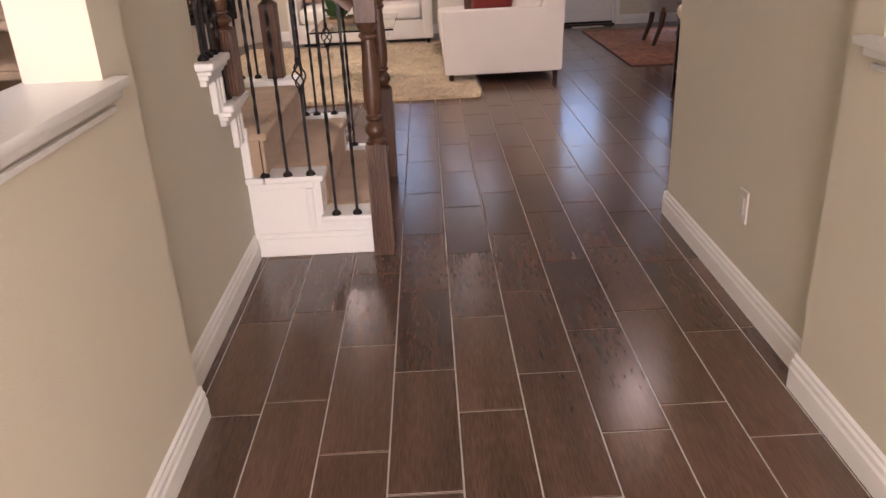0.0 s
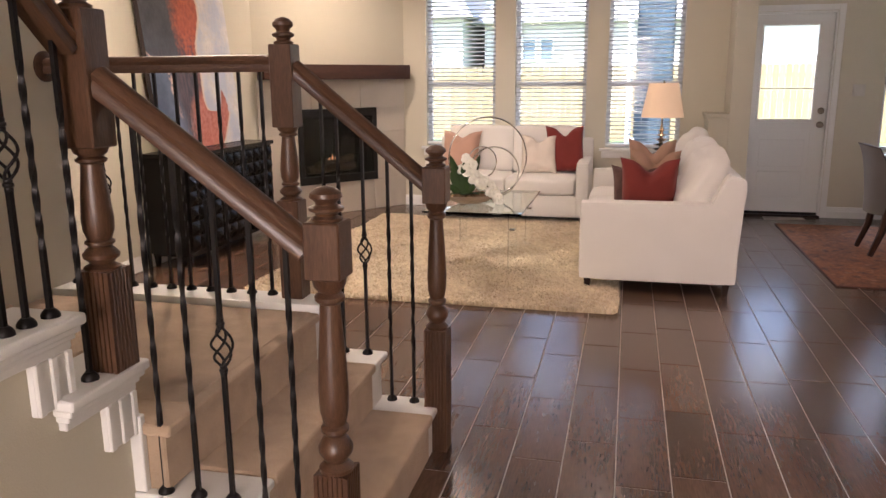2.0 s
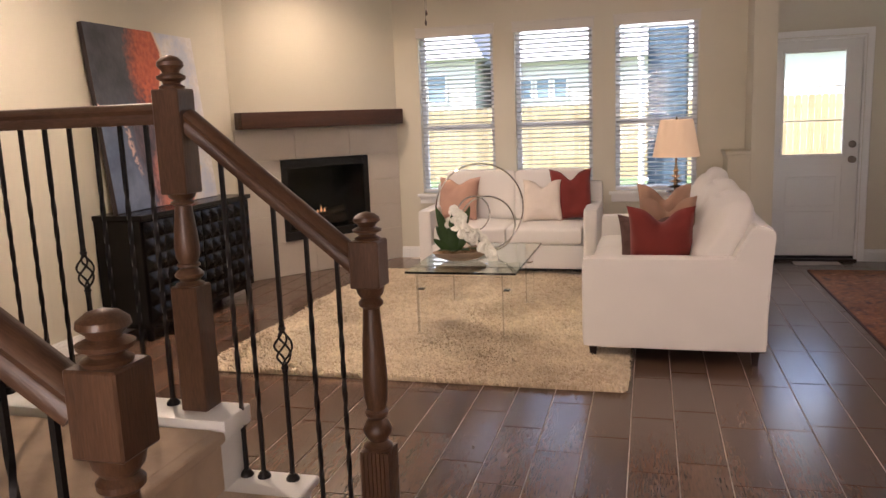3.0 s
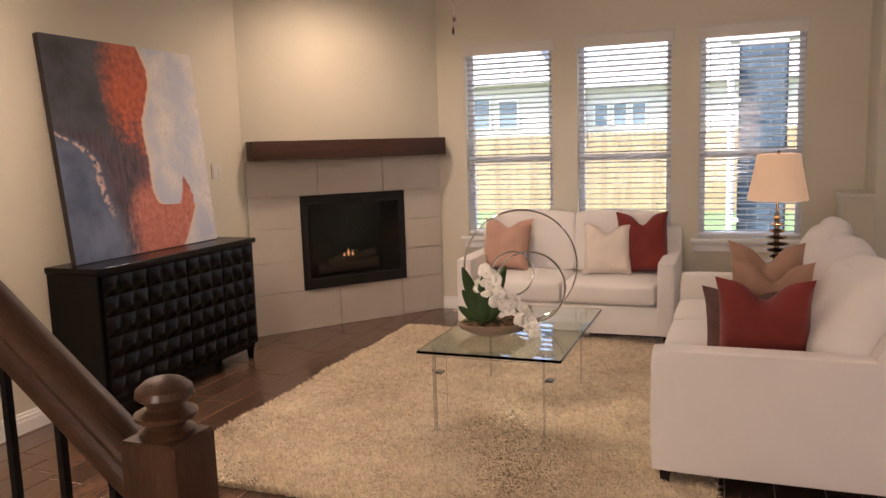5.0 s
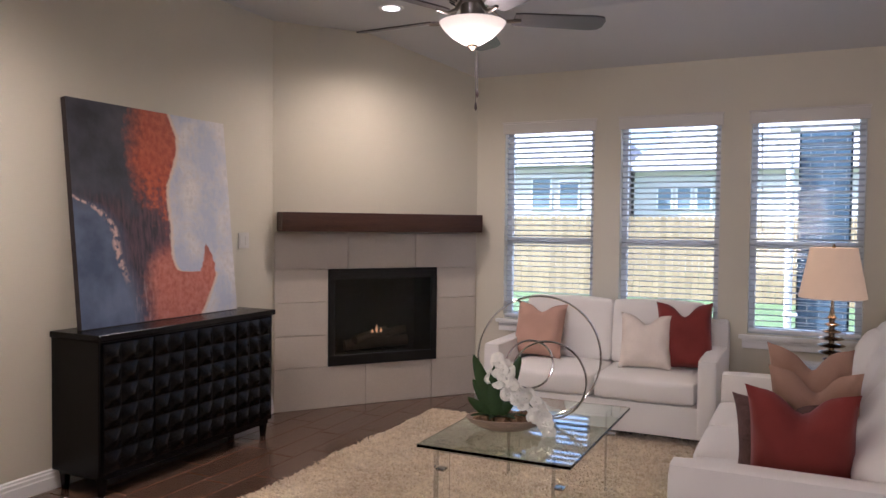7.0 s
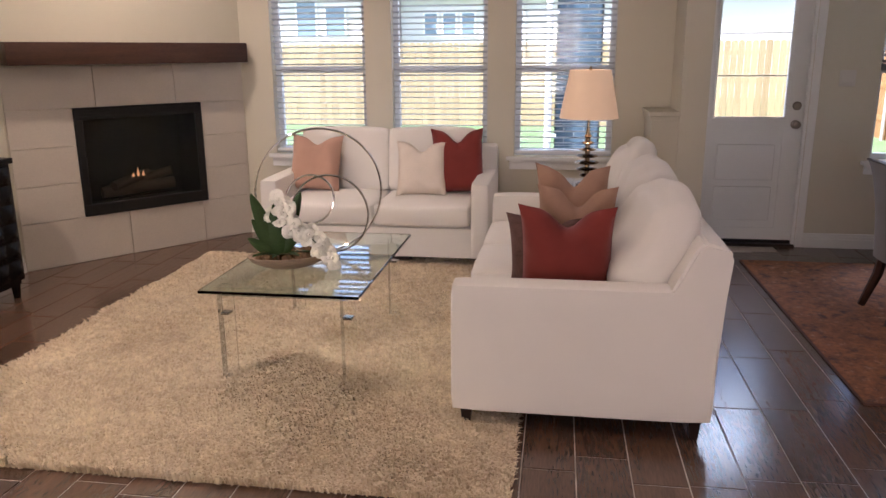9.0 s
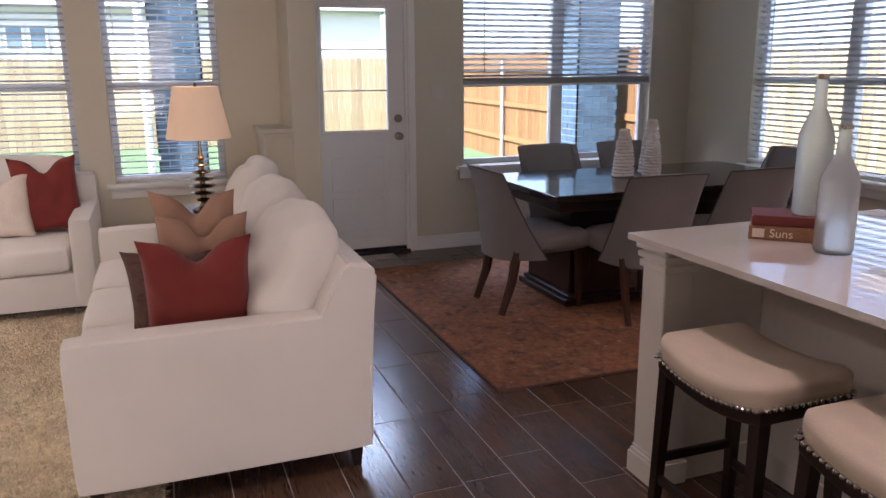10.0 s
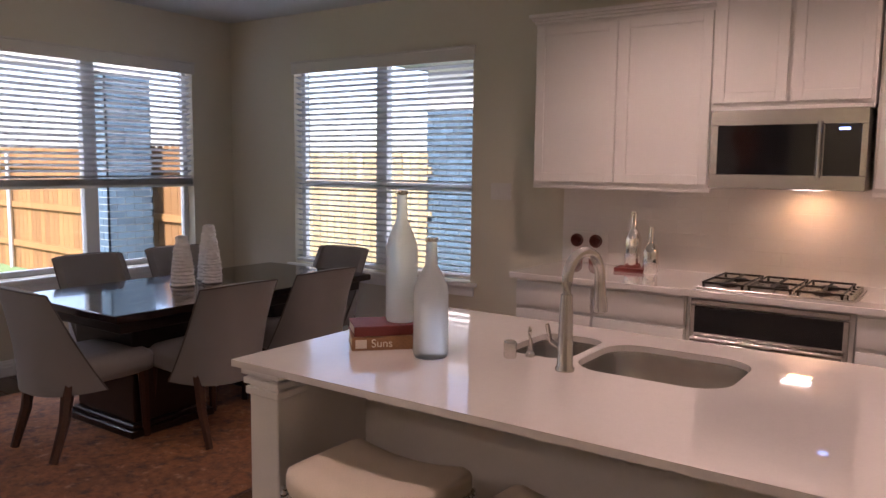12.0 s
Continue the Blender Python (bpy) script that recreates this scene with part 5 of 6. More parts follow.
def rust_rug_mat():
    """A worn pattern: large faded patches, small broken motifs, fine weave."""
    m = mat("rust_persian_rug", (0.40, 0.17, 0.075), 0.95, scale=2.2, fine=22, bump=0.2, bscale=260, dark=(0.14, 0.068, 0.042))
    N, L = m.node_tree.nodes, m.node_tree.links
    b = N["Principled BSDF"]
    ground = b.inputs["Base Color"].links[0].from_socket
    tc = N["Texture Coordinate"]
    out = ground
    for scale, seed, lo, hi, amount, color in ((9.0, 0.0, 0.52, 0.62, 0.75, (0.055, 0.042, 0.045)), (15.0, 3.0, 0.56, 0.64, 0.6, (0.46, 0.27, 0.17)), (40.0, 7.0, 0.50, 0.64, 0.55, (0.07, 0.035, 0.03))):
        nz = N.new("ShaderNodeTexNoise")
        nz.noise_dimensions = "4D"
        nz.inputs["W"].default_value = seed
        nz.inputs["Scale"].default_value, nz.inputs["Detail"].default_value, nz.inputs["Roughness"].default_value = scale, 7, 0.7
        L.new(tc.outputs["Object"], nz.inputs["Vector"])
        mr = N.new("ShaderNodeMapRange")
        mr.inputs[1].default_value, mr.inputs[2].default_value, mr.inputs[4].default_value = lo, hi, amount
        L.new(nz.outputs[0], mr.inputs[0])
        mx = N.new("ShaderNodeMix")
        mx.data_type = "RGBA"
        L.new(mr.outputs[0], mx.inputs[0])
        L.new(out, mx.inputs[6])
        mx.inputs[7].default_value = (*color, 1)
        out = mx.outputs[2]
    L.new(out, b.inputs["Base Color"])
    return m


rug2 = thing("dining_rug", pose(2.11, 7.05, 0), "faded rust-coloured patterned rug under the dining table", "rug")
part("field", boxes((0, 2.85, 0, 2.40, 0.0005, 0.010), bev=0.003), rust_rug_mat(), rug2)
part("border", boxes((0.0, 2.85, -0.012, 0.0, 0.0005, 0.009), (-0.012, 0.0, -0.012, 2.40, 0.0005, 0.009), bev=0.002), BROWN, rug2)
tb = thing("dining_table", pose(2.83, 7.86, 0.011), "long espresso dining table on two block pedestals", "dining table")
part("tabletop", boxes((0, 2.0, 0, 1.05, 0.705, 0.748), bev=0.005), DTABLE, tb)
part("apron", boxes((0.06, 1.94, 0.06, 0.99, 0.635, 0.705), bev=0.004), LEGW, tb)
for x0 in (0.24, 1.28):
    part("pedestal", boxes((x0, x0 + 0.46, 0.24, 0.81, 0.07, 0.635), bev=0.006), LEGW, tb)
    part("plinth", boxes((x0 - 0.05, x0 + 0.51, 0.19, 0.86, 0.0, 0.045), (x0 - 0.025, x0 + 0.485, 0.215, 0.835, 0.045, 0.07), bev=0.006), LEGW, tb)


def dining_chair():
    c = thing("dining_chair", pose(0, 0, 0), "grey upholstered dining chair with a curved back and walnut legs", "chair", "dining chairs")
    # faces +y; the back wraps round the seat's rear
    part("seat", soft_box(0.485, 0.47, 0.13, 0.045, 0.02, 10), GREY, c, m=pose(0, 0.05, 0.435))
    bm = nb()
    n, k = 14, 12
    outer, inner = [], []
    for j in range(k + 1):
        t = j / k
        z = 0.335 + t * 0.54
        ro, ri = [], []
        for i in range(n + 1):
            a = (i / n - 0.5) * 2
            wid = 0.262 - 0.006 * t
            x = wid * math.sin(a * 1.25) / math.sin(1.25)
            fwd = 0.235 * (1 - t) ** 1.5 + 0.055
            y = -0.318 - 0.045 * t ** 2 - 0.022 * t ** 9 + fwd * abs(a) ** 2.8
            top = 0.012 * (1 - a * a)
            ro.append(bm.verts.new((x, y, z + top * t)))
            nx, ny = (math.copysign(abs(a) ** 2, a), 1 - abs(a) ** 2)
            ri.append(bm.verts.new((x - nx * 0.045, y + 0.055 * max(0.25, ny), z + top * t)))
        outer.append(ro)
        inner.append(ri)
    for g, f in ((outer, 0), (inner, 1)):
        for j in range(k):
            for i in range(n):
                q = (g[j][i], g[j][i + 1], g[j + 1][i + 1], g[j + 1][i])
                bm.faces.new(q if f else q[::-1])
    for i in range(n):
        bm.faces.new((outer[k][i], outer[k][i + 1], inner[k][i + 1], inner[k][i]))
        bm.faces.new((inner[0][i], inner[0][i + 1], outer[0][i + 1], outer[0][i]))
    for j in range(k):
        bm.faces.new((outer[j][0], outer[j + 1][0], inner[j + 1][0], inner[j][0]))
        bm.faces.new((inner[j][n], inner[j + 1][n], outer[j + 1][n], outer[j][n]))
    pip = [outer[k][i].co.copy() for i in range(n + 1)]
    sideA = [outer[j][0].co.copy() for j in range(k, -1, -1)]
    sideB = [outer[j][n].co.copy() for j in range(k + 1)]
    bk = part("backrest", bm, GREY, c, smooth=60)
    part("nail_trim", tube(sideA[::-1] + pip[1:-1] + sideB[::-1], 0.0045, 6), PIPING, bk, "dark nailhead trim line")
    for sx in (-1, 1):
        part("leg", tube([(sx * 0.20, 0.22, 0.40), (sx * 0.205, 0.23, 0.0)], 0.02, 6, radii=[0.032, 0.021]), WALNUT, c)
        part("leg", tube([(sx * 0.19, -0.20, 0.40), (sx * 0.193, -0.23, 0.2), (sx * 0.197, -0.30, 0.0)], 0.02, 6, radii=[0.033, 0.028, 0.021]), WALNUT, c)
    return c


ch = dining_chair()
first = True
for x, y, rz in ((2.885, 8.26, -90), (3.40, 7.89, -3), (4.09, 7.90, -2), (3.56, 9.02, 180), (4.26, 9.03, 178), (4.76, 8.36, 90)):
    mm = pose(x, y, 0.0115, 0, 0, rz)
    if first:
        ch.matrix_world = mm
        first = False
    else:
        copy_thing(ch, mm)

for x, y, h, s in ((3.66, 8.44, 0.32, 1.3), (3.93, 8.52, 0.37, 1.35), (3.86, 8.40, 0.28, 1.1)):
    # a bumpy cone of overlapping scales that ends in a blunt tip
    prof = []
    for k in range(15):
        t = k / 14
        rad = 0.056 * s * (1 - 0.55 * t ** 1.6)
        prof += [(rad * 0.93, h * t), (rad * 1.06, h * min(1, t + 0.03))]
    bm = lathe(prof[:-1] + [(0.006, h * 1.01)], 24)
    for v in bm.verts:
        a = math.atan2(v.co.y, v.co.x)
        v.co.xy *= 1 + 0.07 * math.sin(7 * a + v.co.z * 90)
        v.co += noise.noise_vector(v.co * 30) * 0.006
    solid("ceramic_figure", bm, CERAM, "white scaly ceramic cone on the dining table", "ornament", m=pose(x, y, 0.759, 0, 0, 30 * s), smooth=60)

# ---- kitchen ----
CABW = mat("white_cabinet_paint", (0.72, 0.69, 0.655), 0.4, vary=0.02, scale=3, bump=0.01)
QUARTZ = mat("white_quartz", (0.68, 0.64, 0.605), 0.045, vary=0.02, scale=30, bump=0, coat=0.9)
STEEL = mat("stainless_steel", (0.52, 0.50, 0.47), 0.26, metal=1.0, vary=0.05, scale=3, fine=200, bump=0.01, stretch=(1, 1, 12))
SPLASH = mat("white_subway_tile", (0.70, 0.67, 0.63), 0.16, vary=0.03, bump=0.01, per=0.1)
DARKG = mat("black_appliance_glass", (0.008, 0.008, 0.009), 0.06, vary=0.1, bump=0)
STOOLF = mat("cream_stool_leather", (0.68, 0.585, 0.475), 0.5, vary=0.05, fine=200, bump=0.05)
FROSTB = mat("frosted_bottle_glass", (0.80, 0.85, 0.87), 0.6, vary=0.02, scale=5, bump=0.02, trans=0.85, ior=1.12)
BOOKR = mat("dark_red_book_cloth", (0.16, 0.03, 0.025), 0.5, vary=0.1)
BOOKB = mat("brown_patterned_book_spine", (0.26, 0.13, 0.06), 0.5, vary=0.2, scale=30)
PAGES = mat("book_pages", (0.72, 0.66, 0.54), 0.9, vary=0.05, stretch=(1, 1, 60))

TOPZ = 0.915
IX0, IX1, IY0, IY1 = 2.23, 3.42, 3.75, 6.25
isl = thing("kitchen_island", pose(0, 0, 0), "white kitchen island with a square corner post and panelled end", "kitchen island")
part("body", boxes((2.72, 3.36, IY0 + 0.05, 6.16, 0.0, 0.62)), CABW, isl)
part("back_panel", boxes((2.72, 2.79, IY0 + 0.05, 6.16, 0.62, 0.892)), CABW, isl)
part("front_panel", boxes((3.27, 3.36, IY0 + 0.05, 6.16, 0.62, 0.892)), CABW, isl)
part("sink_cheek", boxes((2.79, 3.27, 5.66, 6.16, 0.62, 0.892)), CABW, isl)
part("sink_cheek", boxes((2.79, 3.27, IY0 + 0.05, 4.82, 0.62, 0.892)), CABW, isl)
part("end_panel", boxes((2.30, 2.72, 6.10, 6.20, 0.0, 0.892), bev=0.002), CABW, isl)
part("corner_post", boxes((2.275, 2.395, 6.085, 6.215, 0.0, 0.892), bev=0.004), CABW, isl)
part("post_capital", boxes((2.265, 2.405, 6.075, 6.225, 0.80, 0.825), (2.260, 2.410, 6.070, 6.230, 0.835, 0.855), (2.255, 2.415, 6.065, 6.235, 0.866, 0.892), bev=0.003), CABW, isl)
part("post_base", boxes((2.260, 2.410, 6.070, 6.230, 0.0, 0.085), (2.266, 2.404, 6.076, 6.224, 0.085, 0.10), (2.271, 2.399, 6.081, 6.219, 0.105, 0.116), bev=0.003), CABW, isl)
part("base_moulding", boxes((2.41, 2.72, 6.085, 6.099, 0.0, 0.10), (2.706, 2.7195, IY0 + 0.05, 6.085, 0.0, 0.10), (2.410, 3.36, 6.201, 6.215, 0.0, 0.10), bev=0.003), CABW, isl)
# the worktop is built round the two bowls of the sink
BW = [(2.875, 3.235, 5.385, 5.625), (2.815, 3.235, 4.86, 5.35)]
top = nb()
SX0, SX1, SY0, SY1 = 2.80, 3.25, 4.84, 5.64
for it in ((IX0, SX0, IY0, IY1), (SX1, IX1, IY0, IY1), (SX0, SX1, IY0, SY0), (SX0, SX1, SY1, IY1)):
    box(top, *it, TOPZ - 0.022, TOPZ)
bmesh.ops.remove_doubles(top, verts=top.verts, dist=1e-5)
worktop = solid("island_worktop", top, QUARTZ, "polished pale quartz worktop on the island", "countertop", smooth=0)


def rounded(x0, x1, y0, y1, r, z, n=8):
    pts = []
    for cx, cy, a0 in ((x1 - r, y1 - r, 0), (x0 + r, y1 - r, 90), (x0 + r, y0 + r, 180), (x1 - r, y0 + r, 270)):
        for i in range(n + 1):
            a = radians(a0 + 90 * i / n)
            pts.append((cx + r * math.cos(a), cy + r * math.sin(a), z))
    return pts


# quartz field around the round-cornered bowls
fld = nb()
for (x0, x1, y0, y1), (a0, a1, b0, b1), r in ((BW[0], (SX0, SX1, 5.3675, SY1), 0.07), (BW[1], (SX0, SX1, SY0, 5.3675), 0.12)):
    inn = rounded(x0, x1, y0, y1, r, TOPZ)
    mx, my = (x0 + x1) / 2, (y0 + y1) / 2
    outp = []
    for x, y, z in inn:
        dx, dy = x - mx, y - my
        k = min(((a1 if dx > 0 else a0) - mx) / dx if abs(dx) > 1e-6 else 9e9, ((b1 if dy > 0 else b0) - my) / dy if abs(dy) > 1e-6 else 9e9)
        outp.append((mx + dx * k, my + dy * k, z))
    I = [fld.verts.new(p) for p in inn]
    O = [fld.verts.new(p) for p in outp]
    W2 = [fld.verts.new((p[0], p[1], TOPZ - 0.022)) for p in inn]
    q = len(I)
    for i in range(q):
        fld.faces.new((I[i], O[i], O[(i + 1) % q], I[(i + 1) % q]))
        fld.faces.new((W2[i], I[i], I[(i + 1) % q], W2[(i + 1) % q]))
    for cx, cy in ((a0, b0), (a1, b0), (a1, b1), (a0, b1)):
        near = sorted(range(q), key=lambda i: (outp[i][0] - cx) ** 2 + (outp[i][1] - cy) ** 2)[:2]
        if min((outp[i][0] - cx) ** 2 + (outp[i][1] - cy) ** 2 for i in near) > 1e-8:
            fld.faces.new((O[near[0]], O[near[1]], fld.verts.new((cx, cy, TOPZ))))
part("sink_surround", fld, QUARTZ, worktop, smooth=0)
sink = thing("kitchen_sink", pose(0, 0, 0), "undermounted stainless steel double-bowl sink", "sink")
for (x0, x1, y0, y1), r, dep in ((BW[0], 0.07, 0.17), (BW[1], 0.12, 0.21)):
    bm = nb()
    rings = []
    for g, z in ((0.0, TOPZ - 0.022), (0.004, TOPZ - 0.06), (0.010, TOPZ - dep + 0.03), (0.03, TOPZ - dep)):
        rings.append([bm.verts.new(p) for p in rounded(x0 + g, x1 - g, y0 + g, y1 - g, r, z)])
    for a, b in zip(rings, rings[1:]):
        q = len(a)
        for i in range(q):
            bm.faces.new((a[i], a[(i + 1) % q], b[(i + 1) % q], b[i]))
    bm.faces.new(rings[-1])
    part("bowl", bm, STEEL, sink, smooth=50)
    part("drain", lathe([(0.045, 0.0), (0.045, 0.004), (0.03, 0.002), (0.001, 0.002)], 20), STEEL, sink, m=pose((x0 + x1) / 2, (y0 + y1) / 2, TOPZ - dep + 0.001))
fc = thing("kitchen_faucet", pose(2.765, 5.33, TOPZ), "brushed steel gooseneck pull-down faucet behind the sink", "faucet")
part("column", lathe([(0.030, 0.0), (0.030, 0.008), (0.0245, 0.016), (0.023, 0.12), (0.020, 0.20), (0.0185, 0.24)], 20), STEEL, fc)
neck = [(0, 0, 0.23)] + [(0.085 - 0.085 * math.cos(a), 0, 0.28 + 0.085 * math.sin(a)) for a in [math.pi * i / 14 for i in range(15)]] + [(0.173, 0, 0.255)]
part("neck", tube(neck, 0.0175, 14), STEEL, fc, m=pose(0, 0, 0, 0, 0, -12))
part("spray_head", lathe([(0.022, 0.0), (0.024, 0.02), (0.019, 0.075), (0.0175, 0.10)], 16), STEEL, fc, m=pose(0, 0, 0, 0, 0, -12) @ pose(0.180, 0, 0.165, 0, -6, 0))
part("lever", tube([(0, 0.02, 0.07), (0.0, 0.05, 0.085), (-0.01, 0.06, 0.14)], 0.007, 8), STEEL, fc)
sd = thing("air_switch", pose(2.80, 5.545, TOPZ), "short brushed steel cap beside the faucet", "soap dispenser")
part("cap", lathe([(0.020, 0.0), (0.022, 0.005), (0.022, 0.052), (0.016, 0.058), (0.001, 0.059)], 16), STEEL, sd)
sp2 = thing("soap_dispenser", pose(2.855, 5.50, TOPZ), "slim brushed steel soap dispenser", "soap dispenser")
part("pump", lathe([(0.016, 0.0), (0.016, 0.01), (0.008, 0.02), (0.008, 0.055)], 12), STEEL, sp2)
part("spout", tube([(0, 0, 0.05), (-0.005, 0, 0.085), (0.0, 0.0, 0.10)], 0.007, 8), STEEL, sp2)

# books and frosted bottles
for k, (x, y, z, w, d, h, rz, mt2, lab) in enumerate(((2.692, 5.992, TOPZ + 0.0005, 0.17, 0.24, 0.045, -44, BOOKB, "brown patterned hardback lying on the island"), (2.70, 5.998, TOPZ + 0.047, 0.165, 0.235, 0.034, -41, BOOKR, "dark red hardback stacked on another book"))):
    b = thing("book", pose(x, y, z, 0, 0, rz), lab, "book", "books on the island")
    part("cover", boxes((-d / 2, d / 2, -w / 2, w / 2, 0, 0.003), (-d / 2, d / 2, -w / 2, w / 2, h - 0.003, h), (-d / 2, d / 2, -w / 2, -w / 2 + 0.004, 0.003, h - 0.003), bev=0.001), mt2, b)
    part("pages", boxes((-d / 2 + 0.004, d / 2 - 0.004, -w / 2 + 0.004, w / 2 - 0.005, 0.003, h - 0.003)), PAGES, b)
    if k == 0:
        part("spine_panel", boxes((-d / 2 + 0.012, -d / 2 + 0.05, -w / 2 - 0.0015, -w / 2, 0.008, h - 0.008)), CREAM, b)
        t = bpy.data.curves.new("spine_word", "FONT")
        t.body, t.size, t.extrude, t.align_x, t.align_y = "Suns", 0.040, 0.0004, "LEFT", "CENTER"
        o = new("spine_lettering", t)
        t.materials.append(PAGES)
        o.parent = b
        o.matrix_basis = pose(-0.055, -w / 2 - 0.001, h / 2, 90, 0, 0)


def bottle(m, s, h, mt2, label, shoulder=0.60):
    e = thing("glass_bottle", m, label, "bottle", "glass bottles")
    part("body", lathe([(s * 0.9, 0.0), (s, 0.012), (s * 1.0, h * shoulder * 0.92), (s * 0.93, h * shoulder), (s * 0.62, h * (shoulder + 0.10)), (s * 0.36, h * (shoulder + 0.17)), (s * 0.31, h * 0.95), (s * 0.31, h * 0.965)], 28), mt2, e)
    part("rim", lathe([(s * 0.36, h * 0.965), (s * 0.38, h * 0.975), (s * 0.36, h), (s * 0.25, h)], 20), SILVER if mt2 is FROSTB else mt2, e)


bottle(pose(2.745, 5.958, TOPZ + 0.082), 0.056, 0.46, FROSTB, "tall frosted white glass bottle on the books")
bottle(pose(2.655, 5.765, TOPZ), 0.058, 0.395, FROSTB, "shorter frosted white glass bottle on the island")


# counter stools
def stool():
    e = thing("counter_stool", pose(0, 0, 0), "backless stool with a cream saddle seat, nailheads and dark legs", "stool", "counter stools")
    bm = soft_box(0.46, 0.345, 0.10, 0.04, 0.02, 12)
    for v in bm.verts:
        v.co.z += 0.16 * v.co.x * v.co.x / 0.46 * 2 - 0.012
    part("seat", bm, STOOLF, e, m=pose(0, 0, 0.605))
    bm = soft_box(0.45, 0.33, 0.045, 0.01, 0, 8)
    for v in bm.verts:
        v.co.z += 0.16 * v.co.x * v.co.x / 0.46 * 2 - 0.012
    fr = part("seat_frame", bm, LEGW, e, m=pose(0, 0, 0.545))
    nm = None
    for sy in (-1, 1):
        for i in range(22):
            x = -0.215 + 0.43 * i / 21
            mm = pose(x, sy * 0.1765, 0.026 + 0.16 * x * x / 0.46 * 2 - 0.012, -sy * 90, 0, 0)
            if nm is None:
                nm = part("nailhead", lathe([(0.0085, -0.006), (0.0085, 0.0), (0.006, 0.005), (0.001, 0.007)], 8), SILVER, fr, m=mm)
            else:
                again(nm, mm)
    for sx in (-1, 1):
        for i in range(14):
            y = -0.15 + 0.30 * i / 13
            again(nm, pose(sx * 0.2345, y, 0.026 + 0.025, 0, sx * 90, 0))
    for sx in (-1, 1):
        for sy in (-1, 1):
            part("leg", tube([(sx * 0.20, sy * 0.14, 0.56), (sx * 0.215, sy * 0.155, 0.0)], 0.02, 4, radii=[0.028, 0.020]), LEGW, e)
    for sx in (-1, 1):
        part("stretcher", boxes((sx * 0.21 - 0.01, sx * 0.21 + 0.01, -0.14, 0.14, 0.22, 0.25), bev=0.003), LEGW, e)
    for sy in (-1, 1):
        part("stretcher", boxes((-0.20, 0.20, sy * 0.148 - 0.01, sy * 0.148 + 0.01, 0.15, 0.18), bev=0.003), LEGW, e)
    return e


st = stool()
st.matrix_world = pose(2.30, 5.69, 0, 0, 0, 90)
copy_thing(st, pose(2.285, 5.10, 0, 0, 0, 88))
copy_thing(st, pose(2.285, 4.50, 0, 0, 0, 91))


# wall of cabinets
def shaker(e, x, y0, y1, z0, z1, name="door", handle=None):
    """A framed front that faces -x at x."""
    f = 0.055
    d = part(name, boxes((x - 0.020, x, y0, y0 + f, z0, z1), (x - 0.020, x, y1 - f, y1, z0, z1), (x - 0.020, x, y0 + f, y1 - f, z0, z0 + f), (x - 0.020, x, y0 + f, y1 - f, z1 - f, z1), bev=0.0025), CABW, e)
    part("panel", boxes((x - 0.011, x - 0.001, y0 + f, y1 - f, z0 + f, z1 - f)), CABW, d)


def slab(e, x, y0, y1, z0, z1):
    part("drawer_front", boxes((x - 0.020, x, y0, y1, z0, z1), bev=0.004, seg=2), CABW, e)


def base_unit(y0, y1, label, drawers=True):
    e = thing("base_cabinet", pose(0, 0, 0), label, "cabinet", "kitchen base cabinets")
    part("carcass", boxes((4.64, EX - 0.002, y0, y1, 0.10, 0.878)), CABW, e)
    part("toe_kick", boxes((4.70, EX - 0.002, y0, y1, 0.0, 0.10)), LEGW, e)
    g = 0.006
    slab(e, 4.639, y0 + g, y1 - g, 0.72, 0.865)
    slab(e, 4.639, y0 + g, y1 - g, 0.50, 0.70)
    shaker(e, 4.639, y0 + g, y1 - g, 0.12, 0.485)


base_unit(6.06, 6.55, "white base cabinet with drawers at the counter end")
base_unit(5.53, 6.055, "white base cabinet with drawers beside the oven")
base_unit(4.19, 4.735, "white base cabinet with drawers past the oven")
base_unit(3.60, 4.185, "white base cabinet at the far end of the run")
cnt = solid("kitchen_worktop", boxes((4.60, EX - 0.003, 3.55, 6.585, 0.88, TOPZ), bev=0.003), QUARTZ, "polished pale quartz worktop along the wall", "countertop")
ov = thing("wall_oven", pose(0, 0, 0), "stainless steel oven with a black glass door below the cooktop", "oven")
part("body", boxes((4.645, EX - 0.003, 4.74, 5.525, 0.10, 0.878)), CABW, ov)
part("control_band", boxes((4.628, 4.645, 4.76, 5.505, 0.84, 0.868), bev=0.003), STEEL, ov)
part("oven_door", boxes((4.622, 4.645, 4.76, 5.505, 0.20, 0.836), bev=0.004), STEEL, ov)
part("oven_glass", boxes((4.618, 4.6215, 4.785, 5.48, 0.695, 0.833), (4.618, 4.6215, 4.785, 5.48, 0.24, 0.645), bev=0.001), DARKG, ov)
part("oven_handle", tube([(4.585, 4.78, 0.668), (4.585, 5.485, 0.668)], 0.013, 12), STEEL, ov)
for y in (4.84, 5.425):
    part("handle_post", tube([(4.585, y, 0.668), (4.624, y, 0.668)], 0.008, 8), STEEL, ov)
ck = thing("gas_cooktop", pose(0, 0, TOPZ), "stainless gas cooktop with black cast iron grates", "cooktop")
part("tray", boxes((4.68, 5.19, 4.75, 5.50, 0.0, 0.012), bev=0.004), STEEL, ck)
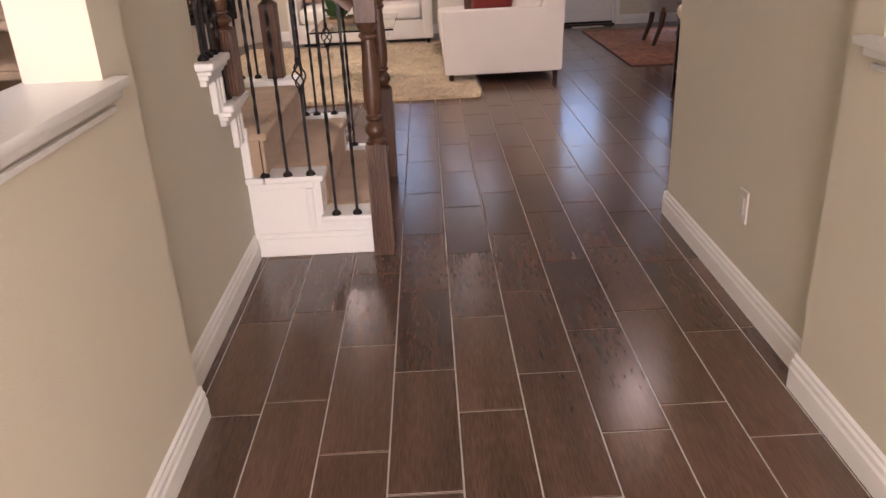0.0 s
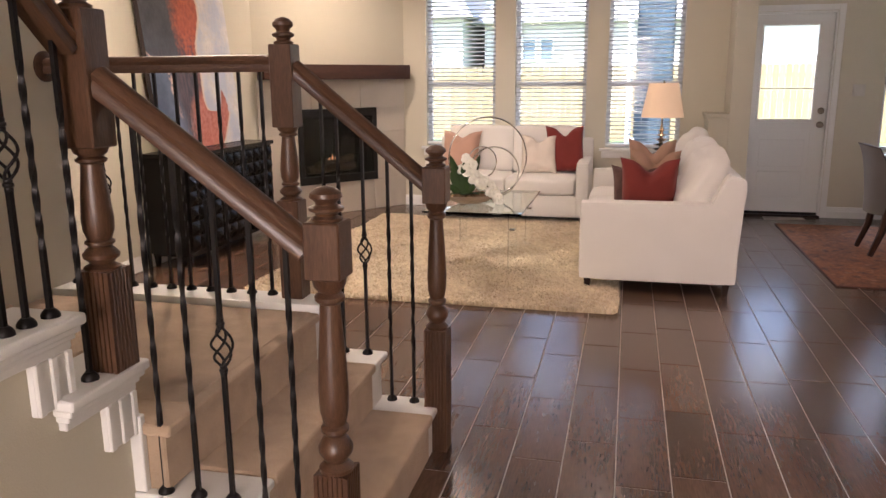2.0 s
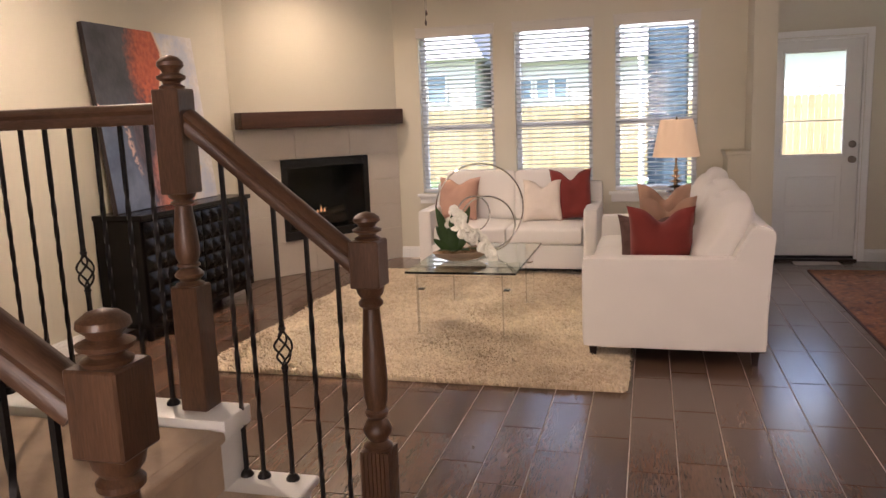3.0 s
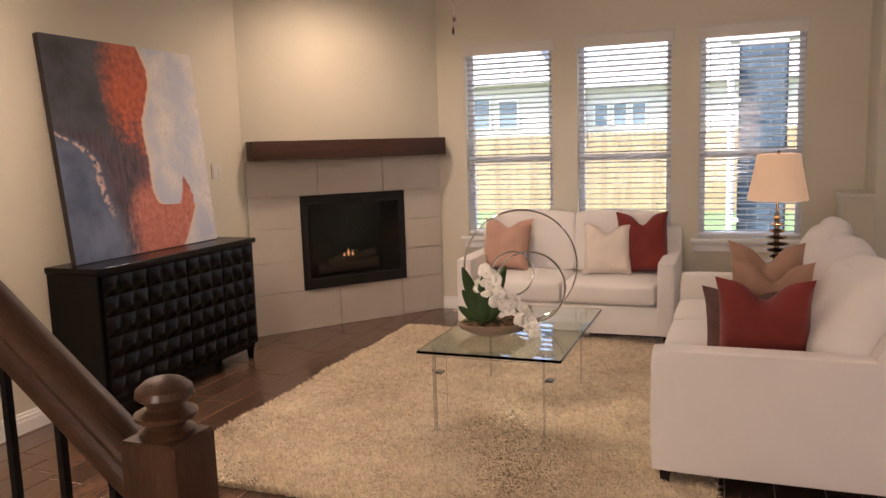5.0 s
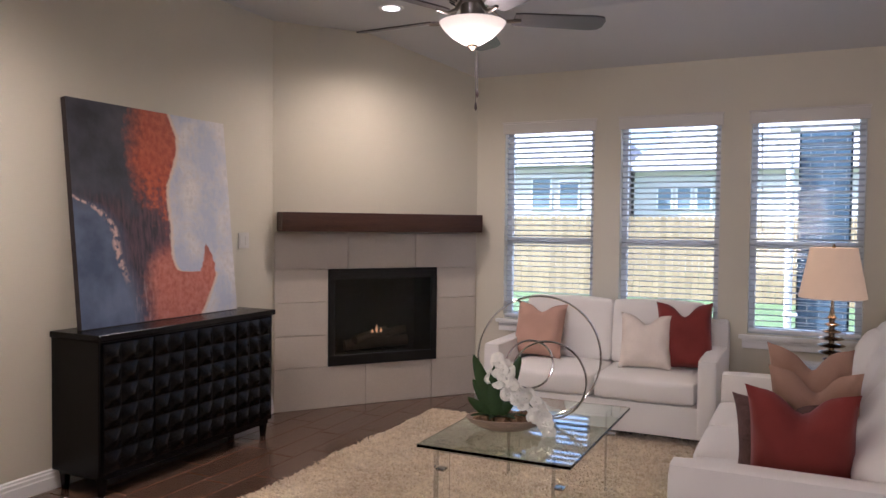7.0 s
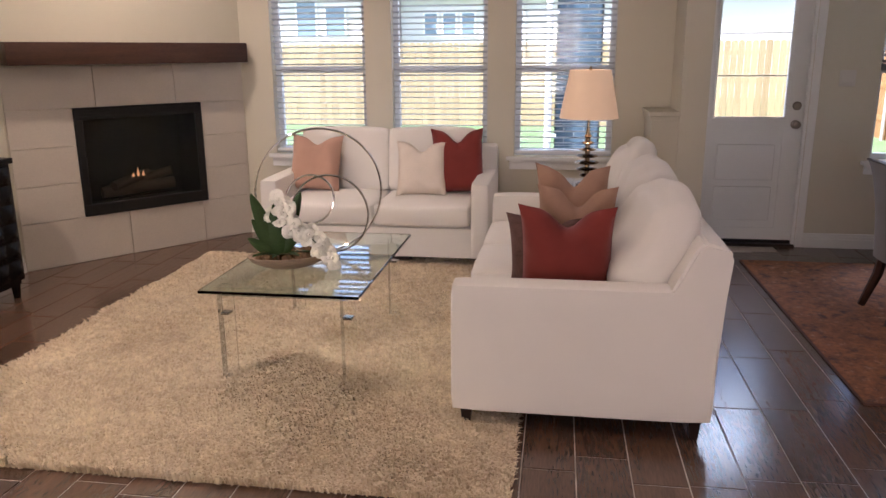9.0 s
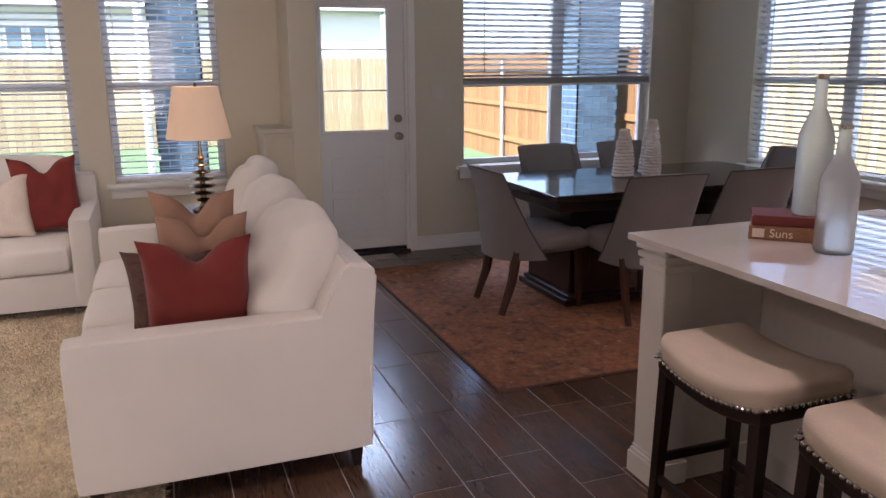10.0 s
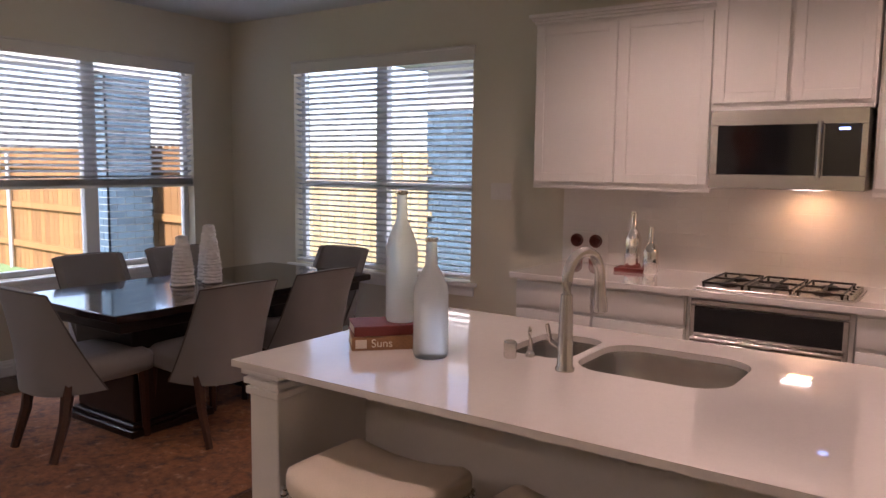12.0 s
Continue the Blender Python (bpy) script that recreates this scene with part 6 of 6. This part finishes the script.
for y0 in (4.80, 5.03, 5.26):
    bm = nb()
    for t in (0.0, 0.5, 1.0):
        merge(bm, boxes((4.71 + 0.44 * t - 0.006, 4.71 + 0.44 * t + 0.006, y0, y0 + 0.215, 0.026, 0.037), bev=0.002))
        merge(bm, boxes((4.71, 5.15, y0 + 0.215 * t - 0.006 * (1 if t else -1), y0 + 0.215 * t + 0.006 * (1 if t < 1 else 0) + 0.006 * (0 if t else 1), 0.026, 0.037), bev=0.002))
    for fx in (4.712, 5.148):
        for fy in (y0 + 0.01, y0 + 0.205):
            merge(bm, boxes((fx - 0.006, fx + 0.006, fy - 0.006, fy + 0.006, 0.012, 0.028)))
    part("grate", bm, IRON, ck, "black cast iron grate")
for bx, by in ((4.82, 4.91), (5.05, 4.91), (4.93, 5.135), (4.82, 5.365), (5.05, 5.365)):
    part("burner", lathe([(0.045, 0.012), (0.045, 0.020), (0.032, 0.026), (0.001, 0.028)], 18), IRON, ck, m=pose(bx, by, 0))
for k in range(5):
    part("knob", lathe([(0.018, 0.012), (0.016, 0.032), (0.001, 0.034)], 12), STEEL, ck, m=pose(4.70, 4.80 + k * 0.02 * 2, 0.0) if k < 0 else pose(4.73 + k * 0.09, 4.775, 0.0))
mw = thing("microwave", pose(0, 0, 0), "stainless over-range microwave with a dark glass door", "microwave")
part("body", boxes((4.945, EX - 0.003, 4.77, 5.53, 1.44, 1.855), bev=0.003), STEEL, mw)
part("front_frame", boxes((4.925, 4.944, 4.77, 5.53, 1.44, 1.515), (4.925, 4.944, 4.77, 5.53, 1.775, 1.855), (4.925, 4.944, 5.49, 5.53, 1.515, 1.775), (4.925, 4.944, 4.77, 4.80, 1.515, 1.775), bev=0.002), STEEL, mw)
part("door_glass", boxes((4.929, 4.943, 5.005, 5.49, 1.515, 1.775)), DARKG, mw)
part("control_panel", boxes((4.929, 4.943, 4.80, 4.965, 1.515, 1.775)), DARKG, mw)
part("handle", tube([(4.905, 4.985, 1.50), (4.905, 4.985, 1.79)], 0.010, 10), STEEL, mw)
part("clock_display", boxes((4.9275, 4.9285, 4.85, 4.90, 1.745, 1.758)), glow("clock_digits", (0.25, 0.45, 1.0), 1.2), mw)
part("underside_lens", boxes((5.05, 5.12, 4.98, 5.12, 1.436, 1.4395)), LEDW, mw)
lamp("cooktop_light", "AREA", pose(5.17, 5.05, 1.432), 0.26, (1.0, 0.50, 0.17), size=(0.06, 0.12))


def upper(y0, y1, z0, z1, label, x=5.01, crown=True):
    e = thing("wall_cabinet", pose(0, 0, 0), label, "cabinet", "kitchen wall cabinets")
    part("carcass", boxes((x, EX - 0.003, y0, y1, z0, z1)), CABW, e)
    mid = (y0 + y1) / 2
    for a, b in ((y0 + 0.006, mid - 0.003), (mid + 0.003, y1 - 0.006)):
        shaker(e, x - 0.001, a + 0.008, b - 0.008, z0 + 0.02, z1 - 0.02)
    part("light_rail", boxes((x - 0.004, x + 0.02, y0, y1, z0 - 0.022, z0 - 0.001), bev=0.003), CABW, e)
    if crown:
        part("crown", boxes((x - 0.012, EX - 0.003, y0 - 0.012, y1 + 0.012, z1 + 0.001, z1 + 0.02), (x - 0.026, EX - 0.003, y0 - 0.026, y1 + 0.026, z1 + 0.02, z1 + 0.038), (x - 0.04, EX - 0.003, y0 - 0.03, y1 + 0.04, z1 + 0.038, z1 + 0.06), bev=0.004), CABW, e)


upper(5.545, 6.655, 1.432, 2.425, "white shaker wall cabinet with two doors")
upper(4.755, 5.54, 1.875, 2.62, "taller white shaker cabinet over the microwave", x=4.96)
upper(3.75, 4.745, 1.432, 2.425, "white shaker wall cabinet past the microwave")

# backsplash of long glossy tiles
bs = thing("backsplash", pose(0, 0, 0), "glossy white tiled kitchen backsplash", "backsplash")
part("grout_bed", boxes((EX - 0.0112, EX - 0.001, 3.6, 6.585, TOPZ, 1.45)), SPLASH, bs)
tp = None
for r in range(7):
    for c in range(12):
        y = 6.583 - 0.305 * (c + 0.5) + (0.15 if r % 2 else 0.0)
        if y > 6.45 or y < 3.8:
            continue
        mm = pose(EX - 0.006, y, TOPZ + 0.001 + 0.0762 * (r + 0.5))
        if tp is None:
            tp = part("tile", boxes((-0.006, 0.0, -0.1520, 0.1520, -0.0376, 0.0376), bev=0.0015), SPLASH, bs, m=mm, smooth=0)
        else:
            again(tp, mm)

# things on the counter
LIQ = mat("mirrored_bottle_glass", (0.80, 0.77, 0.72), 0.08, metal=1.0, vary=0.25, scale=40, bump=0)
COPPER = mat("copper_disc", (0.16, 0.05, 0.035), 0.4, metal=0.5, vary=0.3, scale=20)
bb = thing("book", pose(5.12, 6.0, TOPZ, 0, 0, 8), "dark red book lying flat on the counter", "book")
part("cover", boxes((-0.08, 0.08, -0.11, 0.11, 0, 0.022), bev=0.002), BOOKR, bb)
bottle(pose(5.12, 6.015, TOPZ + 0.023), 0.050, 0.34, LIQ, "silvery mirrored bottle standing on a book", 0.55)
bottle(pose(5.07, 5.885, TOPZ), 0.045, 0.28, LIQ, "smaller silvery mirrored bottle on the counter", 0.5)
hl = thing("cup_rack", pose(EX - 0.016, 6.388, 1.0, 0, 0, -90), "wall plate with four round copper-coloured cups", "rack")
part("plate", boxes((-0.13, 0.13, -0.008, 0.0, -0.083, 0.12), bev=0.003), CABW, hl)
for sx in (-1, 1):
    for sz in (-1, 1):
        cup = part("cup", lathe([(0.020, 0.0), (0.040, 0.03), (0.044, 0.05), (0.038, 0.05), (0.016, 0.012), (0.001, 0.012)], 20), COPPER, hl, m=pose(sx * 0.066, -0.008, 0.0 + sz * 0.066, 90, 0, 0))
# added cans, unseen, at assumed spots; the x 1.98 pair lights the stools
for x, y, watts in ((1.98, 5.7, 8), (1.98, 4.1, 11), (4.1, 5.75, 20), (4.1, 4.3, 20)):
    downlight(x, y, LOW, watts, (1.0, 0.74, 0.56))

# ---- outdoors ----
# brick colour is darkened to stand for the shade of a patio roof not built
BLUEBR = mat("painted_brick", (0.036, 0.068, 0.096), 0.85, vary=0.2, scale=8, bump=0.1, per=0.5)
SIDING = mat("pale_house_wall", (0.62, 0.59, 0.54), 0.85, vary=0.05, scale=2)
ROOFM = mat("grey_shingle_roof", (0.36, 0.345, 0.335), 0.9, vary=0.2, scale=20, bump=0.2)
SHUT = mat("blue_grey_window", (0.16, 0.22, 0.27), 0.3, vary=0.1)
GALV = mat("galvanised_post", (0.45, 0.46, 0.46), 0.4, metal=0.7, vary=0.1)
solid("patio", boxes((-2.5, 6.6, 10.10, 12.9, -0.14, -0.06), bev=0.01), CONC, "pale concrete patio slab behind the house", "patio", kind="structure")


def board():
    bm = nb()
    w, h = 0.068, 1.86
    pts = [(-w, 0), (w, 0), (w, h - 0.04), (w - 0.03, h), (-w + 0.03, h), (-w, h - 0.04)]
    A = [bm.verts.new((x, 0.0, z)) for x, z in pts]
    B = [bm.verts.new((x, 0.016, z)) for x, z in pts]
    n = len(pts)
    bm.faces.new(A)
    bm.faces.new(B[::-1])
    for i in range(n):
        bm.faces.new((A[i], B[i], B[(i + 1) % n], A[(i + 1) % n]))
    return bm


fence_proto = {}


def fence(p, q, label, posts=True, wood=None):
    wood = wood or FENCE
    p, q = Vector(p), Vector(q)
    d = q - p
    m = Matrix.Translation(p) @ Matrix.Rotation(math.atan2(d.y, d.x), 4, "Z")
    e = thing("fence", m, label, "fence", "yard fences")
    n = int(d.length / 0.145)
    for i in range(n):
        mm = pose(0.07 + i * 0.145, 0, 0.01 * noise.noise((i * 0.9, d.x, 0)))
        if wood.name not in fence_proto:
            fence_proto[wood.name] = part("board", board(), wood, e, m=mm, smooth=0)
        else:
            again(fence_proto[wood.name], mm, e)
    for z in (0.35, 0.95, 1.55):
        part("rail", boxes((0, d.length, -0.04, -0.001, z, z + 0.085) if posts else (0, d.length, 0.017, 0.056, z, z + 0.085)), wood, e)
    if posts:
        for i in range(int(d.length / 2.4) + 1):
            part("post", tube([(i * 2.4 + 0.1, -0.065, 0), (i * 2.4 + 0.1, -0.065, 1.78)], 0.03, 10), GALV, e, "galvanised steel fence post")


fence((-13, 21.6, -0.12), (7.0, 21.6, -0.12), "cedar board fence at the back of the yard", False)
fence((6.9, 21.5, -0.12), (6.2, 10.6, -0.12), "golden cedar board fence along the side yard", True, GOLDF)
fence((9.2, 14.6, -0.12), (9.2, 10.5, -0.12), "cedar board fence seen from the side window", False)


def house(x0, x1, y0, y1, h, ridge, label, wins, axis="x", wallm=None):
    e = thing("neighbour_house", pose(0, 0, -0.12), label, "house", "neighbouring houses")
    part("wall", boxes((x0, x1, y0, y1, 0, h)), wallm or SIDING, e)
    r = nb()
    o = 0.5
    if axis == "x":
        ym = (y0 + y1) / 2
        pts = [(x0 - o, y0 - o, h), (x1 + o, y0 - o, h), (x1 + o, y1 + o, h), (x0 - o, y1 + o, h), (x0 + 2.5, ym, ridge), (x1 - 2.5, ym, ridge)]
        fs = ((0, 1, 5, 4), (1, 2, 5), (2, 3, 4, 5), (3, 0, 4), (3, 2, 1, 0))
    else:
        xm = (x0 + x1) / 2
        pts = [(x0 - o, y0 - o, h), (x1 + o, y0 - o, h), (x1 + o, y1 + o, h), (x0 - o, y1 + o, h), (xm, y0 + 2.5, ridge), (xm, y1 - 2.5, ridge)]
        fs = ((0, 1, 4), (1, 2, 5, 4), (2, 3, 5), (3, 0, 4, 5), (3, 2, 1, 0))
    vs = [r.verts.new(p) for p in pts]
    for f in fs:
        r.faces.new([vs[i] for i in f])
    part("roof", r, ROOFM, e, smooth=0)
    for wx, wz, ww, wh in wins:
        if axis == "x":
            w = part("window", boxes((wx, wx + ww, y0 - 0.03, y0 - 0.001, wz, wz + wh)), SHUT, e)
            part("window_frame", boxes((wx - 0.07, wx, y0 - 0.05, y0 - 0.001, wz - 0.07, wz + wh + 0.07), (wx + ww, wx + ww + 0.07, y0 - 0.05, y0 - 0.001, wz - 0.07, wz + wh + 0.07), (wx, wx + ww, y0 - 0.05, y0 - 0.001, wz + wh, wz + wh + 0.07), (wx, wx + ww, y0 - 0.05, y0 - 0.001, wz - 0.07, wz)), TRIM, w)
        else:
            w = part("window", boxes((x0 - 0.03, x0 - 0.001, wx, wx + ww, wz, wz + wh)), SHUT, e)
            part("window_frame", boxes((x0 - 0.05, x0 - 0.001, wx - 0.07, wx, wz - 0.07, wz + wh + 0.07), (x0 - 0.05, x0 - 0.001, wx + ww, wx + ww + 0.07, wz - 0.07, wz + wh + 0.07), (x0 - 0.05, x0 - 0.001, wx, wx + ww, wz + wh, wz + wh + 0.07), (x0 - 0.05, x0 - 0.001, wx, wx + ww, wz - 0.07, wz)), TRIM, w)


house(-24, -5.9, 32, 42, 3.9, 7.5, "pale single-storey neighbouring house behind the back fence", ((-8.9, 2.3, 0.7, 1.15), (-7.8, 2.3, 0.7, 1.0), (-13, 2.2, 1.2, 1.1)))
house(-5.2, 9.0, 33, 42, 3.7, 7.0, "second pale neighbouring house behind the back fence", ((-4.3, 2.3, 0.45, 0.75), (-3.6, 2.3, 0.45, 0.75), (-2.9, 2.3, 0.45, 0.75), (3, 2.2, 1.2, 1.1)))


def column(x0, x1, y0, y1, label):
    e = thing("patio_column", pose(0, 0, -0.06), label, "column", "patio columns")
    part("core", boxes((x0 + 0.008, x1 - 0.008, y0 + 0.008, y1 - 0.008, 0, 2.595)), CONC, e)
    bm = nb()
    for r in range(32):
        z = 0.004 + r * 0.08
        off = 0.11 if r % 2 else 0.0
        for ax in (0, 1):
            a0, a1 = (x0, x1) if ax == 0 else (y0, y1)
            p = a0 - off
            while p < a1 - 0.01:
                s, t = max(p, a0), min(p + 0.21, a1)
                if t - s > 0.03:
                    for side in (0, 1):
                        if ax == 0:
                            box(bm, s, t, *((y0, y0 + 0.02) if side == 0 else (y1 - 0.02, y1)), z, z + 0.07)
                        else:
                            box(bm, *((x0, x0 + 0.02) if side == 0 else (x1 - 0.02, x1)), s, t, z, z + 0.07)
                p += 0.22
    b = part("bricks", bm, BLUEBR, e, "grey-blue bricks, darkened in colour for the patio shade", smooth=0)
    b["kind"] = "stuff"


column(0.70, 1.19, 12.35, 12.75, "grey-blue brick column of the patio")
column(5.53, 6.10, 12.3, 12.8, "wide grey-blue brick column at the patio corner")
bmn = thing("patio_beam", pose(0, 0, 0), "painted beam across the patio columns", "beam")
part("beam", boxes((0.6, 6.2, 12.38, 12.72, 2.54, 3.05), bev=0.01), SIDING, bmn)
ds = thing("downspout", pose(0, 12.27, 0), "white gooseneck downspout running down the patio column", "downspout")
part("pipe", tube([(0.26, 0, 2.50), (0.36, 0, 2.47), (0.48, 0, 2.44), (0.57, 0, 2.37), (0.61, 0, 2.25), (0.625, 0, 2.0), (0.63, 0, -0.05)], 0.038, 10), VINYL, ds)
for z in (0.6, 1.9):
    part("strap", boxes((0.585, 0.72, -0.045, 0.06, z, z + 0.03)), VINYL, ds)
# neighbour's brick wall beside the side window
nh = thing("side_house", pose(0, 0, -0.12), "grey brick side wall of the house next door", "house")
part("wall", boxes((9.3, 16, 2.0, 10.62, 0, 3.0)), SIDING, nh)
bm = nb()
for r in range(30):
    z = 0.005 + r * 0.08
    y = 8.2 - (0.11 if r % 2 else 0)
    while y < 10.6:
        if y < 10.56:
            box(bm, 9.285, 9.31, y, min(y + 0.21, 10.618), z, z + 0.07)
        y += 0.22
br = part("bricks", bm, BLUEBR, nh, smooth=0)
br["kind"] = "stuff"
part("roof", boxes((8.9, 16.3, 1.7, 10.95, 3.0, 3.2)), ROOFM, nh)

# ---- shag rug ----
rug = thing("shag_rug", pose(-1.90, 6.04, 0), "cream shag rug under the coffee table and sofas", "rug")
RW, RL = 2.52, 3.08
part("backing", boxes((0.02, RW - 0.02, 0.02, RL - 0.02, 0.0005, 0.012)), SHAG, rug)
rs = np.random.RandomState(5)
NT = 100000
bx = rs.rand(NT) * RW
by = rs.rand(NT) * RL
tread = np.sin(bx * 2.3 + 1.3 * np.sin(by * 2.1)) * np.sin(by * 3.1 + bx * 1.4) + 0.6 * np.sin(bx * 9 + by * 5) * np.sin(by * 8 - bx * 3)
hh = (0.022 + 0.016 * rs.rand(NT)) * (1 + 0.28 * tread)
az = rs.rand(NT) * 2 * np.pi
ln = 0.012 + 0.024 * rs.rand(NT)
wd = 0.0030 + 0.0024 * rs.rand(NT)
sweep = 0.9 * np.sin(bx * 4.1 + 2.0 * np.sin(by * 1.7)) + 0.6
az = az * 0.45 + sweep + 1.2 * tread
dx, dy = np.cos(az), np.sin(az)
base = np.stack([bx, by, np.full(NT, 0.008)], 1)
side = np.stack([-dy * wd, dx * wd, np.zeros(NT)], 1)
mid = base + np.stack([dx * ln * 0.4, dy * ln * 0.4, hh * 0.75], 1)
tip = base + np.stack([dx * ln, dy * ln, hh - 0.008], 1)
V = np.stack([base - side, base + side, mid + side, mid - side, tip], 1).reshape(-1, 3)
ix = np.arange(NT) * 5
F = [(int(i), int(i + 1), int(i + 2), int(i + 3)) for i in ix] + [(int(i + 3), int(i + 2), int(i + 4)) for i in ix]
me = bpy.data.meshes.new("shag_surface")
me.from_pydata(V.tolist(), [], F)
me.materials.append(SHAG)
pile = new("shag_surface", me)
pile.parent = rug
pile["kind"] = "stuff"

# ---- floor tiles ----
PW, PL = 0.2, 0.585
PHASE = {-2: 0.121, -1: 0.437, 0: 0.257, 1: 0.603, 2: 0.209, 3: 0.470, 4: 0.001, 5: 0.415}


def plank(w, l):
    bm = nb()
    c = 0.0014
    b = [bm.verts.new((x, y, -0.004)) for x, y in ((-w / 2, -l / 2), (w / 2, -l / 2), (w / 2, l / 2), (-w / 2, l / 2))]
    s = [bm.verts.new((v.co.x, v.co.y, -0.0015)) for v in b]
    t = [bm.verts.new((v.co.x * (1 - 2 * c / w), v.co.y * (1 - 2 * c / l), 0.0)) for v in b]
    for lo, hi in ((b, s), (s, t)):
        for i in range(4):
            bm.faces.new((lo[i], lo[(i + 1) % 4], hi[(i + 1) % 4], hi[i]))
    bm.faces.new(t)
    return bm


floor_ob = bpy.data.objects["floor"]
rng = random.Random(4)
proto = None
rest = nb()
count = 0
for col in range(-16, 27):
    x = 0.048 + PW * (col + 0.5)
    ph = PHASE.get(col, rng.random() * PL)
    for row in range(-6, 18):
        y = ph + PL * (row + 0.5)
        if y < -2.9 or y > 10.0 or x < -3.1 or x > 5.35:
            continue
        near = -0.7 < x < 1.35 and 0.8 < y < 10.0 or 1.35 < x < 2.2 and 3.2 < y < 8.0
        if near and count < 300:
            count += 1
            if proto is None:
                proto = part("tile", plank(PW - 0.0055, PL - 0.0075), PLANK, floor_ob, m=pose(x, y, 0), smooth=0)
            else:
                again(proto, pose(x, y, 0))
        else:
            merge(rest, plank(PW - 0.0055, PL - 0.0075), pose(x, y, 0))
far_tiles = part("tiles", rest, PLANK, floor_ob, smooth=0)
far_tiles["kind"] = "stuff"
